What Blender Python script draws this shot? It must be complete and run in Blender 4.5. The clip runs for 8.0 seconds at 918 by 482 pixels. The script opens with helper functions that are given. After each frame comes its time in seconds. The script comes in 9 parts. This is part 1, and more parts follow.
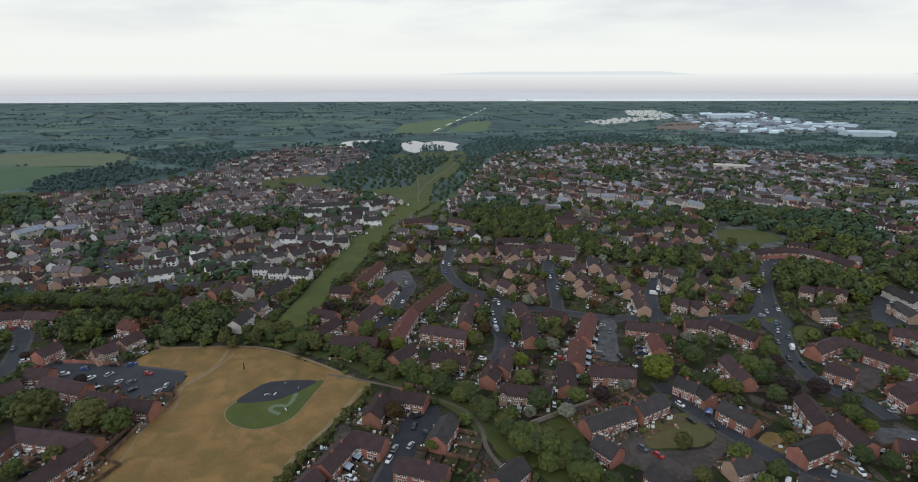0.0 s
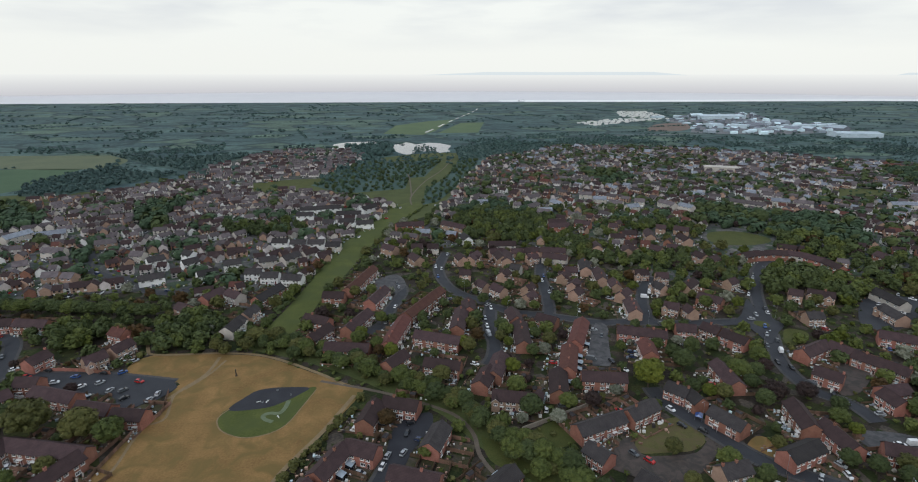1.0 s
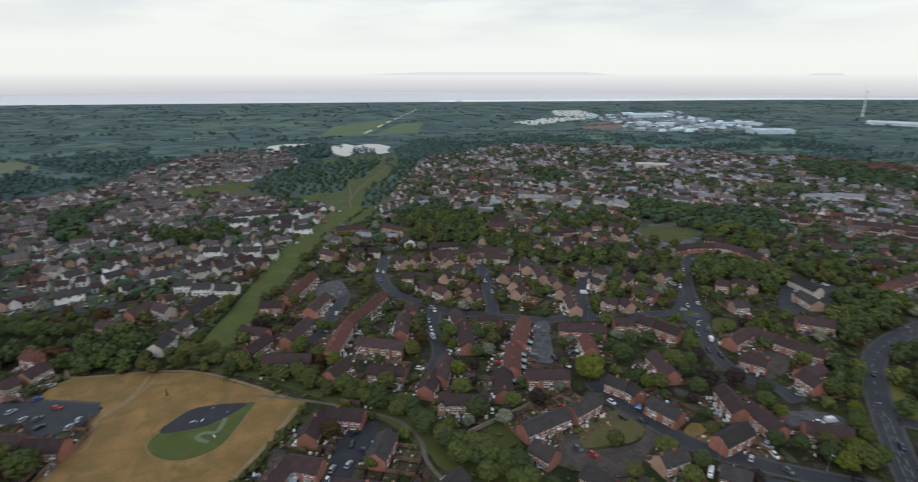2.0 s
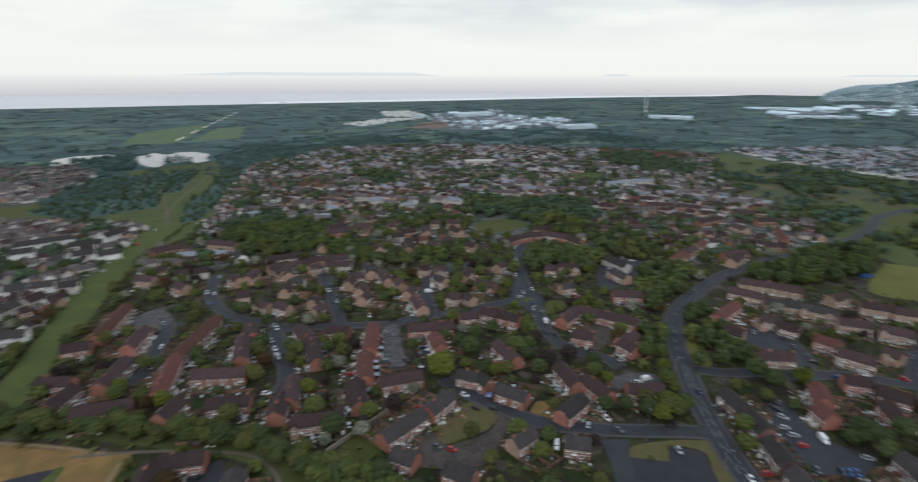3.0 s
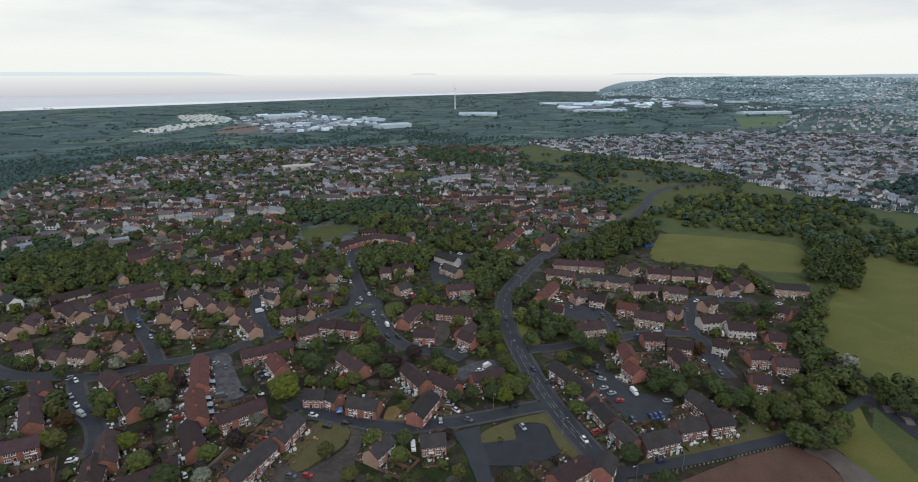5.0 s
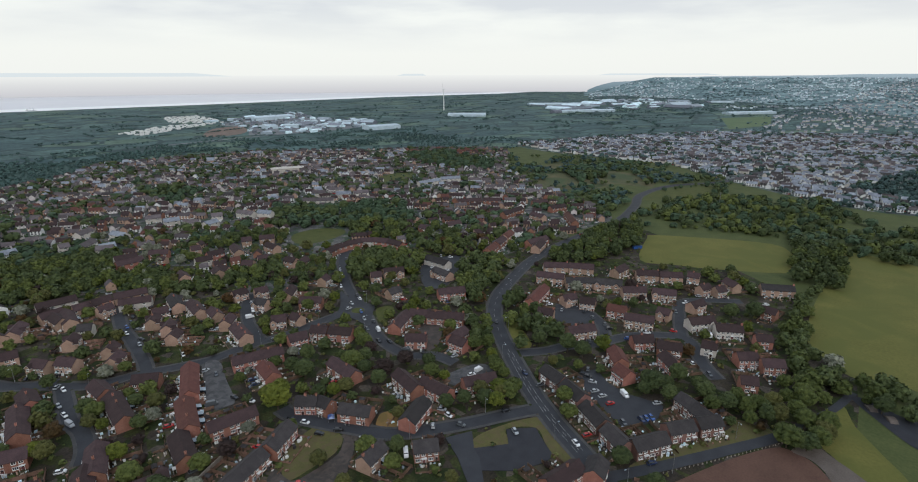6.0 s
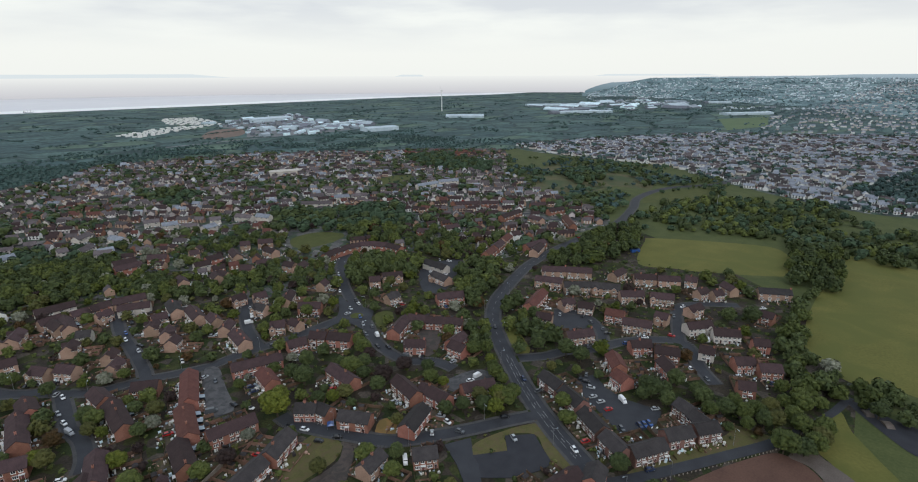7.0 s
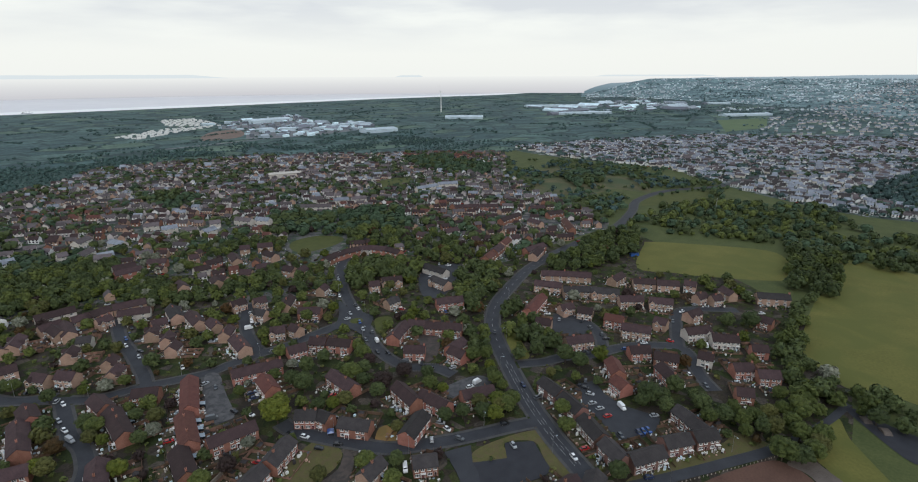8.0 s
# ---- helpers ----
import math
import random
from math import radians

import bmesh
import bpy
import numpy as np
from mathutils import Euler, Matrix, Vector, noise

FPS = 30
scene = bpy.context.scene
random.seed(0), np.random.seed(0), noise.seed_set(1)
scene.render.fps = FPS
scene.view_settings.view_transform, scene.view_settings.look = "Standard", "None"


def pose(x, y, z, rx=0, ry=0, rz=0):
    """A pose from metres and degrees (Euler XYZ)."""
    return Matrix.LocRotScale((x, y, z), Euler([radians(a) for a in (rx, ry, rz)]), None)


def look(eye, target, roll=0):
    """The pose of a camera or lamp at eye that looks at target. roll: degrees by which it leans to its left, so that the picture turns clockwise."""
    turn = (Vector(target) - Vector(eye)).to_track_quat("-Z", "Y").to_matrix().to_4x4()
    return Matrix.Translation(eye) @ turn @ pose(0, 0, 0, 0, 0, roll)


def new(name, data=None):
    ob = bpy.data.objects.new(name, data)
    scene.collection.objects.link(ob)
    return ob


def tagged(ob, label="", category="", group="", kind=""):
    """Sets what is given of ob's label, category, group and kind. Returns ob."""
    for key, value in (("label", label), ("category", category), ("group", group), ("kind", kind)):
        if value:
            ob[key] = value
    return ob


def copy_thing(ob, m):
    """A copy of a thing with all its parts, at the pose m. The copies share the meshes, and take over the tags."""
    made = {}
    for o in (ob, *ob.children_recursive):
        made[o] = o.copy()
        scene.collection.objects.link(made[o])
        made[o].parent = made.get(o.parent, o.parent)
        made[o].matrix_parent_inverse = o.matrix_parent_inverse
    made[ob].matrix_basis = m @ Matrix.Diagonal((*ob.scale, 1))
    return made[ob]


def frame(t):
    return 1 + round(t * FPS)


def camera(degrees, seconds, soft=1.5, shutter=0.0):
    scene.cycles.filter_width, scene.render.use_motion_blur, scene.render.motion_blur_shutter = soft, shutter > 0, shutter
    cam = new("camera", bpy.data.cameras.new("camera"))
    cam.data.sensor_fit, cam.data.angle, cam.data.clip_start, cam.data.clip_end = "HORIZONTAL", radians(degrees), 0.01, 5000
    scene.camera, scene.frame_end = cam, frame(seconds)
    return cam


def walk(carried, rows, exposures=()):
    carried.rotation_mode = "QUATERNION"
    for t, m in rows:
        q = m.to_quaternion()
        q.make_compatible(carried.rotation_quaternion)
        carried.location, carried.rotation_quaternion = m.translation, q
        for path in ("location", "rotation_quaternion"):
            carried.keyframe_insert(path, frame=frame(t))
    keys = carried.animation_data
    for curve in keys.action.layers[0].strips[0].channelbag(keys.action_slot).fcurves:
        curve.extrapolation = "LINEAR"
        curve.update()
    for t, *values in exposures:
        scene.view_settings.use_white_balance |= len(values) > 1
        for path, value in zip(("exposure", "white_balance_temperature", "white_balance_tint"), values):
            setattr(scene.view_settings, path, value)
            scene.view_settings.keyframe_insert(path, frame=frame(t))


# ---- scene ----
cam = camera(80.83, 8.0, soft=1.05, shutter=0.6)
# seconds, place in metres, yaw, pitch, roll in degrees
ROWS = [
    (0.0, 0.00, 0.00, 130.00, 0.00, -17.17, -0.02),
    (0.5, 0.22, 0.08, 131.40, -0.29, -17.16, -0.02),
    (1.0, 0.32, -0.01, 132.90, -0.80, -17.16, 0.01),
    (1.2, 0.40, 0.10, 133.39, -1.26, -17.16, 0.01),
    (2.3, 1.80, 2.85, 134.13, -11.15, -17.18, 0.15),
    (2.5, 1.93, 3.30, 134.58, -14.42, -17.17, 0.20),
    (3.0, 1.53, 3.93, 135.69, -24.71, -17.11, 0.18),
    (3.5, 0.15, 5.33, 137.19, -35.71, -17.12, 0.14),
    (4.0, -0.20, 5.92, 137.85, -39.99, -17.16, 0.09),
    (4.5, -0.32, 6.25, 138.19, -42.22, -17.19, 0.02),
    (5.0, -0.72, 6.70, 138.89, -43.78, -17.21, -0.03),
    (6.5, -1.19, 7.06, 142.84, -45.04, -17.18, -0.14),
    (7.0, -1.17, 7.12, 144.42, -45.12, -17.16, -0.19),
    (7.5, -1.13, 7.20, 146.14, -45.15, -17.16, -0.18),
    (8.0, -1.20, 7.38, 147.76, -45.21, -17.14, -0.18),
]
walk(cam, [(t, pose(x, y, z, 90 + pitch, 0, yaw) @ pose(0, 0, 0, 0, 0, roll)) for t, x, y, z, yaw, pitch, roll in ROWS])

# ---- sky and sun: a bright overcast, thinner towards the sea ----
world = bpy.data.worlds.new("overcast")
scene.world = world
world.use_nodes = True
wn, wl = world.node_tree.nodes, world.node_tree.links
wn.clear()
w_out, w_bg = wn.new("ShaderNodeOutputWorld"), wn.new("ShaderNodeBackground")
w_sky = wn.new("ShaderNodeTexSky")
w_sky.sky_type, w_sky.sun_disc = "NISHITA", False
w_sky.sun_elevation, w_sky.sun_rotation = radians(38), radians(212)
w_co = wn.new("ShaderNodeTexCoord")
w_map = wn.new("ShaderNodeMapping")
w_map.inputs["Scale"].default_value = (1.6, 1.6, 9.0)
w_noise = wn.new("ShaderNodeTexNoise")
w_noise.inputs["Scale"].default_value, w_noise.inputs["Detail"].default_value, w_noise.inputs["Roughness"].default_value = 1.7, 5.0, 0.52
w_cloud = wn.new("ShaderNodeValToRGB")
w_cloud.color_ramp.elements[0].position, w_cloud.color_ramp.elements[0].color = 0.38, (0.69, 0.72, 0.75, 1)
w_cloud.color_ramp.elements[1].position, w_cloud.color_ramp.elements[1].color = 0.56, (0.88, 0.905, 0.875, 1)
w_sep = wn.new("ShaderNodeSeparateXYZ")
w_high = wn.new("ShaderNodeValToRGB")
w_high.color_ramp.elements[0].position, w_high.color_ramp.elements[0].color = 0.035, (0, 0, 0, 1)
w_high.color_ramp.elements[1].position, w_high.color_ramp.elements[1].color = 0.11, (1, 1, 1, 1)
w_low = wn.new("ShaderNodeRGB")
w_low.outputs[0].default_value = (0.87, 0.89, 0.86, 1)
w_mix = wn.new("ShaderNodeMix")
w_mix.data_type = "RGBA"
w_top = wn.new("ShaderNodeValToRGB")
w_top.color_ramp.elements[0].position, w_top.color_ramp.elements[0].color = 0.25, (1, 1, 1, 1)
w_top.color_ramp.elements[1].position, w_top.color_ramp.elements[1].color = 0.9, (0.68, 0.78, 0.97, 1)
w_mul = wn.new("ShaderNodeMix")
w_mul.data_type, w_mul.blend_type = "RGBA", "MULTIPLY"
w_mul.inputs[0].default_value = 1.0
w_add = wn.new("ShaderNodeMix")
w_add.data_type, w_add.blend_type = "RGBA", "ADD"
w_add.inputs[0].default_value = 0.006
wl.new(w_co.outputs["Generated"], w_map.inputs[0])
wl.new(w_map.outputs[0], w_noise.inputs["Vector"])
wl.new(w_noise.outputs["Fac"], w_cloud.inputs[0])
wl.new(w_co.outputs["Generated"], w_sep.inputs[0])
wl.new(w_sep.outputs["Z"], w_high.inputs[0])
wl.new(w_sep.outputs["Z"], w_top.inputs[0])
wl.new(w_high.outputs[0], w_mix.inputs[0])
wl.new(w_low.outputs[0], w_mix.inputs[6])
wl.new(w_cloud.outputs[0], w_mix.inputs[7])
wl.new(w_mix.outputs[2], w_mul.inputs[6])
wl.new(w_top.outputs[0], w_mul.inputs[7])
wl.new(w_mul.outputs[2], w_add.inputs[6])
wl.new(w_sky.outputs[0], w_add.inputs[7])
wl.new(w_add.outputs[2], w_bg.inputs[0])
w_bg.inputs[1].default_value = 1.0
wl.new(w_bg.outputs[0], w_out.inputs[0])

sun = new("sun", bpy.data.lights.new("sun", "SUN"))
sun.data.energy, sun.data.angle, sun.data.color = 0.85, radians(30), (0.99, 0.985, 0.99)
sun.matrix_world = look((0, 0, 300), (0.42 * 300, 0.66 * 300, 300 - 0.62 * 300))
scene.view_settings.exposure = 0.0

# ---- materials ----


def ramp(nodes, stops, constant=False):
    r = nodes.new("ShaderNodeValToRGB")
    r.color_ramp.interpolation = "CONSTANT" if constant else "LINEAR"
    while len(r.color_ramp.elements) < len(stops):
        r.color_ramp.elements.new(0.5)
    for e, (p, c) in zip(r.color_ramp.elements, stops):
        e.position, e.color = p, (*c, 1)
    return r


def surface(name, dark, light, size=2.0, fine=0.3, rough=0.85, spread=0.0, island=0.0, bump=0.0, metal=0.0, coat=0.0, courses=0.0, stain=None):
    """A rough surface that varies at two scales: patches of `size` metres and a grain of `fine` metres. spread: how far objects
    differ in brightness; island: how far the loose pieces of a mesh differ; courses: height of horizontal courses."""
    m = bpy.data.materials.new(name)
    m.use_nodes = True
    n, k = m.node_tree.nodes, m.node_tree.links
    b = n["Principled BSDF"]
    b.inputs["Roughness"].default_value, b.inputs["Metallic"].default_value = rough, metal
    b.inputs["Coat Weight"].default_value = coat
    b.inputs["Specular IOR Level"].default_value = 0.3
    geo = n.new("ShaderNodeNewGeometry")
    big, small = n.new("ShaderNodeTexNoise"), n.new("ShaderNodeTexNoise")
    for t, s, d in ((big, size, 4.0), (small, fine, 3.0)):
        t.inputs["Scale"].default_value, t.inputs["Detail"].default_value = 1.0 / s, d
        k.new(geo.outputs["Position"], t.inputs["Vector"])
    both = n.new("ShaderNodeMath")
    both.operation = "MULTIPLY_ADD"
    both.inputs[1].default_value = 0.45
    k.new(small.outputs["Fac"], both.inputs[0])
    half = n.new("ShaderNodeMath")
    half.operation = "MULTIPLY"
    half.inputs[1].default_value = 0.55
    k.new(big.outputs["Fac"], half.inputs[0])
    k.new(half.outputs[0], both.inputs[2])
    r = ramp(n, [(0.33, dark), (0.67, light)])
    k.new(both.outputs[0], r.inputs[0])
    colour = r.outputs[0]
    if stain:
        blot = n.new("ShaderNodeTexNoise")
        blot.inputs["Scale"].default_value, blot.inputs["Detail"].default_value, blot.inputs["Distortion"].default_value = 1.0 / stain[1], 6.0, 0.8
        k.new(geo.outputs["Position"], blot.inputs["Vector"])
        mask = ramp(n, [(0.44, (0, 0, 0)), (0.62, (1, 1, 1))])
        k.new(blot.outputs["Fac"], mask.inputs[0])
        over = n.new("ShaderNodeMix")
        over.data_type = "RGBA"
        k.new(mask.outputs[0], over.inputs[0])
        k.new(colour, over.inputs[6])
        over.inputs[7].default_value = (*stain[0], 1)
        colour = over.outputs[2]
    if courses:
        sep, wave = n.new("ShaderNodeSeparateXYZ"), n.new("ShaderNodeMath")
        k.new(geo.outputs["Position"], sep.inputs[0])
        wave.operation = "PINGPONG"
        wave.inputs[1].default_value = courses / 2
        k.new(sep.outputs["Z"], wave.inputs[0])
        line = ramp(n, [(0.0, (0.6, 0.6, 0.6)), (courses * 0.22, (1, 1, 1))])
        k.new(wave.outputs[0], line.inputs[0])
        lay = n.new("ShaderNodeMix")
        lay.data_type, lay.blend_type = "RGBA", "MULTIPLY"
        lay.inputs[0].default_value = 0.6
        k.new(colour, lay.inputs[6])
        k.new(line.outputs[0], lay.inputs[7])
        colour = lay.outputs[2]
    for amount, node, socket in ((spread, "ShaderNodeObjectInfo", "Random"), (island, "", "Random Per Island")):
        if amount:
            src = n.new(node).outputs[socket] if node else geo.outputs[socket]
            rng = n.new("ShaderNodeMapRange")
            rng.inputs["To Min"].default_value, rng.inputs["To Max"].default_value = 1 - amount, 1 + amount
            k.new(src, rng.inputs["Value"])
            hsv = n.new("ShaderNodeHueSaturation")
            hue = n.new("ShaderNodeMapRange")
            hue.inputs["To Min"].default_value, hue.inputs["To Max"].default_value = 0.5 + 0.02 * amount, 0.5 - 0.05 * amount
            k.new(src, hue.inputs["Value"])
            k.new(hue.outputs[0], hsv.inputs["Hue"])
            k.new(rng.outputs[0], hsv.inputs["Value"])
            k.new(colour, hsv.inputs["Color"])
            colour = hsv.outputs[0]
    k.new(colour, b.inputs["Base Color"])
    if bump:
        bp = n.new("ShaderNodeBump")
        bp.inputs["Strength"].default_value, bp.inputs["Distance"].default_value = 0.6, bump
        k.new(both.outputs[0], bp.inputs["Height"])
        k.new(bp.outputs[0], b.inputs["Normal"])
    return m


def patchwork(name, stops, cell, stretch=(1, 1), turn=0.0, grain=0.6, edge=None, edge_width=0.03, warp=0.0):
    """Ground of cells that each have one of several colours: gardens, or far fields with dark hedges between."""
    m = bpy.data.materials.new(name)
    m.use_nodes = True
    n, k = m.node_tree.nodes, m.node_tree.links
    b = n["Principled BSDF"]
    b.inputs["Roughness"].default_value = 0.9
    b.inputs["Specular IOR Level"].default_value = 0.2
    geo, mp = n.new("ShaderNodeNewGeometry"), n.new("ShaderNodeMapping")
    mp.inputs["Rotation"].default_value = (0, 0, radians(turn))
    mp.inputs["Scale"].default_value = (stretch[0] / cell, stretch[1] / cell, 0)
    k.new(geo.outputs["Position"], mp.inputs[0])
    where = mp.outputs[0]
    if warp:
        wob, add = n.new("ShaderNodeTexNoise"), n.new("ShaderNodeVectorMath")
        wob.inputs["Scale"].default_value = 0.7
        k.new(where, wob.inputs["Vector"])
        scl = n.new("ShaderNodeVectorMath")
        scl.operation = "SCALE"
        scl.inputs["Scale"].default_value = warp
        k.new(wob.outputs["Color"], scl.inputs[0])
        k.new(where, add.inputs[0])
        k.new(scl.outputs[0], add.inputs[1])
        where = add.outputs[0]
    v = n.new("ShaderNodeTexVoronoi")
    v.inputs["Scale"].default_value = 1.0
    k.new(where, v.inputs["Vector"])
    sep = n.new("ShaderNodeSeparateColor")
    k.new(v.outputs["Color"], sep.inputs[0])
    r = ramp(n, stops, constant=True)
    k.new(sep.outputs[0], r.inputs[0])
    noise_a, noise_b = n.new("ShaderNodeTexNoise"), n.new("ShaderNodeTexNoise")
    for t, s in ((noise_a, grain), (noise_b, grain * 9)):
        t.inputs["Scale"].default_value, t.inputs["Detail"].default_value = 1 / s, 5.0
        k.new(geo.outputs["Position"], t.inputs["Vector"])
    colour = r.outputs[0]
    for t in (noise_a, noise_b):
        shade = ramp(n, [(0.3, (0.5, 0.5, 0.5)), (0.7, (1.5, 1.45, 1.3))])
        k.new(t.outputs["Fac"], shade.inputs[0])
        lay = n.new("ShaderNodeMix")
        lay.data_type, lay.blend_type = "RGBA", "MULTIPLY"
        lay.inputs[0].default_value = 0.8
        k.new(colour, lay.inputs[6])
        k.new(shade.outputs[0], lay.inputs[7])
        colour = lay.outputs[2]
    if edge:
        e = n.new("ShaderNodeTexVoronoi")
        e.feature = "DISTANCE_TO_EDGE"
        e.inputs["Scale"].default_value = 1.0
        k.new(where, e.inputs["Vector"])
        er = ramp(n, [(edge_width * 0.5, (1, 1, 1)), (edge_width, (0, 0, 0))])
        k.new(e.outputs["Distance"], er.inputs[0])
        lay = n.new("ShaderNodeMix")
        lay.data_type = "RGBA"
        k.new(er.outputs[0], lay.inputs[0])
        k.new(colour, lay.inputs[6])
        lay.inputs[7].default_value = (*edge, 1)
        colour = lay.outputs[2]
    k.new(colour, b.inputs["Base Color"])
    return m


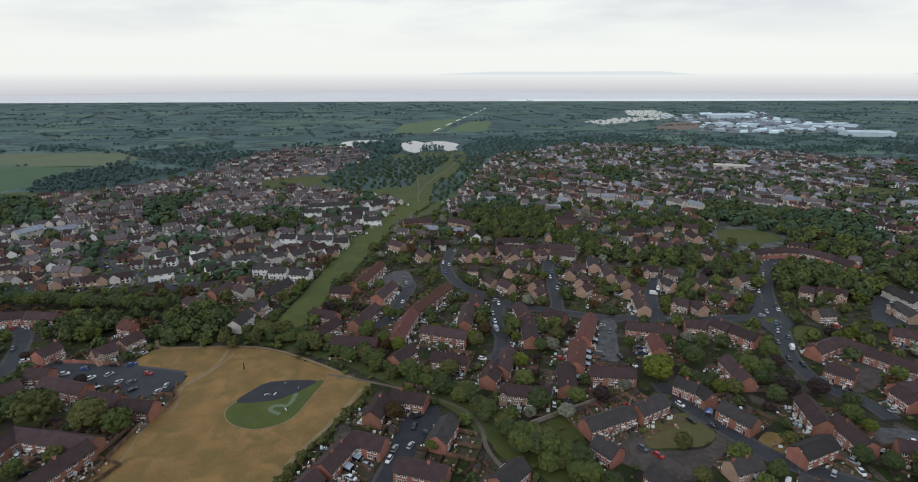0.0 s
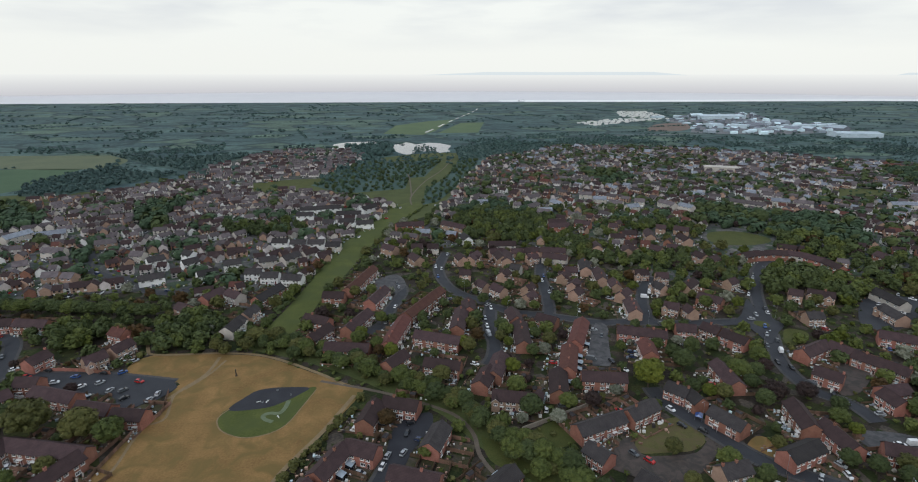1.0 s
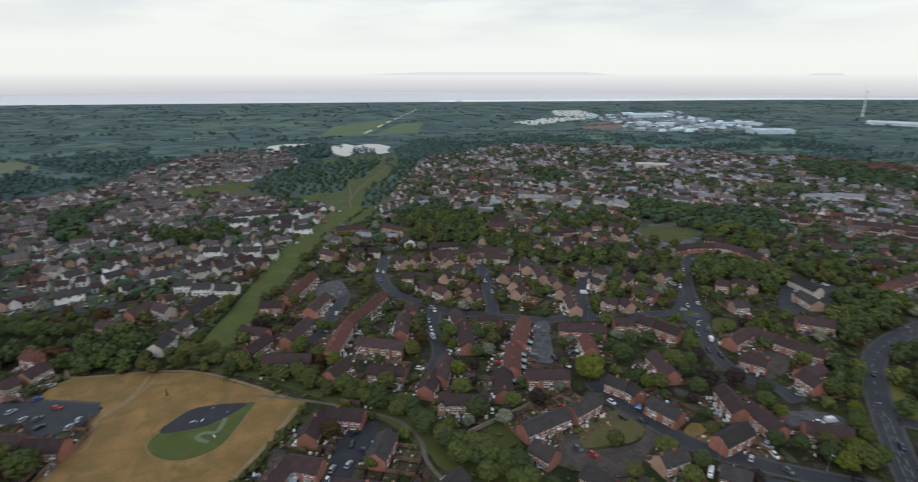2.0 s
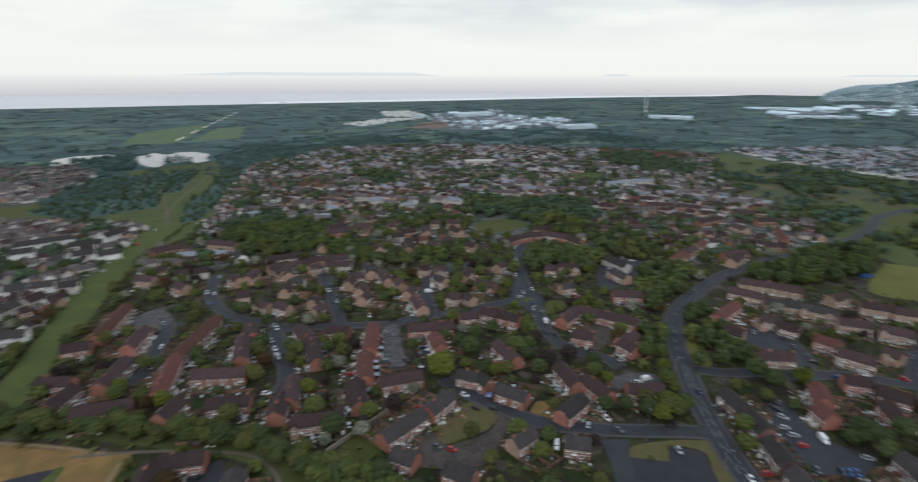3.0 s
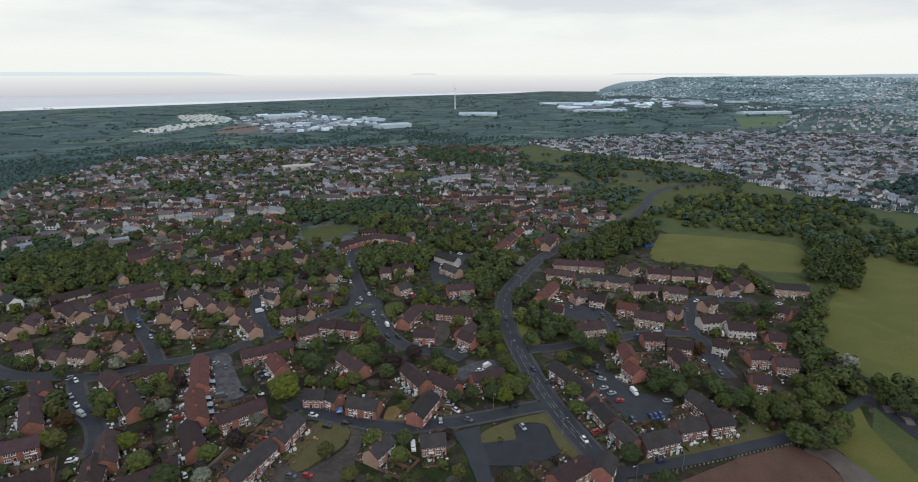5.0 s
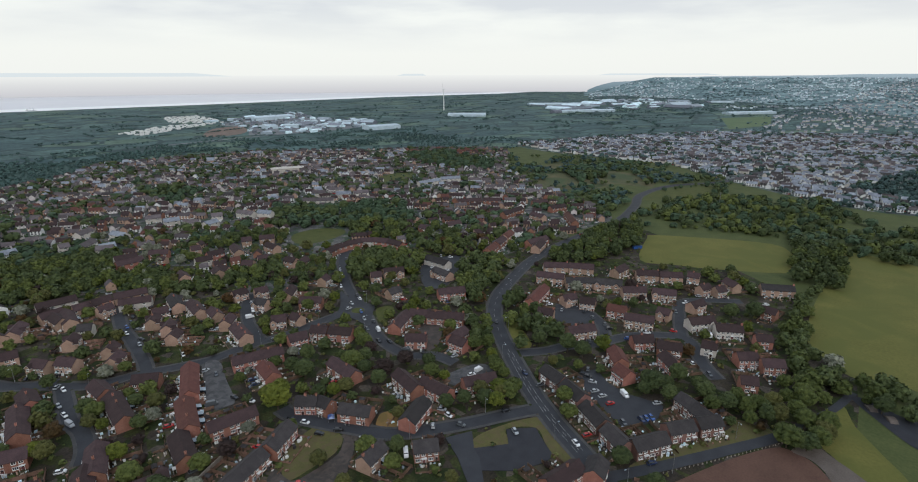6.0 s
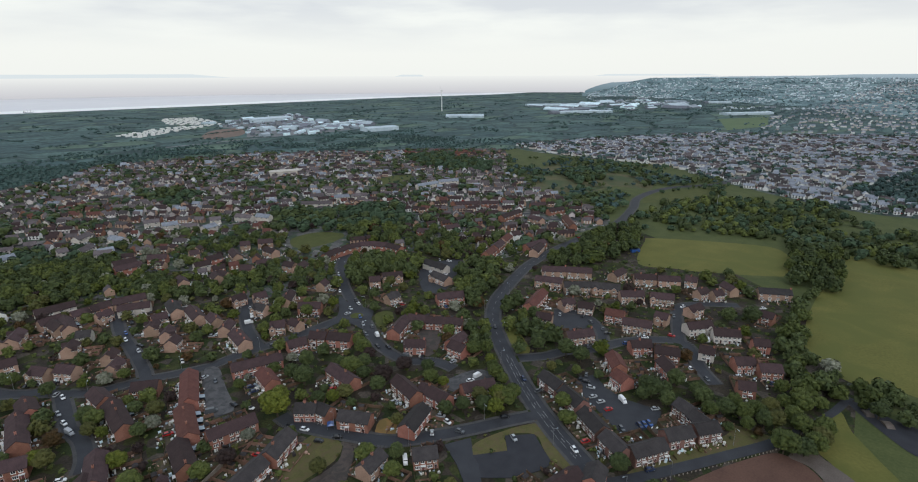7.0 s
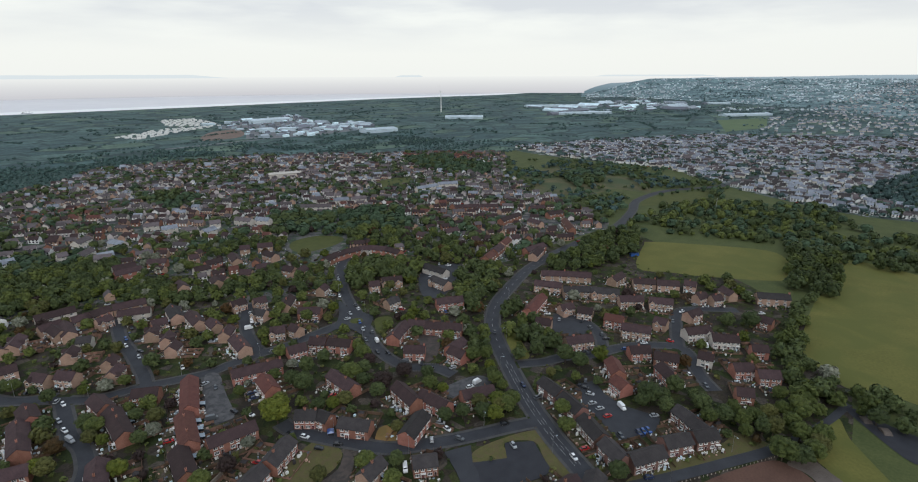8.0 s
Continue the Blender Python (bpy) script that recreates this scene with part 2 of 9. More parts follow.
M = {
    # Distance haze is mixed into the blue-green of the pasture cells.
    "marsh": patchwork("levels_pasture_haze", [(0, (0.054, 0.09888, 0.1102)), (0.3, (0.066, 0.1164, 0.123)), (0.55, (0.048, 0.09064, 0.106)), (0.8, (0.08, 0.1298, 0.1124))], 120, (1, 1.8), 20, 9.0, (0.03, 0.05356, 0.053), 0.06, 0.5),
    # Paler and bluer still: haze is painted into the far slope.
    "far_ground": patchwork("far_suburbs_haze", [(0, (0.135, 0.215, 0.255)), (0.35, (0.155, 0.235, 0.28)), (0.6, (0.12, 0.195, 0.235)), (0.82, (0.175, 0.255, 0.3))], 90, (1, 1), 10, 8.0, None, 0.05, 0.6),
    "gardens": patchwork("garden_ground", [(0, (0.02208, 0.0324, 0.01104)), (0.3, (0.03496, 0.0414, 0.01564)), (0.5, (0.03864, 0.0324, 0.02852)), (0.68, (0.06624, 0.0576, 0.05336)), (0.8, (0.02944, 0.0252, 0.01932))], 5, (1, 1), 24, 0.9),
    # Both town grounds have bluish distance haze worked into their cells.
    "town_ground": patchwork("town_ground", [(0, (0.0432, 0.0654, 0.04788)), (0.25, (0.07344, 0.0763, 0.08436)), (0.5, (0.09288, 0.09592, 0.1072)), (0.7, (0.0486, 0.07194, 0.05244)), (0.85, (0.1296, 0.1286, 0.1368))], 7, (1, 1), 24, 1.2),
    "town_green": patchwork("town_gardens_haze", [(0, (0.0432, 0.0748, 0.0684)), (0.3, (0.0648, 0.0946, 0.09348)), (0.55, (0.03888, 0.0682, 0.06384)), (0.7, (0.108, 0.121, 0.1391)), (0.86, (0.1728, 0.187, 0.2109))], 9, (1, 1), 24, 2.0),
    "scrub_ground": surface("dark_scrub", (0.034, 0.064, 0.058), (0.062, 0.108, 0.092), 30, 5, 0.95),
    "green_grass": surface("green_grass", (0.05, 0.066, 0.014), (0.092, 0.106, 0.027), 9, 0.8, 0.95, bump=0.08, stain=((0.062, 0.078, 0.022), 16)),
    "pale_pasture": surface("pale_pasture", (0.086, 0.108, 0.064), (0.125, 0.142, 0.08), 40, 4, 0.95),
    "deep_pasture": surface("deep_pasture", (0.045, 0.086, 0.045), (0.066, 0.115, 0.058), 40, 4, 0.95),
    "level_green": surface("level_pasture", (0.07, 0.11, 0.055), (0.105, 0.15, 0.07), 60, 5, 0.95),
    "track": surface("trodden_grass", (0.165, 0.118, 0.062), (0.245, 0.18, 0.105), 5, 0.6, 0.95),
    "play_path": surface("pale_play_path", (0.095, 0.125, 0.07), (0.15, 0.18, 0.11), 3, 0.4, 0.9),
    "plots": surface("garden_plot", (0.0235, 0.032, 0.0108), (0.079, 0.068, 0.031), 4, 0.7, 0.95, island=0.6, bump=0.05, stain=((0.075, 0.062, 0.05), 3.5)),
    "dry_grass": surface("dry_grass", (0.15, 0.09, 0.031), (0.275, 0.162, 0.062), 12, 0.8, 0.95, bump=0.1, stain=((0.155, 0.106, 0.036), 9)),
    "meadow": surface("meadow_grass", (0.09, 0.092, 0.02), (0.142, 0.133, 0.034), 22, 1.4, 0.95, bump=0.1, stain=((0.094, 0.1, 0.023), 30)),
    "lawn": surface("lawn_grass", (0.04264, 0.05576, 0.0123), (0.082, 0.0861, 0.02296), 7, 0.6, 0.95, bump=0.05),
    "rough_grass": surface("rough_grass", (0.043, 0.058, 0.0168), (0.081, 0.094, 0.03), 14, 1.2, 0.95, bump=0.12),
    "heath": surface("heath_grass", (0.06, 0.065, 0.028), (0.12, 0.10, 0.05), 25, 3, 0.95, stain=((0.05, 0.07, 0.03), 30)),
    "earth": surface("red_earth", (0.078, 0.042, 0.031), (0.122, 0.066, 0.048), 9, 0.8, 0.95, bump=0.06),
    "slab": surface("worn_concrete", (0.084, 0.068, 0.0576), (0.136, 0.112, 0.0976), 6, 0.5, 0.9, bump=0.02),
    "tarmac": surface("tarmac", (0.0261, 0.0279, 0.0333), (0.045, 0.0477, 0.0549), 7, 0.25, 0.8, bump=0.01),
    "fresh_tarmac": surface("dark_tarmac", (0.01872, 0.0195, 0.02496), (0.03276, 0.03432, 0.04134), 5, 0.25, 0.75, bump=0.01),
    "pavement": surface("pavement_concrete", (0.05, 0.05, 0.051), (0.084, 0.081, 0.08), 3, 0.3, 0.9),
    "apron": surface("court_concrete", (0.066, 0.066, 0.068), (0.112, 0.11, 0.112), 4, 0.4, 0.9, bump=0.01, stain=((0.055, 0.055, 0.058), 3)),
    "gravel": surface("brown_gravel", (0.055, 0.044, 0.04), (0.098, 0.077, 0.068), 4, 0.3, 0.95, bump=0.03, stain=((0.05, 0.045, 0.04), 3)),
    "worn_lawn": surface("worn_lawn", (0.062, 0.063, 0.02), (0.116, 0.105, 0.038), 5, 0.6, 0.95, bump=0.06, stain=((0.098, 0.078, 0.038), 3)),
    "path": surface("footpath_asphalt", (0.0935, 0.0765, 0.0595), (0.1445, 0.1148, 0.08925), 4, 0.4, 0.9),
    "paint": surface("road_paint", (0.16, 0.16, 0.16), (0.34, 0.34, 0.335), 1, 0.2, 0.7),
    "brick": surface("red_brick", (0.23, 0.1, 0.068), (0.385, 0.187, 0.136), 3, 0.25, 0.9, spread=0.22, courses=0.3),
    "brown_brick": surface("brown_brick", (0.15, 0.082, 0.066), (0.26, 0.148, 0.12), 3, 0.25, 0.9, spread=0.22, courses=0.3),
    "buff": surface("buff_brick", (0.315, 0.207, 0.152), (0.455, 0.314, 0.232), 3, 0.25, 0.9, spread=0.2, courses=0.3),
    # Brick of farther houses, its colour washed out by painted distance haze.
    "pale": surface("hazed_pale_brick", (0.36, 0.325, 0.315), (0.52, 0.48, 0.465), 3, 0.4, 0.9, spread=0.2, island=0.3),
    "cream": surface("cream_render", (0.42, 0.385, 0.345), (0.58, 0.54, 0.49), 3, 0.4, 0.9, spread=0.15),
    "white": surface("white_render", (0.66, 0.66, 0.65), (0.82, 0.82, 0.81), 3, 0.4, 0.85, spread=0.1),
    "roof_b": surface("brown_roof_tiles", (0.03488, 0.02092, 0.02137), (0.06603, 0.03953, 0.03943), 2.5, 0.35, 0.85, spread=0.3, courses=0.26, bump=0.03),
    "roof_d": surface("grey_roof_tiles", (0.026, 0.023, 0.0238), (0.053, 0.0465, 0.0465), 2.5, 0.35, 0.85, spread=0.28, courses=0.26, bump=0.03),
    "roof_r": surface("red_roof_tiles", (0.078, 0.032, 0.025), (0.13, 0.054, 0.041), 2.5, 0.35, 0.85, spread=0.22, courses=0.26, bump=0.03),
    # Blue-grey distance haze is mixed into these tiles.
    "roof_g": surface("hazed_roof_tiles", (0.121, 0.133, 0.1635), (0.2538, 0.2725, 0.3181), 3, 0.4, 0.85, spread=0.25, island=0.3),
    # Brown tiles of farther streets, paled with a little distance haze.
    "roof_p": surface("hazed_brown_roof_tiles", (0.07062, 0.05832, 0.06048), (0.1348, 0.1134, 0.1176), 3, 0.4, 0.85, spread=0.25, island=0.3),
    "frame": surface("white_plastic", (0.62, 0.62, 0.6), (0.78, 0.78, 0.76), 1, 0.2, 0.5),
    "door": surface("painted_door", (0.05, 0.03, 0.03), (0.2, 0.07, 0.05), 9, 3, 0.6, spread=0.6),
    "wood": surface("fence_boards", (0.10, 0.064, 0.042), (0.22, 0.145, 0.095), 3, 0.2, 0.9, spread=0.35, island=0.25),
    # City walls far off: haze is put into the colour as pale blue.
    "distant_wall": surface("distant_walls_haze", (0.408, 0.456, 0.504), (0.6, 0.648, 0.696), 30, 5, 0.8, island=0.5),
    "garden_wall": surface("garden_wall_stone", (0.2, 0.17, 0.14), (0.3, 0.26, 0.22), 2, 0.3, 0.9),
    "bark": surface("bark", (0.045, 0.035, 0.025), (0.09, 0.07, 0.05), 0.8, 0.15, 0.95),
    "metal": surface("galvanised_steel", (0.28, 0.29, 0.3), (0.4, 0.41, 0.42), 2, 0.2, 0.45, metal=0.7),
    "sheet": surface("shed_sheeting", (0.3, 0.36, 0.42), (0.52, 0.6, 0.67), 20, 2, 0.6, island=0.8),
    "yard": surface("yard_concrete", (0.10, 0.105, 0.11), (0.19, 0.2, 0.21), 40, 6, 0.9),
    "bare_yard": surface("bare_brown_earth", (0.12, 0.085, 0.07), (0.2, 0.15, 0.125), 30, 6, 0.95),
    # Near white: the glint of wet mud is painted into its colour.
    "mud": surface("tidal_mud_glint", (0.8, 0.8, 0.79), (0.9, 0.9, 0.89), 120, 20, 0.5),
    "rubber": surface("tyre_rubber", (0.012, 0.012, 0.013), (0.025, 0.025, 0.026), 0.5, 0.1, 0.8),
}
for key, low, high in (("leaf_dark", (0.028, 0.0455, 0.0148), (0.072, 0.096, 0.031)), ("leaf_mid", (0.038, 0.059, 0.014), (0.099, 0.122, 0.0295)),
                       ("leaf_olive", (0.05, 0.0575, 0.014), (0.113, 0.114, 0.034)), ("leaf_bright", (0.044, 0.068, 0.0078), (0.117, 0.135, 0.019)),
                       ("leaf_copper", (0.02, 0.012, 0.012), (0.05, 0.032, 0.026)), ("leaf_blossom", (0.068, 0.0816, 0.0476), (0.2448, 0.2516, 0.1972)),
                       # The far, distant and deep leaf greens have bluish distance haze mixed in.
                       ("leaf_far_haze", (0.0279, 0.0569, 0.0558), (0.0623, 0.1074, 0.0988)), ("leaf_distant_haze", (0.0697, 0.1107, 0.12), (0.1025, 0.1517, 0.164)), ("leaf_deep", (0.026, 0.05, 0.027), (0.064, 0.106, 0.055)), ("leaf_amber", (0.036, 0.024, 0.006), (0.09, 0.051, 0.015))):
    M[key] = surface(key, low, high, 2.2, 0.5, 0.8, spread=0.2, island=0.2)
for key, c in (("white", (0.75, 0.76, 0.77)), ("silver", (0.36, 0.38, 0.4)), ("grey", (0.09, 0.1, 0.11)), ("black", (0.016, 0.017, 0.02)),
               ("blue", (0.03, 0.09, 0.28)), ("red", (0.42, 0.02, 0.02)), ("navy", (0.02, 0.035, 0.09))):
    M["car_" + key] = surface(key + "_car_paint", tuple(0.9 * v for v in c), c, 2, 0.5, 0.3, coat=0.6)


def glazing(name, tint, rough=0.08):
    m = bpy.data.materials.new(name)
    m.use_nodes = True
    b = m.node_tree.nodes["Principled BSDF"]
    b.inputs["Base Color"].default_value = (*tint, 1)
    b.inputs["Roughness"].default_value, b.inputs["Specular IOR Level"].default_value = rough, 0.6
    return m


M["glass"] = glazing("window_glass", (0.02, 0.024, 0.03))
M["water"] = glazing("pond_water", (0.10, 0.115, 0.12), 0.12)
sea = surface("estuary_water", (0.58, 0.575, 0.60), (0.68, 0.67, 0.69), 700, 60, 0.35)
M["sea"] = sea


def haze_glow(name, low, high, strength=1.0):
    """Far distance: a plain glow with haze painted in, paling towards the top."""
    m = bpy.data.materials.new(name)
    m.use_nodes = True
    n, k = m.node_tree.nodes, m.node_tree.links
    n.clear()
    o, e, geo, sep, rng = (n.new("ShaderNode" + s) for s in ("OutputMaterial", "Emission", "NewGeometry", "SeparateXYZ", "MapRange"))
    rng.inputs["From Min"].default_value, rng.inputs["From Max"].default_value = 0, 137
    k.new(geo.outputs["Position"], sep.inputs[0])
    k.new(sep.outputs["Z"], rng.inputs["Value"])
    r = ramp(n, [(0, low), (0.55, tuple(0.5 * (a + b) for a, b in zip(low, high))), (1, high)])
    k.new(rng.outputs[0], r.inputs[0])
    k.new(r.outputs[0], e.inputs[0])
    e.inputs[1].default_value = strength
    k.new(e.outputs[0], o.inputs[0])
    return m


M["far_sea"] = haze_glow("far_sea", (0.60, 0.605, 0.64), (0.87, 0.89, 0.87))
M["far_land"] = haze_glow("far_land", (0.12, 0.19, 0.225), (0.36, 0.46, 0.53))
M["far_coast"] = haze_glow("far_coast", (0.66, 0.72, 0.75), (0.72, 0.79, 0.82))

# ---- tools ----
rng = np.random.default_rng(7)


def mesh_of(name, verts, faces, mats, index=None, smooth=False):
    me = bpy.data.meshes.new(name)
    me.from_pydata([tuple(map(float, v)) for v in verts], [], [tuple(map(int, f)) for f in faces])
    for m in mats if isinstance(mats, (list, tuple)) else [mats]:
        me.materials.append(m)
    if index is not None:
        me.polygons.foreach_set("material_index", index)
    if smooth:
        me.polygons.foreach_set("use_smooth", [True] * len(me.polygons))
    me.update()
    return me


def part(name, mesh, parent, label="", m=None):
    ob = new(name, mesh)
    ob.parent = parent
    if m is not None:
        ob.matrix_basis = m
    return tagged(ob, label)


def inside(x, y, poly):
    hit = False
    for (x0, y0), (x1, y1) in zip(poly, poly[1:] + poly[:1]):
        if (y0 > y) != (y1 > y) and x < (x1 - x0) * (y - y0) / (y1 - y0) + x0:
            hit = not hit
    return hit


def off_line(x, y, line):
    """How far (x, y) lies from a line of points."""
    best = 1e9
    for (x0, y0), (x1, y1) in zip(line, line[1:]):
        dx, dy = x1 - x0, y1 - y0
        s = min(1, max(0, ((x - x0) * dx + (y - y0) * dy) / (dx * dx + dy * dy + 1e-9)))
        best = min(best, math.hypot(x - x0 - s * dx, y - y0 - s * dy))
    return best


def rounded(pts, closed, steps=4):
    """A smooth line through the points."""
    p, out, n = [Vector((*q, 0)) for q in pts], [], len(pts)
    for i in range(n if closed else n - 1):
        a, b, c, d = (p[(i + j) % n] if closed else p[min(max(i + j, 0), n - 1)] for j in (-1, 0, 1, 2))
        for s in range(steps):
            t = s / steps
            out.append(0.5 * (2 * b + (c - a) * t + (2 * a - 5 * b + 4 * c - d) * t * t + (3 * b - a - 3 * c + d) * t ** 3))
    if not closed:
        out.append(p[-1])
    return [(v.x, v.y) for v in out]


def sheet(name, pts, z, mat, label, category, smooth=True, thick=0.0):
    """A flat piece of ground with the outline pts. thick: how far its edge goes down."""
    line = rounded(pts, True) if smooth else list(pts)
    bm = bmesh.new()
    f = bm.faces.new([bm.verts.new((x, y, z)) for x, y in line])
    bm.normal_update()
    if f.normal.z < 0:
        f.normal_flip()
    if thick:
        ext = bmesh.ops.extrude_edge_only(bm, edges=list(f.edges))
        for v in ext["geom"]:
            if isinstance(v, bmesh.types.BMVert):
                v.co.z -= thick
    bmesh.ops.triangulate(bm, faces=bm.faces)
    me = bpy.data.meshes.new(name)
    bm.to_mesh(me)
    bm.free()
    me.materials.append(mat)
    return tagged(new(name, me), label, category, kind="structure")


def strip(name, pts, width, z, mat, label, category, thick=0.0, shift=0.0, smooth=True, parent=None, gap=None):
    """A road, path or kerb of a width along a line. gap: (length, space) of painted dashes."""
    line = rounded(pts, False, 6) if smooth else list(pts)
    vs, fs, run = [], [], 0.0
    for i, (x, y) in enumerate(line):
        x0, y0 = line[max(i - 1, 0)]
        x1, y1 = line[min(i + 1, len(line) - 1)]
        d = math.hypot(x1 - x0, y1 - y0) or 1
        nx, ny = -(y1 - y0) / d, (x1 - x0) / d
        for s in (0.5, -0.5):
            vs.append((x + nx * (shift + s * width), y + ny * (shift + s * width), z))
    n = len(line)
    for i in range(n - 1):
        fs.append((2 * i, 2 * i + 1, 2 * i + 3, 2 * i + 2))
    if thick:
        low = len(vs)
        vs += [(x, y, h - thick) for x, y, h in vs]
        for i in range(n - 1):
            fs.append((2 * i, 2 * i + 2, low + 2 * i + 2, low + 2 * i))
            fs.append((2 * i + 1, low + 2 * i + 1, low + 2 * i + 3, 2 * i + 3))
    ob = new(name, mesh_of(name, vs, fs, mat))
    if parent is not None:
        ob.parent = parent
        return ob
    return tagged(ob, label, category, kind="structure")


def boxes(name, items, mats):
    """One mesh of boxes (x0, y0, z0, x1, y1, z1, material index)."""
    vs, fs, ix = [], [], []
    for x0, y0, z0, x1, y1, z1, m in items:
        b = len(vs)
        vs += [(x0, y0, z0), (x1, y0, z0), (x1, y1, z0), (x0, y1, z0), (x0, y0, z1), (x1, y0, z1), (x1, y1, z1), (x0, y1, z1)]
        fs += [tuple(b + j for j in f) for f in ((0, 3, 2, 1), (4, 5, 6, 7), (0, 1, 5, 4), (1, 2, 6, 5), (2, 3, 7, 6), (3, 0, 4, 7))]
        ix += [m] * 6
    return mesh_of(name, vs, fs, mats, ix)



# ---- plan: outlines and lines in metres ----
ESTATE = [(-279, 116), (-279, 304), (-128, 348), (-70, 453), (46, 580), (174, 546), (267, 464), (348, 348), (400, 250), (464, 250), (464, 215), (383, 81), (304, 35), (139, 23), (0, 93)]

# open ground
FIELD = [(-151.8, 224.8), (-146.9, 240.7), (-111.9, 240.7), (-90.4, 237.1), (-65.3, 223.2), (-42.2, 210.6), (-39.0, 206.8), (-44.3, 191.9), (-53.2, 169.7), (-62.4, 148.3), (-66.7, 136.3), (-125.3, 136.4), (-124.6, 149.1), (-124.8, 182.9), (-119.0, 192.8), (-124.3, 208.3), (-123.7, 215.5)]
PLAY_GREEN = [(-92.3, 194.5), (-94.4, 189.5), (-93.4, 184.8), (-88.9, 179.5), (-79.8, 175.9), (-71.1, 178.1), (-65.6, 184.0), (-62.6, 195.3), (-59.7, 208.7), (-63.9, 210.1), (-77.3, 197.0)]
PLAY_TARMAC = [(-92.2, 193.6), (-89.2, 202.7), (-82.5, 209.7), (-64.0, 210.6), (-65.4, 205.9), (-70.8, 200.0), (-77.7, 195.3)]
CORRIDOR = [(-101.1, 255.9), (-96.3, 311.5), (-87.9, 420.0), (-58.4, 558.7), (-30.4, 558.7), (-51.6, 488.7), (-64.9, 420.0), (-74.1, 347.9), (-80.7, 306.8), (-83.2, 261.3)]
PATH_A = [(-113.9, 238.3), (-113.7, 223.2), (-118.2, 210.6), (-121.8, 202.3)]
PATH_B = [(-59.4, 215.5), (-39.9, 209.6), (-21.2, 202.2), (-3.4, 192.7), (3.7, 186.3), (8.5, 176.6), (10.2, 165.3), (13.9, 157.0), (19.0, 150.4)]
PATH_C = [(-161.6, 262.8), (-153.4, 246.3), (-145.5, 240.7), (-112.4, 241.9), (-90.8, 238.3), (-65.7, 224.8), (-48.4, 213.0)]
PATH_D = [(-119.7, 890.2), (-73.7, 806.1), (-56.6, 718.0), (-45.6, 605.9)]
PATH_E = [(6.1, 931.2), (-12.0, 789.8), (-33.6, 696.6), (-45.6, 605.9), (-42.4, 561.4)]
PATH_F = [(230.6, 44.2), (253.2, 37.5), (265.6, 34.5), (281.7, 32.3)]
FIELD_ONE = [(386.7, 192.1), (447.4, 216.5), (459.6, 216.8), (484.3, 178.6), (506.2, 131.7), (489.2, 111.3), (454.7, 97.9), (433.0, 102.6), (403.3, 146.9), (395.2, 166.2)]
FIELD_TWO = [(518.5, 89.6), (527.1, 55.8), (520.6, 30.2), (513.9, -12.8), (463.1, -39.6), (296.3, -34.5), (301.4, -17.3), (303.4, 8.8), (304.1, 15.0), (304.8, 24.1), (297.3, 34.6), (303.2, 43.1), (311.3, 51.3), (322.8, 60.3), (357.8, 68.0), (419.0, 73.9), (461.0, 70.3)]
GREEN_THREE = [(256.1, 35.9), (265.7, 32.8), (252.4, 26.3), (238.9, 15.3), (224.4, 5.0), (211.1, 17.1), (223.1, 27.6), (228.4, 33.7), (242.8, 35.0)]
EARTH = [(156.0, 68.8), (169.8, 64.9), (194.0, 56.1), (213.5, 46.3), (216.3, 40.2), (214.6, 33.2), (208.7, 26.6), (197.2, 19.2), (149.8, 55.8)]
SLAB = [(216.5, 40.9), (226.7, 36.1), (222.8, 27.8), (218.8, 20.1), (212.2, 12.5), (197.5, 19.0), (209.6, 26.6), (215.4, 33.3)]
ISLAND_GREEN = [(129.5, 130.3), (133.3, 133.8), (139.9, 133.8), (150.0, 131.1), (160.4, 126.7), (164.5, 121.9), (159.5, 112.3), (152.9, 99.4), (149.8, 94.4), (145.4, 98.9), (151.2, 110.7), (157.2, 120.5), (147.7, 128.6), (141.1, 121.8)]
LAWN_A = [(69.5, 172.0), (75.7, 180.2), (90.8, 186.6), (96.2, 180.2), (96.4, 172.0), (89.1, 166.3), (78.0, 165.3), (69.5, 165.3)]
LAWN_B = [(25.7, 173.7), (47.7, 188.6), (47.2, 180.9), (47.5, 172.0), (33.5, 167.0)]
LAWN_C = [(232.4, 196.2), (215.4, 186.5), (205.6, 170.7), (214.2, 166.5)]
LAWN_E = [(22.2, 172.0), (14.6, 173.7), (11.4, 175.5), (13.8, 162.2), (23.4, 154.7), (34.4, 148.2), (38.3, 148.2), (25.4, 162.2)]
VERGE = [(160.5, 79.8), (166.6, 81.0), (182.0, 74.4), (190.7, 74.8), (211.6, 63.5), (221.7, 63.6), (224.0, 56.4), (224.6, 48.9), (219.6, 49.6), (210.9, 54.4), (198.5, 60.9), (186.5, 67.3), (174.3, 73.1)]
TAN_FIELD = [(-780.5, 919.2), (-670.6, 933.1), (-553.2, 925.6), (-514.5, 801.7), (-689.6, 807.6)]
GREEN_FIELD = [(-723.8, 786.3), (-676.5, 791.4), (-541.7, 796.4), (-535.5, 737.0), (-516.6, 647.4), (-531.6, 613.2), (-553.0, 591.3)]
GREEN_MID = [(-252.4, 646.9), (-232.5, 697.0), (-174.2, 709.5), (-186.2, 639.6), (-228.5, 619.2)]
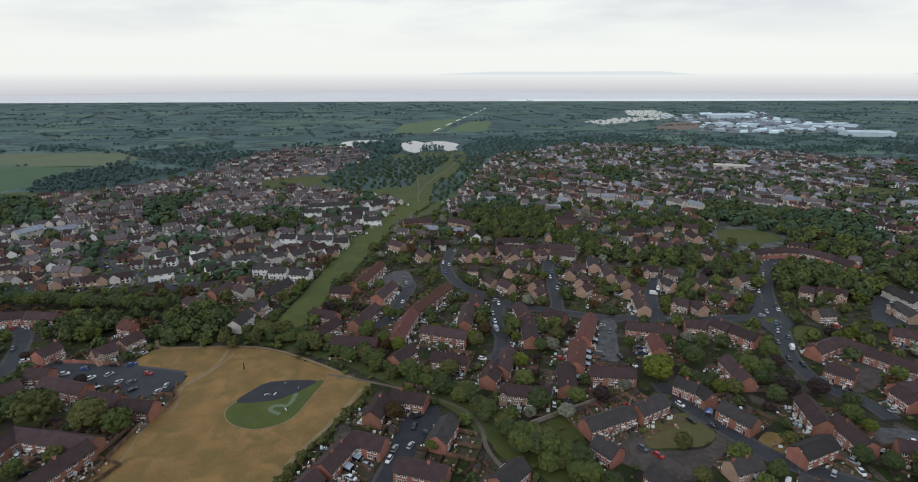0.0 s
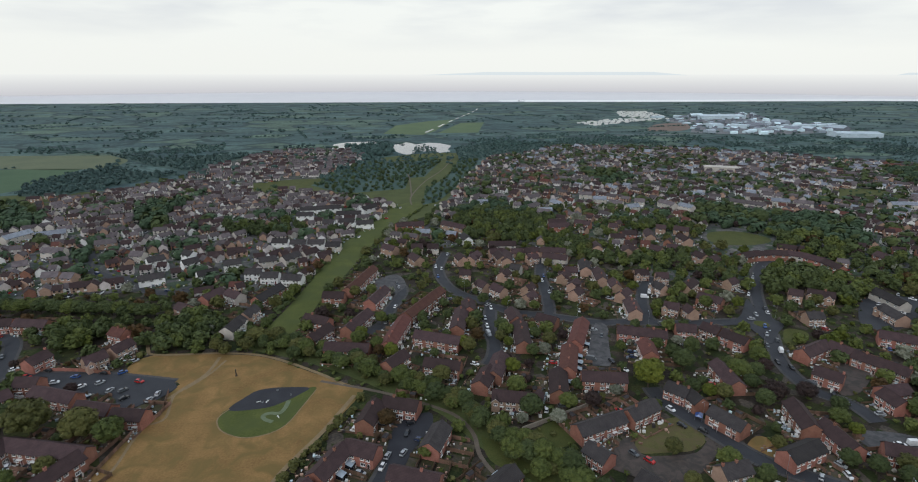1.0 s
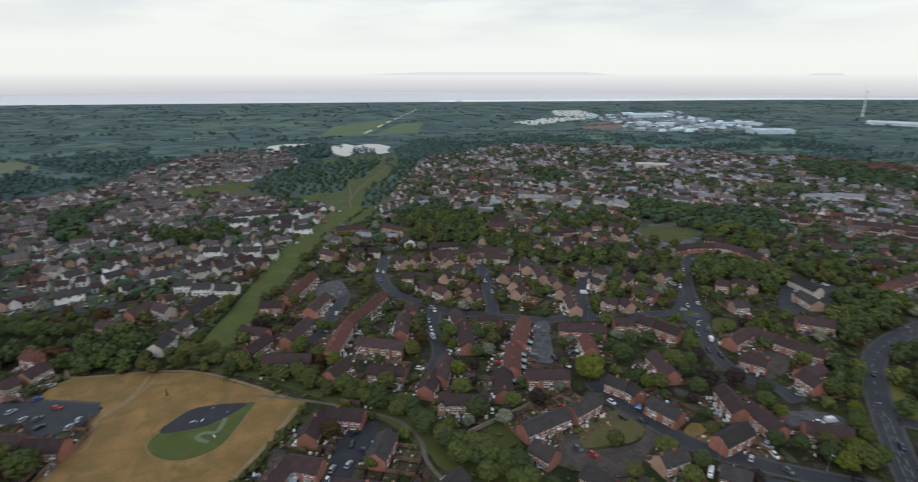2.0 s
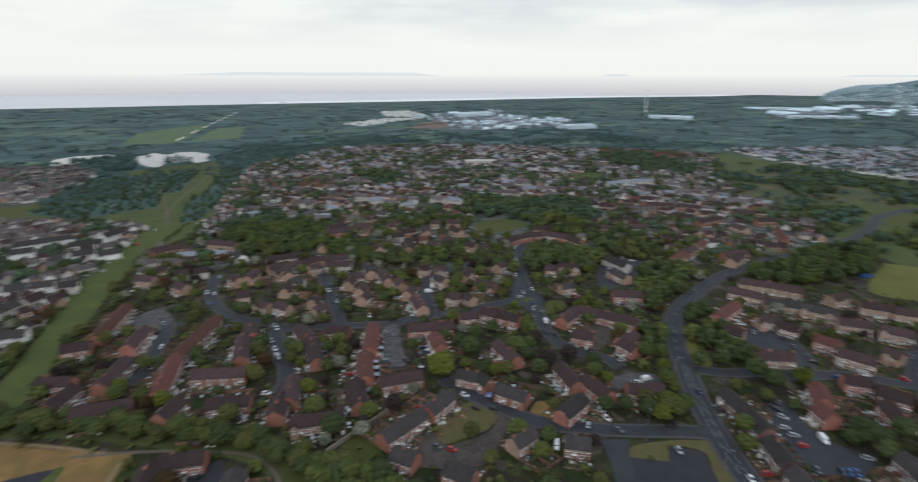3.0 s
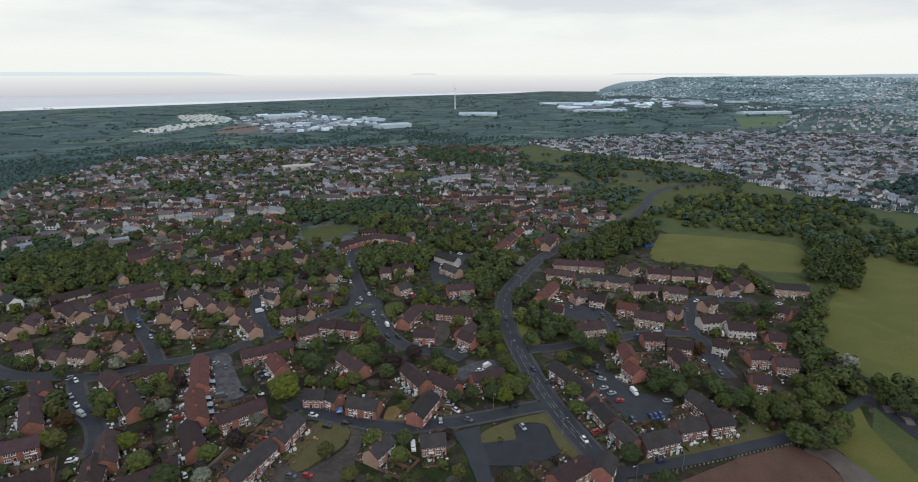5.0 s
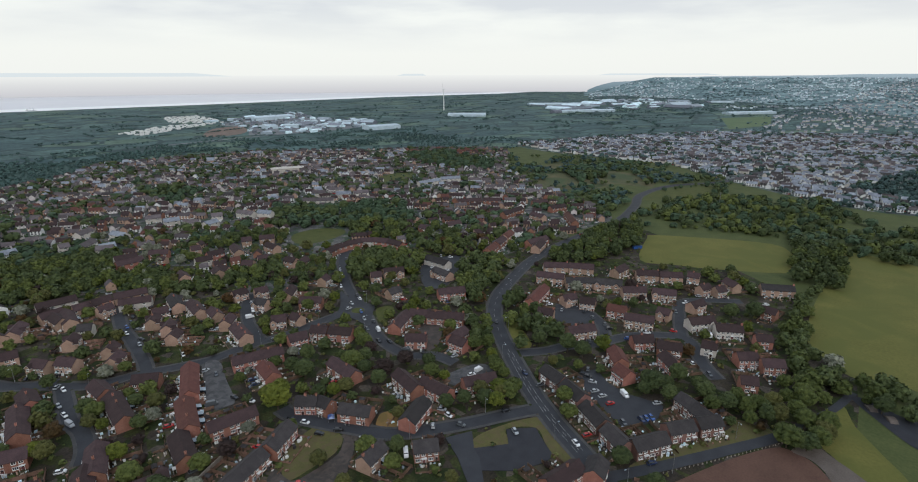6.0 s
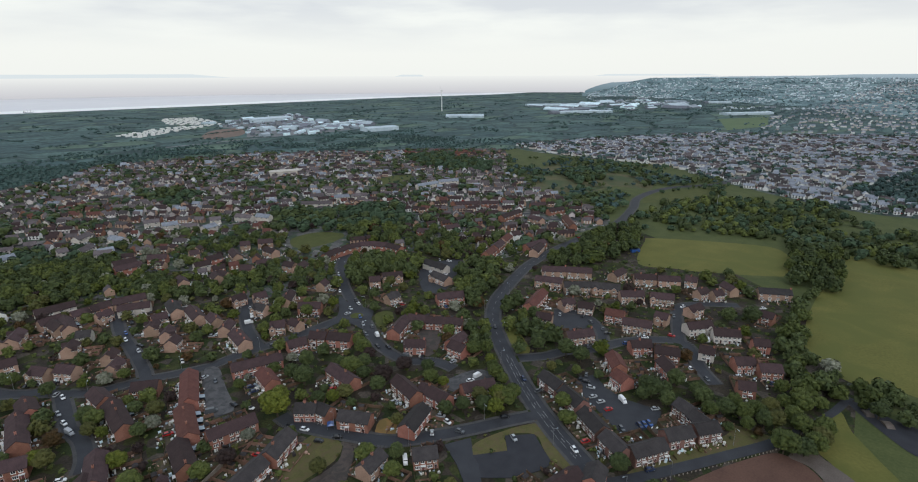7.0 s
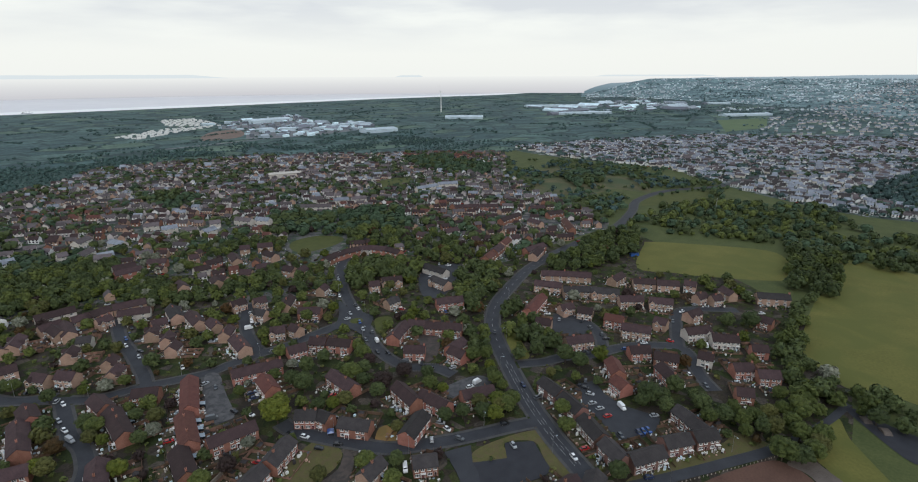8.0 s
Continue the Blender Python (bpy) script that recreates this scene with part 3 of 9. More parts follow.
BANK_CLEAR = [(234.2, 475.9), (257.8, 460.1), (276.2, 435.5), (243.8, 387.4), (216.9, 401.5), (204.6, 418.6)]
GREEN_FAR = [(1919.7, 692.6), (2111.9, 595.7), (1738.8, 487.9), (1539.9, 530.5)]
GREEN_PATCH = [(456.1, 631.5), (505.8, 639.7), (527.2, 617.3), (463.6, 575.1), (436.3, 591.9)]
GREEN_CORNER = [(181.7, 264.2), (188.2, 264.3), (191.4, 258.7), (184.2, 250.8), (174.0, 245.6), (173.7, 251.5)]
GREEN_WEDGE = [(587.3, 287.9), (637.7, 303.9), (695.8, 284.0), (730.8, 263.7), (659.5, 243.8), (626.6, 268.9)]
HEATH = [(648.5, 512.0), (760.6, 531.1), (744.1, 412.3), (742.3, 346.1), (660.8, 315.2), (656.4, 363.1), (587.7, 365.6), (571.3, 408.0), (565.0, 441.4)]
GREEN_BANK = [(227.6, 452.8), (254.6, 454.9), (269.7, 433.7), (255.9, 418.5), (225.2, 415.7), (216.1, 429.7)]
POND_A = [(-115.5, 1062.2), (-110.2, 1090.7), (-98.5, 1090.7), (-96.3, 1120.7), (-80.4, 1100.5), (-69.7, 1080.9), (-46.5, 1110.4), (-22.4, 1100.3), (0.1, 1061.9), (-6.5, 1009.0), (-2.0, 976.4), (-20.7, 961.0), (-34.2, 992.5), (-46.4, 976.6), (-64.2, 992.6), (-65.9, 953.5), (-77.1, 938.7), (-88.6, 953.6), (-99.1, 976.7)]
POND_B = [(-231.8, 1044.4), (-233.5, 1091.1), (-209.6, 1121.1), (-156.7, 1131.3), (-142.0, 1110.7), (-181.9, 1062.5), (-200.9, 1001.2), (-214.4, 993.1)]
LEVEL_FIELD_A = [(-159.4, 1285.2), (-150.5, 1503.5), (-67.9, 1641.7), (11.0, 1708.6), (-41.4, 1340.5), (-65.9, 1258.6)]
LEVEL_FIELD_B = [(-33.2, 1298.2), (27.0, 1578.9), (95.4, 1598.8), (64.6, 1311.6)]
REEN = [(-63.8, 1298.3), (-10.1, 1599.3), (95.5, 2145.4), (112.0, 2301.4)]

# roads
MAIN_ROAD = [(139.0, 60.0), (148.0, 79.0), (154.0, 91.4), (157.6, 99.2), (163.8, 113.2), (170.0, 125.1), (177.6, 138.3), (187.5, 153.3), (198.5, 169.0), (213.1, 188.9), (229.3, 207.3), (253.4, 224.8), (284.3, 238.1), (322.8, 251.8), (356.9, 257.8), (408.0, 262.1), (460.8, 262.9), (503.5, 269.2), (557.9, 285.8), (612.3, 306.6), (690.9, 305.4), (771.3, 267.2), (897.4, 252.9)]
LOOP_ROAD = [(250.3, 389.9), (222.9, 364.0), (199.0, 325.5), (185.6, 297.0), (178.3, 275.2), (170.3, 257.2), (160.9, 235.2), (157.8, 217.5), (159.8, 204.2), (168.5, 194.4), (170.7, 182.2)]
CROSS_STREET = [(176.5, 274.6), (153.8, 274.1), (126.5, 272.3), (109.3, 274.4), (94.8, 274.8), (83.7, 274.1), (68.1, 278.9), (53.5, 284.5), (34.6, 289.3), (18.7, 304.2), (2.8, 318.3)]
NEAR_STREET = [(168.5, 128.0), (156.1, 134.6), (140.0, 142.3), (126.7, 149.9), (111.7, 160.4), (102.7, 174.8), (95.3, 187.8), (89.6, 199.9), (88.6, 208.5)]
NORTH_STREET = [(23.8, 300.4), (21.9, 280.7), (20.5, 264.4), (22.3, 251.8), (21.0, 238.1), (17.6, 228.7)]
SPUR_A = [(67.7, 382.1), (62.1, 353.5), (60.6, 325.0), (58.4, 296.7), (55.9, 283.6)]
SPUR_B = [(136.6, 344.3), (124.6, 324.0), (115.6, 298.8), (111.4, 275.1)]
SPUR_C = [(83.1, 274.0), (76.7, 255.0), (71.9, 236.1), (71.6, 227.0)]
EAST_STREET = [(202.3, 165.2), (214.1, 156.6), (226.1, 151.6), (240.1, 141.9), (260.5, 133.5), (275.8, 119.9), (279.7, 108.2), (259.3, 92.0), (249.1, 80.9)]
EAST_SPUR_A = [(246.4, 140.2), (263.4, 153.3), (272.9, 172.4), (264.9, 186.8)]
EAST_SPUR_B = [(278.1, 110.8), (303.4, 123.6), (331.2, 131.9), (356.5, 105.9)]
SOUTH_ROAD = [(152.2, 84.3), (167.3, 75.5), (185.8, 65.4), (200.9, 57.6), (216.8, 49.4), (230.4, 43.6)]
CUL_ROAD = [(-27.1, 141.2), (-23.9, 153.2), (-20.1, 165.4), (-15.5, 175.5), (-14.4, 182.8)]
WEST_ROAD = [(-214.5, 210.7), (-208.1, 215.6), (-214.0, 231.5), (-226.1, 252.7), (-239.2, 261.5), (-244.4, 252.7)]
WEST_STREET = [(-208.9, 223.3), (-188.6, 221.7), (-166.9, 221.7), (-146.1, 218.6), (-125.3, 214.5)]
VALE_STREET = [(-4.1, 399.9), (-9.3, 365.8), (-4.7, 336.6), (5.9, 316.1), (22.1, 304.0)]
VALE_SPUR = [(-37.3, 342.2), (-31.5, 321.1), (-36.0, 293.5), (-38.8, 273.6), (-45.3, 262.7)]
FAR_STREET_A = [(-280.9, 415.5), (-265.1, 372.5), (-237.4, 351.5), (-212.0, 342.4), (-193.9, 323.3), (-171.2, 323.2), (-168.3, 342.3)]
FAR_STREET_B = [(-364.5, 407.8), (-346.0, 420.4), (-342.6, 449.6), (-300.8, 431.9)]
LOT_CUL = [(-23.7, 163.8), (-23.0, 179.1), (-19.3, 186.3), (-9.4, 191.1), (-7.5, 184.7), (-10.3, 175.5), (-14.6, 167.0), (-18.2, 156.1)]
LOT_WEST = [(-185.0, 218.6), (-158.7, 221.7), (-124.2, 214.5), (-125.6, 202.3), (-128.4, 200.5), (-137.6, 192.8), (-147.3, 205.0), (-176.4, 208.3)]
LOT_EDGE = [(-145.3, 205.9), (-128.4, 215.5), (-122.5, 203.6), (-122.2, 186.8), (-131.2, 188.7), (-137.6, 197.0)]
LOT_VALE = [(-50.9, 340.0), (-38.2, 351.3), (-30.2, 333.4), (-34.3, 319.1), (-45.7, 315.2)]
LOT_JUNCTION = [(182.5, 305.4), (180.7, 292.8), (181.2, 280.1), (184.7, 270.2), (176.4, 260.7), (165.6, 248.1), (164.0, 252.9), (163.1, 266.4), (157.0, 269.9), (148.0, 268.3), (158.8, 275.2), (168.5, 284.5)]
YARD_U = [(180.6, 92.1), (184.1, 99.1), (201.4, 91.7), (209.3, 87.0), (203.0, 81.6), (190.9, 86.0)]
LOT_U = [(207.1, 131.8), (216.2, 127.6), (208.9, 116.8), (206.8, 106.5), (209.3, 95.1), (209.6, 89.8), (201.4, 87.0), (194.0, 88.0), (182.8, 93.3), (184.8, 99.5), (189.7, 108.9), (195.9, 121.0)]
LOT_NEAR = [(141.1, 121.8), (147.7, 128.6), (157.0, 120.7), (151.2, 110.7), (148.1, 105.1), (143.1, 104.8), (131.6, 109.8), (119.2, 122.4), (124.9, 130.1), (129.2, 130.0)]
LOT_SIDE = [(125.9, 142.5), (136.7, 137.8), (129.5, 129.8), (127.1, 124.6), (116.9, 112.5), (112.9, 116.1), (121.3, 130.8)]
LOT_LOOP = [(253.7, 303.8), (273.2, 310.4), (292.6, 300.5), (282.0, 278.4), (254.5, 268.6), (233.8, 259.1), (228.7, 271.6)]
LOT_ARC = [(189.4, 230.8), (196.2, 226.5), (193.8, 216.7), (178.6, 203.1), (168.9, 201.4), (174.8, 214.4)]
LOT_MID = [(155.7, 176.6), (164.4, 176.6), (172.3, 175.3), (179.5, 171.6), (179.9, 164.0), (170.5, 163.2), (163.2, 166.4), (155.9, 166.2)]
LOT_COURT = [(80.2, 272.8), (85.8, 268.8), (81.1, 249.1), (77.8, 233.3), (74.4, 226.7), (65.2, 232.3), (70.5, 247.4)]
LOT_EAST = [(257.4, 188.2), (269.5, 172.3), (263.9, 158.4), (250.0, 161.7), (247.3, 180.9)]
LOT_GRAVEL = [(59.5, 166.3), (67.7, 174.4), (69.6, 164.4), (77.3, 163.4), (89.8, 165.0), (97.7, 172.0), (97.6, 165.3), (87.1, 154.6), (77.4, 148.2), (56.8, 157.0)]
CARAVAN_A = [(353.8, 1568.6), (502.8, 1712.6), (599.3, 1713.1), (691.8, 1727.1), (572.0, 1638.4), (394.3, 1488.8)]
CARAVAN_B = [(558.4, 1812.6), (621.5, 2066.7), (727.5, 2065.1), (702.8, 1776.2), (613.8, 1753.0)]
BARE_YARD = [(502.0, 1399.2), (583.0, 1537.6), (664.5, 1556.5), (627.6, 1431.1), (572.6, 1353.0), (495.1, 1338.6)]
RAIL_LINE = [(348.0, 1244.4), (452.3, 1256.8), (565.4, 1269.4), (694.4, 1282.2)]
BIG_SHEDS = [(850, 1746, 9, 150, 60, 9), (690, 1437, 0, 33, 45, 9), (755, 1424, -49, 43, 30, 8), (903, 1211, -7, 94, 46, 9), (960, 1449, 18, 160, 22, 6), (663, 1766, 0, 37, 25, 5), (743, 1774, -34, 44, 20, 6), (1403, 1373, -48, 133, 60, 7), (2216, 1557, -39, 286, 50, 7), (2241, 1414, -48, 67, 40, 9), (1873, 1187, -32, 234, 40, 7), (2952, 1075, -49, 125, 40, 7), (2197, 693, -31, 204, 40, 7)]
GARDEN_WALL = [(27.4, 178.4), (41.3, 185.9), (61.7, 196.9)]
SKATE = [(275.7, 31.9), (279.3, 26.9), (274.8, 15.6), (272.4, 4.4), (259.0, -1.3), (251.6, 5.2), (263.5, 20.2)]
RAMPS = [(272.3, 24.1), (268.3, 16.4)]

# woods
HEDGE_LONG = [(-102.2, 254.6), (-85.0, 248.1), (-65.0, 239.5), (-39.6, 224.8), (-16.5, 208.2), (1.4, 196.1), (14.9, 178.0), (24.7, 165.3), (35.5, 154.6), (43.4, 145.0)]
HEDGE_WEST = [(-280.7, 292.1), (-249.6, 292.0), (-223.8, 289.5), (-194.9, 287.0), (-167.8, 283.8)]
HEDGE_WOOD = [(-148.2, 243.2), (-162.5, 273.7), (-151.5, 281.4), (-125.1, 273.6), (-105.0, 262.8), (-101.1, 243.1), (-124.7, 243.1)]
WOOD_WEST = [(-207.8, 246.3), (-219.2, 266.4), (-187.1, 268.5), (-175.8, 256.0), (-182.5, 246.3)]
WOOD_A = [(3.6, 531.0), (48.7, 578.0), (93.1, 536.0), (95.8, 479.7), (79.2, 435.2), (46.0, 423.2), (17.5, 430.0), (5.8, 467.4)]
WOOD_B = [(6.8, 541.9), (26.3, 530.9), (43.7, 526.2), (63.9, 511.3), (81.5, 519.6), (97.5, 507.4), (82.9, 463.8), (79.4, 433.8), (55.9, 430.6), (39.6, 430.5), (18.2, 455.2), (1.8, 471.9)]
WOOD_BB = [(78.5, 438.3), (102.9, 429.7), (110.9, 405.1), (129.6, 405.8), (146.3, 388.6), (169.2, 379.2), (176.7, 357.5), (172.6, 341.8), (148.1, 354.5), (132.2, 375.4), (102.6, 380.4), (86.9, 388.2), (76.9, 416.9)]
WOOD_CC = [(145.2, 492.2), (165.5, 513.9), (194.9, 499.9), (222.9, 462.9), (212.7, 422.8), (193.6, 417.3), (189.6, 463.5), (161.9, 458.8)]
WOOD_C = [(191.5, 384.4), (213.2, 368.0), (206.4, 341.0), (188.6, 317.6), (170.0, 329.1), (172.5, 358.4)]
WOOD_D = [(249.5, 215.3), (258.5, 212.8), (251.0, 194.8), (244.7, 172.5), (225.4, 156.9), (214.5, 158.8), (215.2, 167.3), (234.9, 193.6)]
WOOD_E = [(214.9, 214.0), (215.3, 202.4), (195.5, 173.8), (177.5, 145.3), (168.9, 137.4), (156.2, 139.8), (157.4, 158.9), (163.5, 146.1), (183.4, 169.3), (194.9, 192.7)]
WOOD_F = [(342.9, 244.9), (388.3, 246.6), (427.4, 265.3), (466.7, 250.6), (455.7, 227.9), (415.6, 211.6), (379.1, 207.7), (347.5, 220.4), (329.8, 232.8)]
WOOD_G = [(320.0, 71.7), (339.2, 72.8), (382.8, 80.1), (405.7, 76.0), (418.3, 71.8), (386.8, 72.0), (347.3, 67.8), (317.3, 58.1), (295.9, 59.7), (298.3, 65.8)]
WOOD_GG = [(506.3, 120.7), (544.1, 123.6), (532.8, 100.4), (500.5, 81.1), (457.7, 69.5), (423.6, 66.4), (412.7, 77.6), (420.4, 91.3), (448.3, 102.0), (473.5, 104.8)]
WOOD_H = [(261.3, 63.9), (292.4, 60.7), (307.7, 53.7), (292.6, 47.0), (273.9, 40.6), (259.2, 39.3), (237.7, 40.6), (232.6, 32.5), (219.9, 33.2), (213.7, 41.3), (225.3, 50.5), (239.1, 59.7)]
WOOD_I = [(215.8, 105.3), (230.3, 99.1), (237.2, 90.6), (230.8, 81.0), (232.7, 72.6), (239.1, 59.7), (228.8, 48.6), (218.4, 60.2), (217.0, 74.3), (215.8, 82.8), (204.9, 92.7)]
WOOD_J = [(482.5, 234.3), (477.1, 255.0), (530.7, 266.4), (595.8, 269.4), (643.7, 241.4), (672.4, 211.7), (695.8, 174.5), (721.8, 139.0), (671.4, 106.9), (634.2, 80.9), (640.3, 46.0), (623.6, 4.8), (518.8, 0.2), (517.1, 33.2), (511.6, 61.7), (508.9, 82.8), (523.6, 100.6), (528.8, 129.1), (523.7, 142.0), (507.7, 188.2)]
WOOD_K = [(277.8, 31.2), (289.4, 30.3), (298.6, 23.7), (294.0, 10.1), (295.5, -3.8), (269.8, -5.3), (265.2, 7.2), (268.1, 15.3), (268.7, 25.3)]
WOOD_KK = [(281.7, 45.3), (293.1, 44.1), (291.7, 36.5), (277.8, 33.9), (267.9, 40.0)]
WOOD_L = [(268.1, 562.1), (278.1, 529.0), (314.9, 506.0), (358.5, 500.6), (367.6, 459.2), (332.7, 408.0), (315.1, 395.9), (281.7, 416.0), (267.4, 433.6), (251.8, 449.6), (227.6, 449.9), (232.5, 481.1), (247.6, 528.7)]
WOOD_LEVEL = [(-493.4, 608.6), (-532.5, 669.5), (-527.6, 738.3), (-518.3, 816.0), (-435.8, 762.4), (-375.2, 757.3), (-403.1, 702.1), (-427.3, 654.0), (-446.3, 608.5)]
WOOD_LEVELS = [(-598.1, 947.8), (-470.2, 897.0), (-393.1, 947.3), (-349.4, 939.6), (-352.4, 845.1), (-371.6, 767.3), (-447.2, 815.8)]
WOOD_M = [(79.0, 433.4), (110.0, 429.9), (124.3, 394.9), (151.3, 394.8), (177.0, 386.2), (170.7, 360.9), (124.5, 366.0), (105.1, 372.5), (88.7, 386.2)]
WOOD_N = [(-175.9, 669.0), (-145.9, 817.3), (-88.2, 864.5), (-15.2, 876.9), (-36.6, 726.8), (-56.6, 718.0), (-56.3, 646.5), (-125.8, 619.0)]
WOOD_NN = [(15.5, 889.9), (43.2, 864.1), (11.9, 676.4), (-15.3, 575.5), (-30.6, 561.4), (-31.3, 646.5), (-7.0, 717.9)]
WOOD_O = [(220.0, 345.3), (242.8, 345.7), (264.9, 335.5), (263.8, 316.0), (237.9, 296.2), (220.6, 308.8), (202.5, 312.5), (204.1, 325.8)]
WOOD_P = [(-202.6, 468.4), (-143.2, 482.5), (-115.9, 458.6), (-156.6, 440.4), (-187.9, 444.0)]
WOOD_Q = [(288.6, 294.5), (301.3, 277.5), (302.7, 256.9), (279.9, 240.0), (252.3, 230.2), (231.8, 224.0), (234.7, 241.1)]
WOOD_ROADSIDE = [(647.4, 310.4), (721.3, 287.2), (783.0, 263.9), (752.9, 248.8), (700.4, 271.0), (630.0, 298.8)]
WOOD_KNOLL = [(639.3, 247.8), (700.4, 271.0), (742.6, 270.7), (728.1, 247.4), (661.3, 225.0)]
WOOD_R = [(615.8, 758.5), (686.3, 757.5), (676.4, 602.0), (616.0, 560.8), (575.5, 665.3)]
WOOD_S = [(688.8, 470.3), (762.6, 453.8), (690.2, 400.7), (625.0, 407.5)]
WOOD_T = [(-511.2, 543.5), (-483.4, 554.0), (-456.7, 559.4), (-402.8, 523.3), (-376.6, 482.8), (-391.3, 466.7), (-403.0, 455.2), (-424.3, 444.3)]
WOOD_U = [(-276.0, 462.6), (-305.6, 511.3), (-318.0, 561.9), (-299.5, 581.8), (-278.5, 553.7), (-271.2, 499.9), (-255.1, 462.6)]
WOOD_V = [(-203.6, 1026.7), (-122.0, 1090.8), (-98.8, 931.5), (-141.0, 903.7), (-162.9, 917.5)]
WOOD_W = [(6.6, 1008.9), (91.6, 1120.1), (229.9, 1089.6), (117.0, 930.9), (15.1, 864.2)]
BELT_A = [(-384.8, 877.9), (-331.2, 1010.0), (-269.9, 1121.3), (-124.2, 1233.6), (-119.3, 1110.6), (-233.4, 1062.6), (-316.0, 961.8), (-351.0, 840.8)]
BELT_B = [(7.4, 1141.3), (288.1, 1244.5), (661.3, 1194.7), (967.4, 1148.8), (894.4, 1059.0), (599.2, 1078.8), (253.3, 1089.6), (85.5, 1043.4)]
BELT_C = [(-869.5, 1028.7), (-647.3, 1028.0), (-443.4, 1072.6), (-387.5, 932.3), (-566.0, 962.5), (-804.0, 948.1)]
BELT_D = [(68.2, 930.0), (226.2, 1166.9), (490.0, 1122.1), (669.7, 1094.1), (785.7, 1072.8), (988.4, 822.5), (931.0, 726.1), (821.4, 684.2), (703.2, 845.4), (463.1, 1037.5), (214.9, 1075.9), (62.4, 876.0)]
SHIP_SPOT = [(366.0, 2895.2)]
BELT_E = [(246.9, 1061.1), (589.2, 1060.0), (879.6, 1040.9), (1010.6, 1022.9), (881.9, 887.5), (777.1, 914.9), (535.3, 959.4), (235.1, 1008.3)]
LAWN_GOLD = [(107.7, 165.0), (117.1, 174.4), (123.6, 169.6), (116.9, 161.8), (110.2, 160.0)]
DISTRICT_EDGE = [(-18.2, 508.5), (-5.8, 581.3), (11.8, 668.6), (37.9, 789.7), (64.7, 903.1), (122.0, 930.9), (59.8, 717.7), (33.7, 561.3), (8.8, 490.7)]
POND_ISLE = [(-68.5, 961.1), (-68.0, 1052.9), (-50.3, 1062.0), (-28.2, 1009.1), (-27.6, 945.9), (-44.6, 938.6)]
POND_WOOD = [(-190.6, 969.2), (-186.6, 1018.0), (-138.3, 1035.2), (-115.6, 1053.1), (-101.8, 961.2), (-108.0, 924.4), (-175.4, 931.7)]
POND_FRONT = [(-99.5, 938.8), (-84.0, 924.3), (-67.0, 938.7), (-24.5, 945.9), (1.1, 976.4), (2.1, 931.2), (-42.7, 896.7), (-92.0, 903.5)]
PARK_WOOD = [(-213.2, 877.4), (-185.5, 931.8), (-121.4, 903.6), (-85.8, 840.2), (-113.3, 718.1), (-147.7, 657.6), (-176.3, 718.2)]
HEDGE_RIGHT = [(-38.0, 204.0), (-42.9, 186.7), (-49.2, 173.1), (-54.5, 160.1), (-59.3, 146.4)]
FENCE_WEST = [(-123.8, 207.8), (-118.6, 191.2), (-123.3, 180.3), (-124.0, 164.5), (-124.7, 146.4)]
TRACK = [(-42.1, 204.0), (-49.9, 180.2), (-58.8, 159.1), (-62.4, 146.4)]
TRACK_B = [(-121.5, 184.0), (-120.9, 173.1), (-119.2, 159.2), (-120.9, 148.3), (-121.1, 143.8)]
TRACK_C = [(-116.5, 215.5), (-120.1, 205.0), (-115.9, 188.7), (-121.5, 184.0)]
TRACK_D = [(-109.6, 234.8), (-112.5, 221.6), (-117.7, 209.7)]
WALL_WEST = [(-203.0, 224.9), (-188.9, 225.9), (-174.7, 225.4), (-158.0, 222.7)]
PLAY_RING = [(-71.7, 185.6), (-75.4, 187.5), (-76.7, 189.9), (-74.6, 191.5), (-70.7, 191.5), (-69.4, 195.3), (-69.4, 200.5)]
PLAY_ITEMS = [(-76.4, 207.8), (-81.7, 199.2), (-79.9, 198.7), (-78.2, 199.6), (-69.5, 204.1), (-70.3, 188.7)]
POLE = [(-99.3, 220.6)]
BLUE_TENT = [(99.7, 185.6)]
WOOD_X = [(268.5, 415.9), (315.1, 395.9), (334.7, 375.7), (333.8, 335.4), (301.9, 297.5), (283.1, 312.6), (287.0, 346.3), (275.8, 389.9)]
WOOD_Y = [(176.9, 743.5), (230.4, 761.8), (232.0, 686.5), (196.0, 659.7)]
WOOD_Z = [(833.4, 136.4), (1060.0, 83.3), (1139.6, 0.4), (899.8, -4.7), (780.5, 55.8)]
SCRUB = [(778.9, 660.3), (816.7, 557.8), (850.5, 378.0), (776.8, 261.4), (623.0, 281.8), (618.4, 309.7), (511.4, 288.7), (558.7, 381.1), (630.7, 530.8)]
PARK = [(-184.3, 632.7), (-149.8, 840.3), (-84.6, 931.5), (6.3, 960.9), (20.3, 889.8), (-7.0, 717.9), (-24.2, 558.6), (-58.4, 558.7), (-95.6, 599.7)]

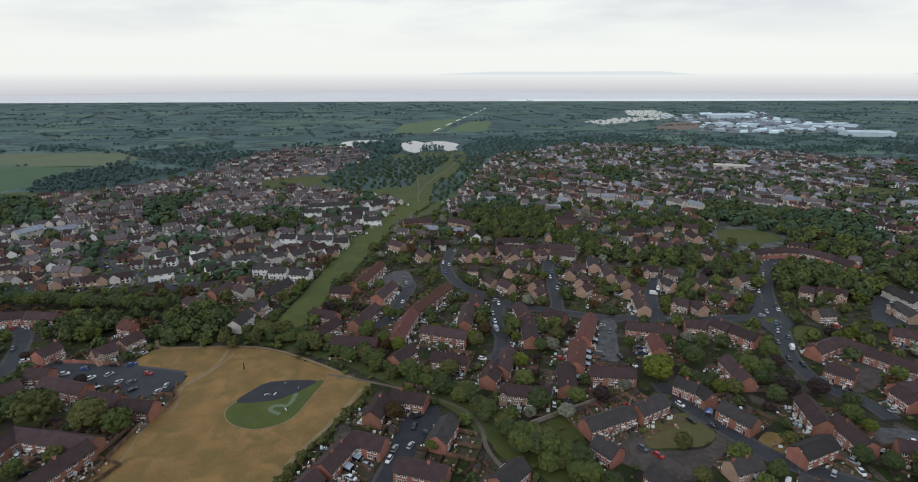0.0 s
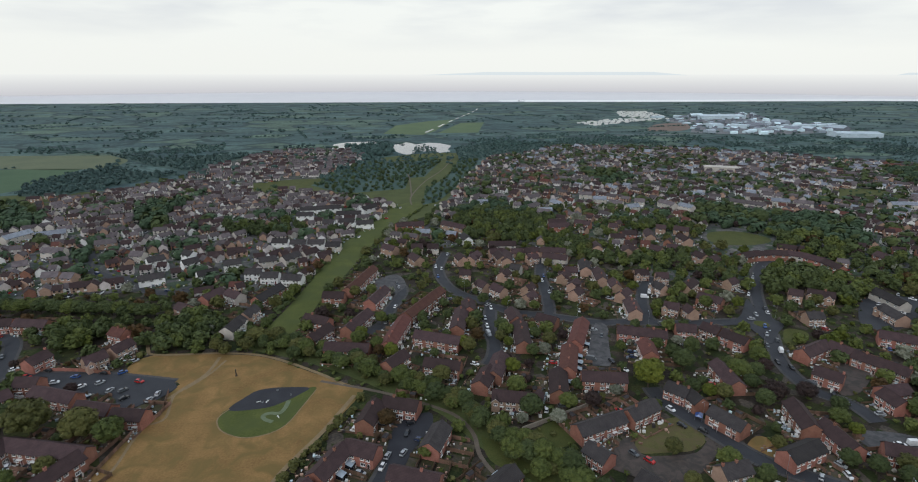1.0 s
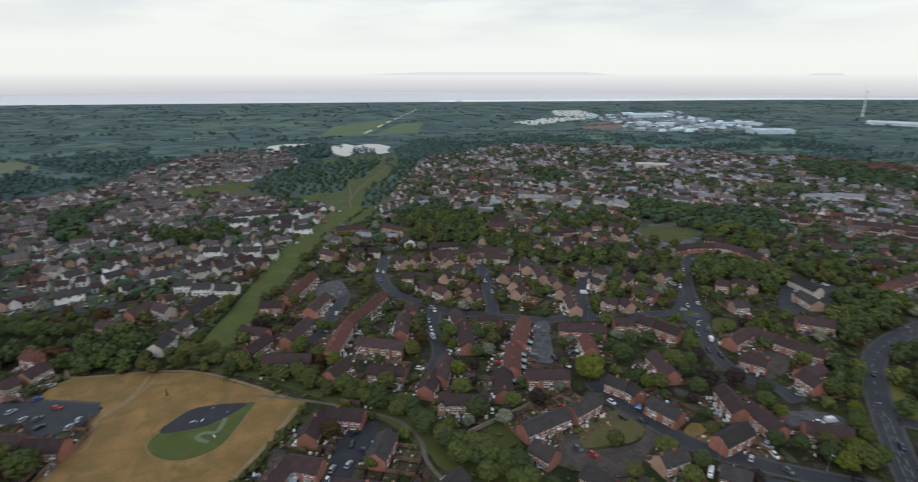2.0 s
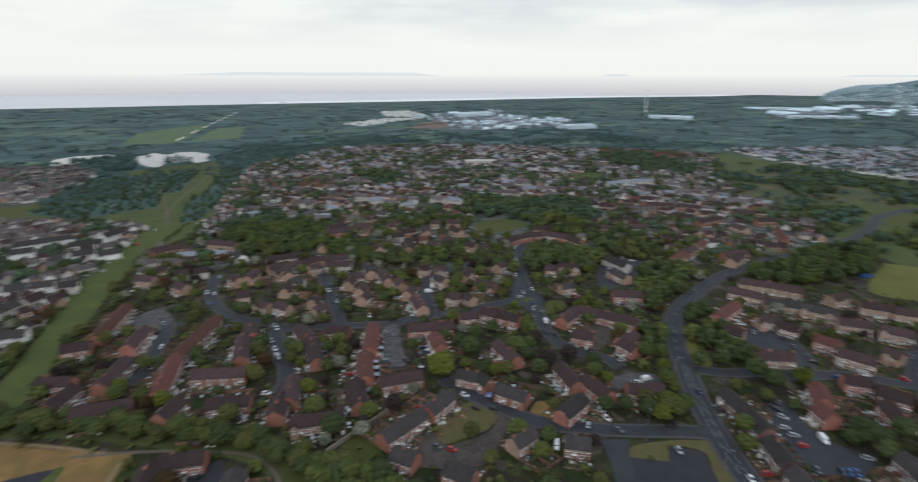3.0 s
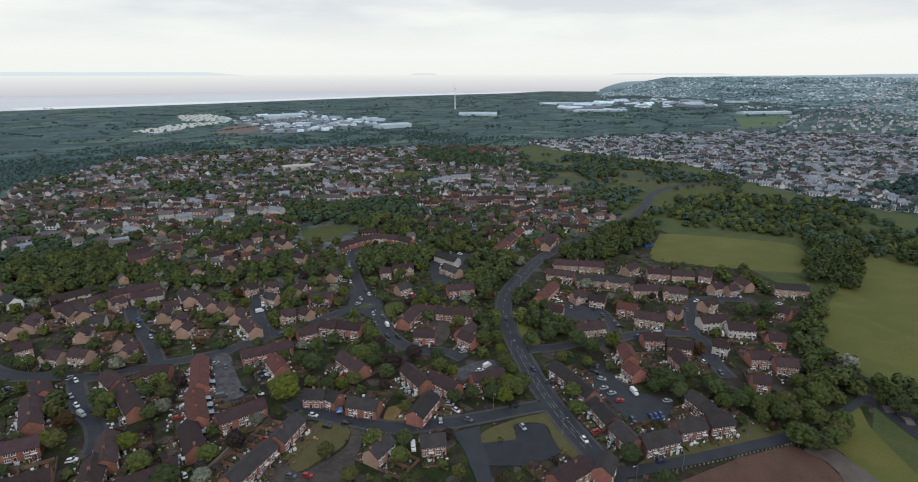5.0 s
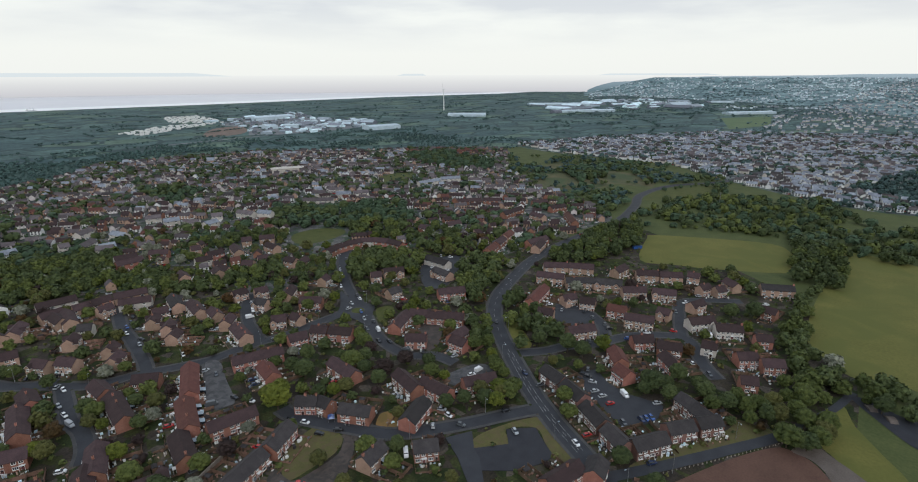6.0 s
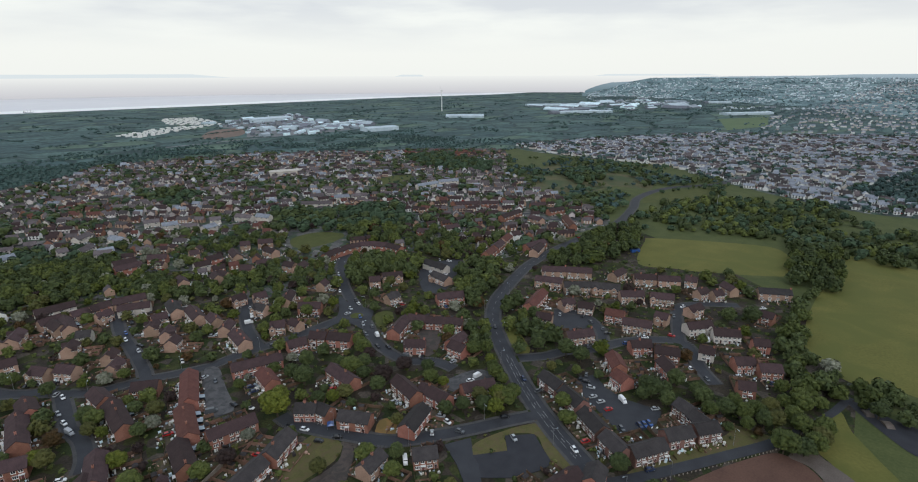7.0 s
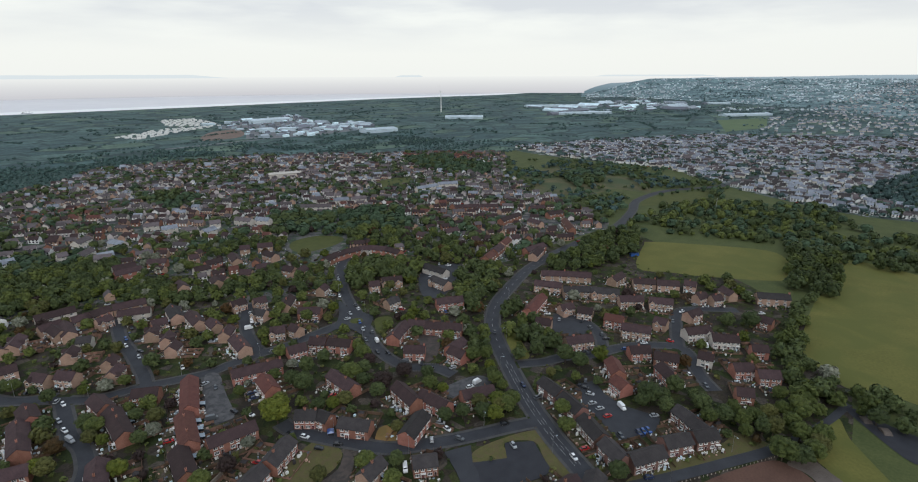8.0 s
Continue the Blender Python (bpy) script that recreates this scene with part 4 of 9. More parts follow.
# districts
DISTRICT_WEST = [(-394.1, 444.2), (-428.4, 591.1), (-347.4, 697.3), (-154.0, 622.4), (-58.7, 561.5), (-89.1, 426.6), (-99.0, 321.2), (-115.7, 293.6), (-171.2, 323.2), (-265.8, 313.5), (-286.3, 311.7)]
DISTRICT_NORTH = [(-49.6, 468.2), (-13.2, 488.6), (57.8, 440.1), (149.2, 414.9), (222.6, 392.3), (200.6, 341.9), (137.2, 342.0), (137.4, 407.2), (81.7, 407.3), (37.9, 440.1), (-11.1, 407.4), (-57.6, 407.4)]
DISTRICT_MID = [(61.1, 863.4), (208.7, 1048.5), (448.8, 1007.0), (686.7, 826.0), (813.5, 692.5), (627.0, 534.7), (539.6, 368.1), (494.2, 278.8), (439.8, 272.8), (371.2, 277.6), (316.4, 278.2), (321.8, 316.5), (287.9, 339.8), (227.3, 390.9), (156.4, 412.8), (90.0, 471.6), (29.9, 572.1)]
DISTRICT_TOWN = [(898.5, 732.0), (1128.7, 673.6), (1396.2, 535.9), (1661.3, 142.5), (1486.7, 7.7), (741.4, -8.0), (716.6, 49.5), (711.5, 119.3), (776.8, 261.4), (861.5, 383.0), (845.4, 590.5)]
DISTRICT_POND = [(-357.4, 718.6), (-353.4, 846.8), (-320.9, 977.4), (-214.7, 1026.7), (-145.2, 931.6), (-147.8, 828.7), (-176.3, 718.2), (-266.3, 684.9)]
DISTRICT_FAR = [(1396.2, 535.9), (2017.4, 586.3), (3187.5, 620.8), (4769.8, 448.6), (5079.3, 83.6), (1608.2, 10.3), (1661.3, 142.5)]
DISTRICT_LEFT = [(-480.9, 408.0), (-394.1, 444.2), (-428.4, 591.1), (-459.1, 606.7), (-458.5, 523.4), (-516.2, 440.9)]
INDUSTRY_A = [(637.7, 1638.6), (819.0, 1856.7), (1077.7, 1972.1), (950.5, 1637.2), (1015.8, 1498.8), (1031.1, 1429.5), (909.0, 1295.0), (734.4, 1255.9), (639.6, 1282.4), (575.9, 1309.9), (665.1, 1500.2)]
INDUSTRY_B = [(2052.8, 1598.6), (2326.7, 1591.2), (3012.8, 1572.8), (2909.7, 1099.4), (2307.4, 940.8), (2032.8, 1135.8), (1763.9, 1232.8)]


# ---- ground, water and roads ----
LAND_EDGE = [(-4700, 2950), (-3600, 2690), (-2200, 2640), (-1050, 2740), (0, 2820), (580, 2830), (1050, 2830), (1630, 2870), (2200, 2900), (2730, 2860), (3200, 2790), (3700, 2880)]
sheet("ground", [(-4700, -4700), (4700, -4700), (4700, 2800), (4100, 2900)] + LAND_EDGE[::-1], 0, M["marsh"], "low hedged pasture reaching the sea, tinted blue-green for haze", "ground", smooth=False)
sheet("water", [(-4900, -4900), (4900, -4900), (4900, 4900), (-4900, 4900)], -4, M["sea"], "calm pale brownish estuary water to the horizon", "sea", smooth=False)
strip("shore", [(260, 2826)] + LAND_EDGE[5:], 250, -0.8, M["mud"], "strip of wet tidal mud painted bright with its glint", "shore", shift=100)


def band(name, a0, a1, r, z0, z1, mat, label, category, rough=0.0, ease=4, profile=None):
    """A far curved strip of distance between two bearings, its top uneven."""
    vs, fs, n = [], [], 240
    for i in range(n + 1):
        a = radians(a0 + (a1 - a0) * i / n)
        h = z1 + rough * (noise.noise((a * 9, 3.1, 0)) + 0.5 * noise.noise((a * 31, 1.7, 0)))
        if profile:
            deg = math.degrees(a)
            h = float(np.interp(deg, [p for p, _ in profile], [q for _, q in profile])) + 1.6 * noise.noise((a * 60, 5.2, 0))
        if rough:
            h = z0 + (h - z0) * min(1, ease * i / n, 8 * (n - i) / n)
        vs += [(r * math.sin(a), r * math.cos(a), z0), (r * math.sin(a), r * math.cos(a), max(h, z0 + 0.5))]
    fs = [(2 * i, 2 * i + 1, 2 * i + 3, 2 * i + 2) for i in range(n)]
    return tagged(new(name, mesh_of(name, vs, fs, mat)), label, category, kind="structure")


# Glowing backdrop strips carry the haze of sea, city and coast in their colour.
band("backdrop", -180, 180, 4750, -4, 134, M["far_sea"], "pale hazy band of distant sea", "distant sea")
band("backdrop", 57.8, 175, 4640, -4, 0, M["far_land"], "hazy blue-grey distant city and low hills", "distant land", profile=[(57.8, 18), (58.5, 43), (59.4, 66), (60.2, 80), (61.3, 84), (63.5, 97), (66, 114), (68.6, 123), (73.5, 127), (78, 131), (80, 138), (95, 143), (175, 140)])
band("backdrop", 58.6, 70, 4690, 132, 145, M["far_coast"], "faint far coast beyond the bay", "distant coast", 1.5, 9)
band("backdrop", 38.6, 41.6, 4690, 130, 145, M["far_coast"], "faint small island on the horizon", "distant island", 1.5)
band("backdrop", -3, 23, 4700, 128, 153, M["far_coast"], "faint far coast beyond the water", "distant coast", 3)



def slope_start(a):
    """How far off the climb begins at a bearing."""
    return 2480 + 1500 * min(1, max(0, (84 - a) / 22)) + 120 * noise.noise((a / 3, 0.7, 0))


def rise(x, y):
    """The height of the land that climbs to far suburbs on one side of the bay."""
    d, a = math.hypot(x, y), math.degrees(math.atan2(x, y))
    near = slope_start(a)
    u = min(1, max(0, (d - near) / (4650 - near)))
    side = min(1, max(0, (a - 57.5) / 7))
    return 116 * u ** 1.2 * side * side * (3 - 2 * side) * (1 + 0.05 * noise.noise((x / 500, y / 500, 0)))


vs, fs, na, nd = [], [], 70, 26
for i in range(na + 1):
    a = radians(57.5 + 112.5 * i / na)
    for j in range(nd + 1):
        d0 = slope_start(math.degrees(a)) - 40
        d = d0 + (4650 - d0) * j / nd
        x, y = d * math.sin(a), d * math.cos(a)
        vs.append((x, y, rise(x, y) + 0.06))
fs = [(i * (nd + 1) + j, i * (nd + 1) + j + 1, (i + 1) * (nd + 1) + j + 1, (i + 1) * (nd + 1) + j) for i in range(na) for j in range(nd)]
tagged(new("ground", mesh_of("far_slope", vs, fs, M["far_ground"], smooth=True)), "far slope of suburbs with haze painted in as blue-grey", "far land", kind="structure")

sheet("ground", [(-900, -500), (1200, -500), (1250, 300), (1000, 640), (500, 800), (40, 790), (-400, 640), (-900, 420)], 0.015, M["rough_grass"], "rough green grass land round the housing estates", "rough grass")
sheet("ground", ESTATE, 0.03, M["gardens"], "patchwork of small gardens and paving between houses", "ground")
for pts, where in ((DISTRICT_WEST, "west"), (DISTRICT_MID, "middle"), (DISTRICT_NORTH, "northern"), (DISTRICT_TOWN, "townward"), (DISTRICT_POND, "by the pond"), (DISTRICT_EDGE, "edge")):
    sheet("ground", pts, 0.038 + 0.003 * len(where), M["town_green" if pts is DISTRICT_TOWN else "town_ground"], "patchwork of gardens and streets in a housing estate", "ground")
sheet("ground", FIELD, 0.08, M["dry_grass"], "dry yellowed recreation field with worn tracks", "grass field")
sheet("ground", PLAY_GREEN, 0.10, M["green_grass"], "rounded green lawn of the play area", "lawn")
sheet("pavement", PLAY_TARMAC, 0.12, M["fresh_tarmac"], "leaf-shaped dark tarmac play court", "play court")
strip("ground", HEDGE_LONG, 17, 0.062, M["rough_grass"], "rough grass under a long belt of trees", "rough grass")
sheet("ground", PARK, 0.06, M["rough_grass"], "rough green park land below the pond", "rough grass")
sheet("ground", CORRIDOR, 0.07, M["green_grass"], "long straight strip of rough green grass", "grass strip")
for pts in (FIELD_ONE, FIELD_TWO, LAWN_C):
    sheet("ground", pts, 0.09, M["meadow"], "mown yellow-green grass ringed by hedges", "meadow")
sheet("ground", GREEN_THREE, 0.07, M["meadow"], "bright green grass beside a footpath", "grass")
sheet("ground", EARTH, 0.07, M["earth"], "bare red-brown earth of a sports pitch", "earth pitch")
sheet("pavement", SLAB, 0.09, M["slab"], "worn concrete apron beside bare earth", "concrete apron")
for pts in (VERGE, LAWN_A, ISLAND_GREEN):
    sheet("ground", pts, 0.09, M["worn_lawn"], "small plot of worn olive-brown grass", "lawn")
for pts in (LAWN_B, LAWN_E, GREEN_MID, GREEN_PATCH, GREEN_WEDGE, GREEN_BANK, GREEN_CORNER):
    sheet("ground", pts, 0.09, M["lawn"], "small plot of olive green grass", "lawn")
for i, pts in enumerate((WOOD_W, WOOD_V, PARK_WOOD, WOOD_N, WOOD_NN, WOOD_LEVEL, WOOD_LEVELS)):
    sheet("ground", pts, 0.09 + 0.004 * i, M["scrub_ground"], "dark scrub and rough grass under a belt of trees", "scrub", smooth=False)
sheet("ground", LAWN_GOLD, 0.09, M["dry_grass"], "small golden plot of dry grass beside a house", "grass plot")
sheet("ground", TAN_FIELD, 0.07, M["pale_pasture"], "straw-coloured field behind a hedge", "field")
sheet("ground", HEATH, 0.07, M["heath"], "brownish rough heath grass", "rough grass", smooth=False)
for pts in (GREEN_FIELD, GREEN_FAR, LEVEL_FIELD_A, LEVEL_FIELD_B):
    sheet("ground", pts, 0.07, M["level_green"] if pts is not GREEN_FIELD else M["deep_pasture"], "flat green pasture field", "field", smooth=False)
for pts in (POND_A, POND_B):
    sheet("water", pts, 0.14, M["water"], "still pond reflecting the white sky", "pond", smooth=False)
for (x0, y0), (x1, y1) in zip(REEN, REEN[1:]):
    n = max(1, int(math.hypot(x1 - x0, y1 - y0) / 105))
    for k in range(n):
        a, b = (k + 0.1) / n, (k + 0.62) / n
        strip("water", [(x0 + (x1 - x0) * a, y0 + (y1 - y0) * a), (x0 + (x1 - x0) * b, y0 + (y1 - y0) * b)], 5.5, 0.14, M["water"], "length of a straight drainage channel shining white", "drainage channel", smooth=False)

ROADS = [(MAIN_ROAD, 8.0), (LOOP_ROAD, 5.8), (CROSS_STREET, 5.6), (NEAR_STREET, 6.2), (NORTH_STREET, 5.6), (SPUR_A, 5.4), (SPUR_B, 5.4), (SPUR_C, 5.4), (EAST_STREET, 5.8),
         (EAST_SPUR_A, 5.2), (EAST_SPUR_B, 5.2), (SOUTH_ROAD, 5.2), (CUL_ROAD, 5.6), (WEST_ROAD, 6.0), (WEST_STREET, 5.4), (VALE_STREET, 5.6), (VALE_SPUR, 5.4), (FAR_STREET_A, 5.6), (FAR_STREET_B, 5.6)]
KERBED = []
for i, (pts, w) in enumerate(ROADS):
    road = strip("road", pts, w, 0.12 + 0.004 * i, M["tarmac"], "grey tarmac estate road" if i else "wide grey main road with worn centre markings", "road")
    KERBED.append((road, i, pts, w))
LOTS = [(LOT_CUL, "fresh_tarmac"), (LOT_WEST, "tarmac"), (LOT_U, "tarmac"), (LOT_NEAR, "fresh_tarmac"), (LOT_MID, "apron"), (LOT_SIDE, "tarmac"), (LOT_LOOP, "tarmac"), (LOT_COURT, "apron"), (LOT_EAST, "tarmac"), (LOT_GRAVEL, "gravel"), (LOT_VALE, "apron"), (LOT_JUNCTION, "tarmac"), (LOT_ARC, "gravel")]


def kerb_mesh(pts, w, side, z, i):
    """A raised pavement along one side of a road, broken where other roads and courts meet it."""
    line, vs, fs = rounded(pts, False, 12), [], []
    for a, b in zip(line, line[1:]):
        d = math.hypot(b[0] - a[0], b[1] - a[1])
        if d < 1e-6:
            continue
        nx, ny = -(b[1] - a[1]) / d * side, (b[0] - a[0]) / d * side
        mx, my = (a[0] + b[0]) / 2 + nx * (w / 2 + 0.7), (a[1] + b[1]) / 2 + ny * (w / 2 + 0.7)
        if any(k != i and off_line(mx, my, p) < v / 2 + 0.8 for k, (p, v) in enumerate(ROADS)) or any(inside(mx, my, p) for p, _ in LOTS):
            continue
        q = len(vs)
        for (x, y), off, h in ((a, 0.0, z), (b, 0.0, z), (b, 1.4, z), (a, 1.4, z), (a, 0.0, z - 0.2), (b, 0.0, z - 0.2)):
            vs.append((x + nx * (w / 2 + off), y + ny * (w / 2 + off), h))
        fs += [(q, q + 1, q + 2, q + 3), (q, q + 4, q + 5, q + 1)]
    return mesh_of("kerb", vs, fs, M["pavement"])


for road, i, pts, w in KERBED:
    if pts is SOUTH_ROAD:
        continue
    for side in (1, -1):
        part("kerb", kerb_mesh(pts, w, side, 0.235 - 0.003 * i, i), road, "raised concrete pavement")
for i, (pts, key) in enumerate(LOTS):
    sheet("pavement", pts, 0.245 + 0.004 * i, M[key], "tarmac parking court", "parking court", smooth=pts not in (LOT_NEAR, LOT_SIDE, LOT_U), thick=0.2)
for reach, z, key, text in ((4.4, 0.40, "pavement", "ring of kerb stones round a small traffic island"), (3.9, 0.46, "lawn", "small round grassed traffic island")):
    sheet("pavement", [(172.4 + reach * math.cos(k * math.pi / 8), 270.6 + reach * math.sin(k * math.pi / 8)) for k in range(16)], z, M[key], text, "traffic island", thick=0.25)
for i, pts in enumerate((PATH_A, PATH_B, PATH_C, PATH_D, PATH_E)):
    strip("path", pts, 1.7, 0.14 + 0.003 * i, M["path" if i in (1, 3, 4) else "track"], "narrow grey footpath", "footpath")


def dashes(line, shift, on, off, width=0.18):
    """White paint on the main road."""
    vs, fs, run, pts = [], [], 0.0, rounded(line, False, 12)
    for (x0, y0), (x1, y1) in zip(pts, pts[1:]):
        d = math.hypot(x1 - x0, y1 - y0)
        run += d
        if run % (on + off) < on and d > 0.2:
            ux, uy = (x1 - x0) / d, (y1 - y0) / d
            b = len(vs)
            for s, k in ((shift - width, 0), (shift + width, 0), (shift + width, 1), (shift - width, 1)):
                vs.append((x0 + k * ux * d - uy * s, y0 + k * uy * d + ux * s, 0.17))
            fs.append((b, b + 3, b + 2, b + 1))
    return mesh_of("road_marking", vs, fs, M["paint"])


tagged(new("road_marking", dashes(MAIN_ROAD[:16], 0.0, 3, 6, 0.09)), "broken white centre line on the main road", "road marking", kind="structure")
for s in (1.3, -1.3):
    tagged(new("road_marking", dashes(MAIN_ROAD[3:9], s, 5, 2, 0.08)), "white hatched turning lane line", "road marking", kind="structure")


strip("path", PLAY_GREEN[:9], 0.55, 0.165, M["track"], "narrow kerbed path round the play lawn", "footpath")


def on_road(x, y, margin=0.0):
    return any(off_line(x, y, p) < w / 2 + 1.2 + margin for p, w in ROADS) or any(inside(x, y, p) for p, _ in LOTS) or off_line(x, y, PATH_B) < 2


OPEN = [LOT_EDGE, BANK_CLEAR, FIELD, CORRIDOR, FIELD_ONE, FIELD_TWO, GREEN_THREE, EARTH, SLAB, ISLAND_GREEN, LAWN_A, POND_A, POND_B, GREEN_MID, HEATH, GREEN_PATCH, GREEN_CORNER, LOT_JUNCTION, YARD_U]

# ---- houses ----
EAVES, RIDGE = 4.9, 7.5
WALLS = {"k": ("brick", "red brick"), "m": ("brown_brick", "dark brown brick"), "o": ("buff", "buff orange brick"), "c": ("cream", "cream rendered"), "w": ("white", "white rendered"), "f": ("pale", "pale brick")}
ROOFS = {"b": ("roof_b", "brown tiled"), "d": ("roof_d", "dark grey tiled"), "r": ("roof_r", "red tiled"), "g": ("roof_g", "pale grey tiled"), "p": ("roof_p", "pale brown tiled")}


def window_mesh(xs, zs, sill):
    """A white frame in one piece, with panes set back between its bars, and a sill."""
    bm = bmesh.new()
    g = [[bm.verts.new((x, -0.07, z)) for z in zs] for x in xs]
    panes = []
    for i in range(len(xs) - 1):
        for j in range(len(zs) - 1):
            f = bm.faces.new((g[i][j], g[i + 1][j], g[i + 1][j + 1], g[i][j + 1]))
            if i % 2 and j % 2:
                panes.append(f)
    rim = [e for e in bm.edges if e.is_boundary]
    for v in bmesh.ops.extrude_edge_only(bm, edges=rim)["geom"]:
        if isinstance(v, bmesh.types.BMVert):
            v.co.y = 0.03
    low = [f for f in bm.faces if all(abs(v.co.z - zs[0]) < 1e-4 for v in f.verts)]
    for f in low:
        for v in f.verts:
            if v.co.y < 0:
                v.co.y -= sill
    bmesh.ops.inset_individual(bm, faces=panes, thickness=0.015, depth=-0.05)
    for f in panes:
        f.material_index = 1
    bmesh.ops.recalc_face_normals(bm, faces=bm.faces)
    me = bpy.data.meshes.new("window")
    bm.to_mesh(me)
    bm.free()
    me.materials.append(M["frame"])
    me.materials.append(M["glass"])
    return me


W_UP = window_mesh((-0.8, -0.63, -0.08, 0.08, 0.63, 0.8), (-0.66, -0.5, 0.5, 0.66), 0.07)
W_LOW = window_mesh((-1.02, -0.86, -0.4, -0.26, 0.26, 0.4, 0.86, 1.02), (-0.7, -0.54, 0.54, 0.7), 0.09)
DOOR = boxes("door", [(-0.5, -0.06, 0.15, 0.5, 0.03, 2.1, 0), (-0.58, -0.08, 0.15, -0.5, 0.04, 2.2, 1), (0.5, -0.08, 0.15, 0.58, 0.04, 2.2, 1), (-0.58, -0.08, 2.1, 0.58, 0.04, 2.2, 1), (-0.28, -0.08, 1.3, 0.28, -0.05, 1.9, 2)], [M["door"], M["frame"], M["glass"]])
PORCH = boxes("porch", [(-1.0, -1.15, 2.3, 1.0, 0, 2.42, 0), (-0.95, -1.1, 0.0, -0.85, -1.0, 2.3, 1), (0.85, -1.1, 0.0, 0.95, -1.0, 2.3, 1), (-1.05, -1.2, 2.42, 1.05, 0, 2.47, 1)], [M["roof_d"], M["frame"]])
SHACK = mesh_of("conservatory", [(-1.5, 0, 0), (1.5, 0, 0), (1.5, -2.6, 0), (-1.5, -2.6, 0), (-1.5, 0, 2.7), (1.5, 0, 2.7), (1.5, -2.6, 2.1), (-1.5, -2.6, 2.1)],
                [(4, 7, 6, 5), (3, 2, 6, 7), (0, 3, 7, 4), (2, 1, 5, 6)], [M["sheet"], M["glass"]], [0, 1, 1, 1])
CHIMNEY = boxes("chimney", [(-0.45, -0.35, -1.1, 0.45, 0.35, 0.9, 0), (-0.52, -0.42, 0.9, 0.52, 0.42, 1.0, 0), (-0.3, -0.13, 1.0, -0.06, 0.11, 1.35, 1), (0.06, -0.13, 1.0, 0.3, 0.11, 1.35, 1)], [M["brick"], M["roof_r"]])


def wing_mesh(wall, roof):
    """A gabled wing in front of a row: walls, two small slopes and a white verge."""
    vs = [(-1.7, 0.2, 0), (-1.7, -1.3, 0), (1.7, -1.3, 0), (1.7, 0.2, 0), (-1.7, 0.2, 4.7), (-1.7, -1.3, 4.7), (1.7, -1.3, 4.7), (1.7, 0.2, 4.7), (0, -1.3, 6.3)]
    fs = [(0, 1, 5, 4), (1, 2, 6, 8, 5), (2, 3, 7, 6)]
    ix = [0, 0, 0]
    b = len(vs)
    for lift in (0.03, -0.1):
        vs += [(-2.0, -1.55, 4.42 + lift), (0, -1.55, 6.34 + lift), (0, 2.6, 6.34 + lift), (-2.0, 1.2, 4.42 + lift), (2.0, -1.55, 4.42 + lift), (2.0, 1.2, 4.42 + lift)]
    fs += [(b, b + 1, b + 2, b + 3), (b + 1, b + 4, b + 5, b + 2), (b, b + 6, b + 7, b + 1), (b + 1, b + 7, b + 10, b + 4), (b + 6, b + 9, b + 8, b + 7), (b + 7, b + 8, b + 11, b + 10)]
    return mesh_of("gable_wing", vs, fs, [M[wall], M[roof], M["frame"]], ix + [1, 1, 2, 2, 2, 2])


wing_kinds = {}
HOUSES = []


def shell(length, depth, wall, eaves=EAVES, ridge=RIDGE):
    """Walls with two gables, and a roof of two slopes with eaves, verges and a ridge."""
    x, y = length / 2, depth / 2
    vs = [(-x, -y, -0.3), (x, -y, -0.3), (x, y, -0.3), (-x, y, -0.3), (-x, -y, eaves), (x, -y, eaves), (x, y, eaves), (-x, y, eaves), (-x, 0, ridge - 0.1), (x, 0, ridge - 0.1)]
    fs = [(0, 1, 5, 4), (2, 3, 7, 6), (1, 2, 6, 9, 5), (3, 0, 4, 8, 7)]
    return mesh_of("wall", vs, fs, M[wall])


def roofing(length, depth, roof, eaves=EAVES, ridge=RIDGE):
    x, y, over, th = length / 2 + 0.25, depth / 2, 0.45, 0.2
    slope = (ridge - eaves) / y
    lo = eaves - over * slope
    vs, fs = [], []
    for s in (1, -1):
        b = len(vs)
        for xx in (-x, x):
            vs += [(xx, s * (y + over), lo + 0.06), (xx, 0, ridge + 0.06), (xx, 0, ridge + 0.06 - th), (xx, s * (y + over), lo + 0.06 - th)]
        q = [(0, 1, 5, 4), (3, 7, 6, 2), (0, 4, 7, 3), (0, 3, 2, 1), (4, 5, 6, 7)]
        fs += [tuple(b + j for j in (f if s < 0 else f[::-1])) for f in q]
    b = len(vs)
    for xx in (-x - 0.02, x + 0.02):
        vs += [(xx, -0.22, ridge), (xx, 0, ridge + 0.17), (xx, 0.22, ridge)]
    fs += [(b, b + 1, b + 4, b + 3), (b + 1, b + 2, b + 5, b + 4), (b, b + 2, b + 1), (b + 3, b + 4, b + 5)]
    return mesh_of("roof", vs, fs, M[roof])


def gutter(length, depth, side, eaves=EAVES):
    y = side * (depth / 2 + 0.2)
    return boxes("soffit", [(-length / 2, y - 0.22, eaves - 0.36, length / 2, y + 0.22, eaves - 0.28, 0)], [M["frame"]])


def facing(side, depth):
    return Matrix.Rotation(0 if side < 0 else math.pi, 4, "Z") @ Matrix.Translation((0, -depth / 2, 0))


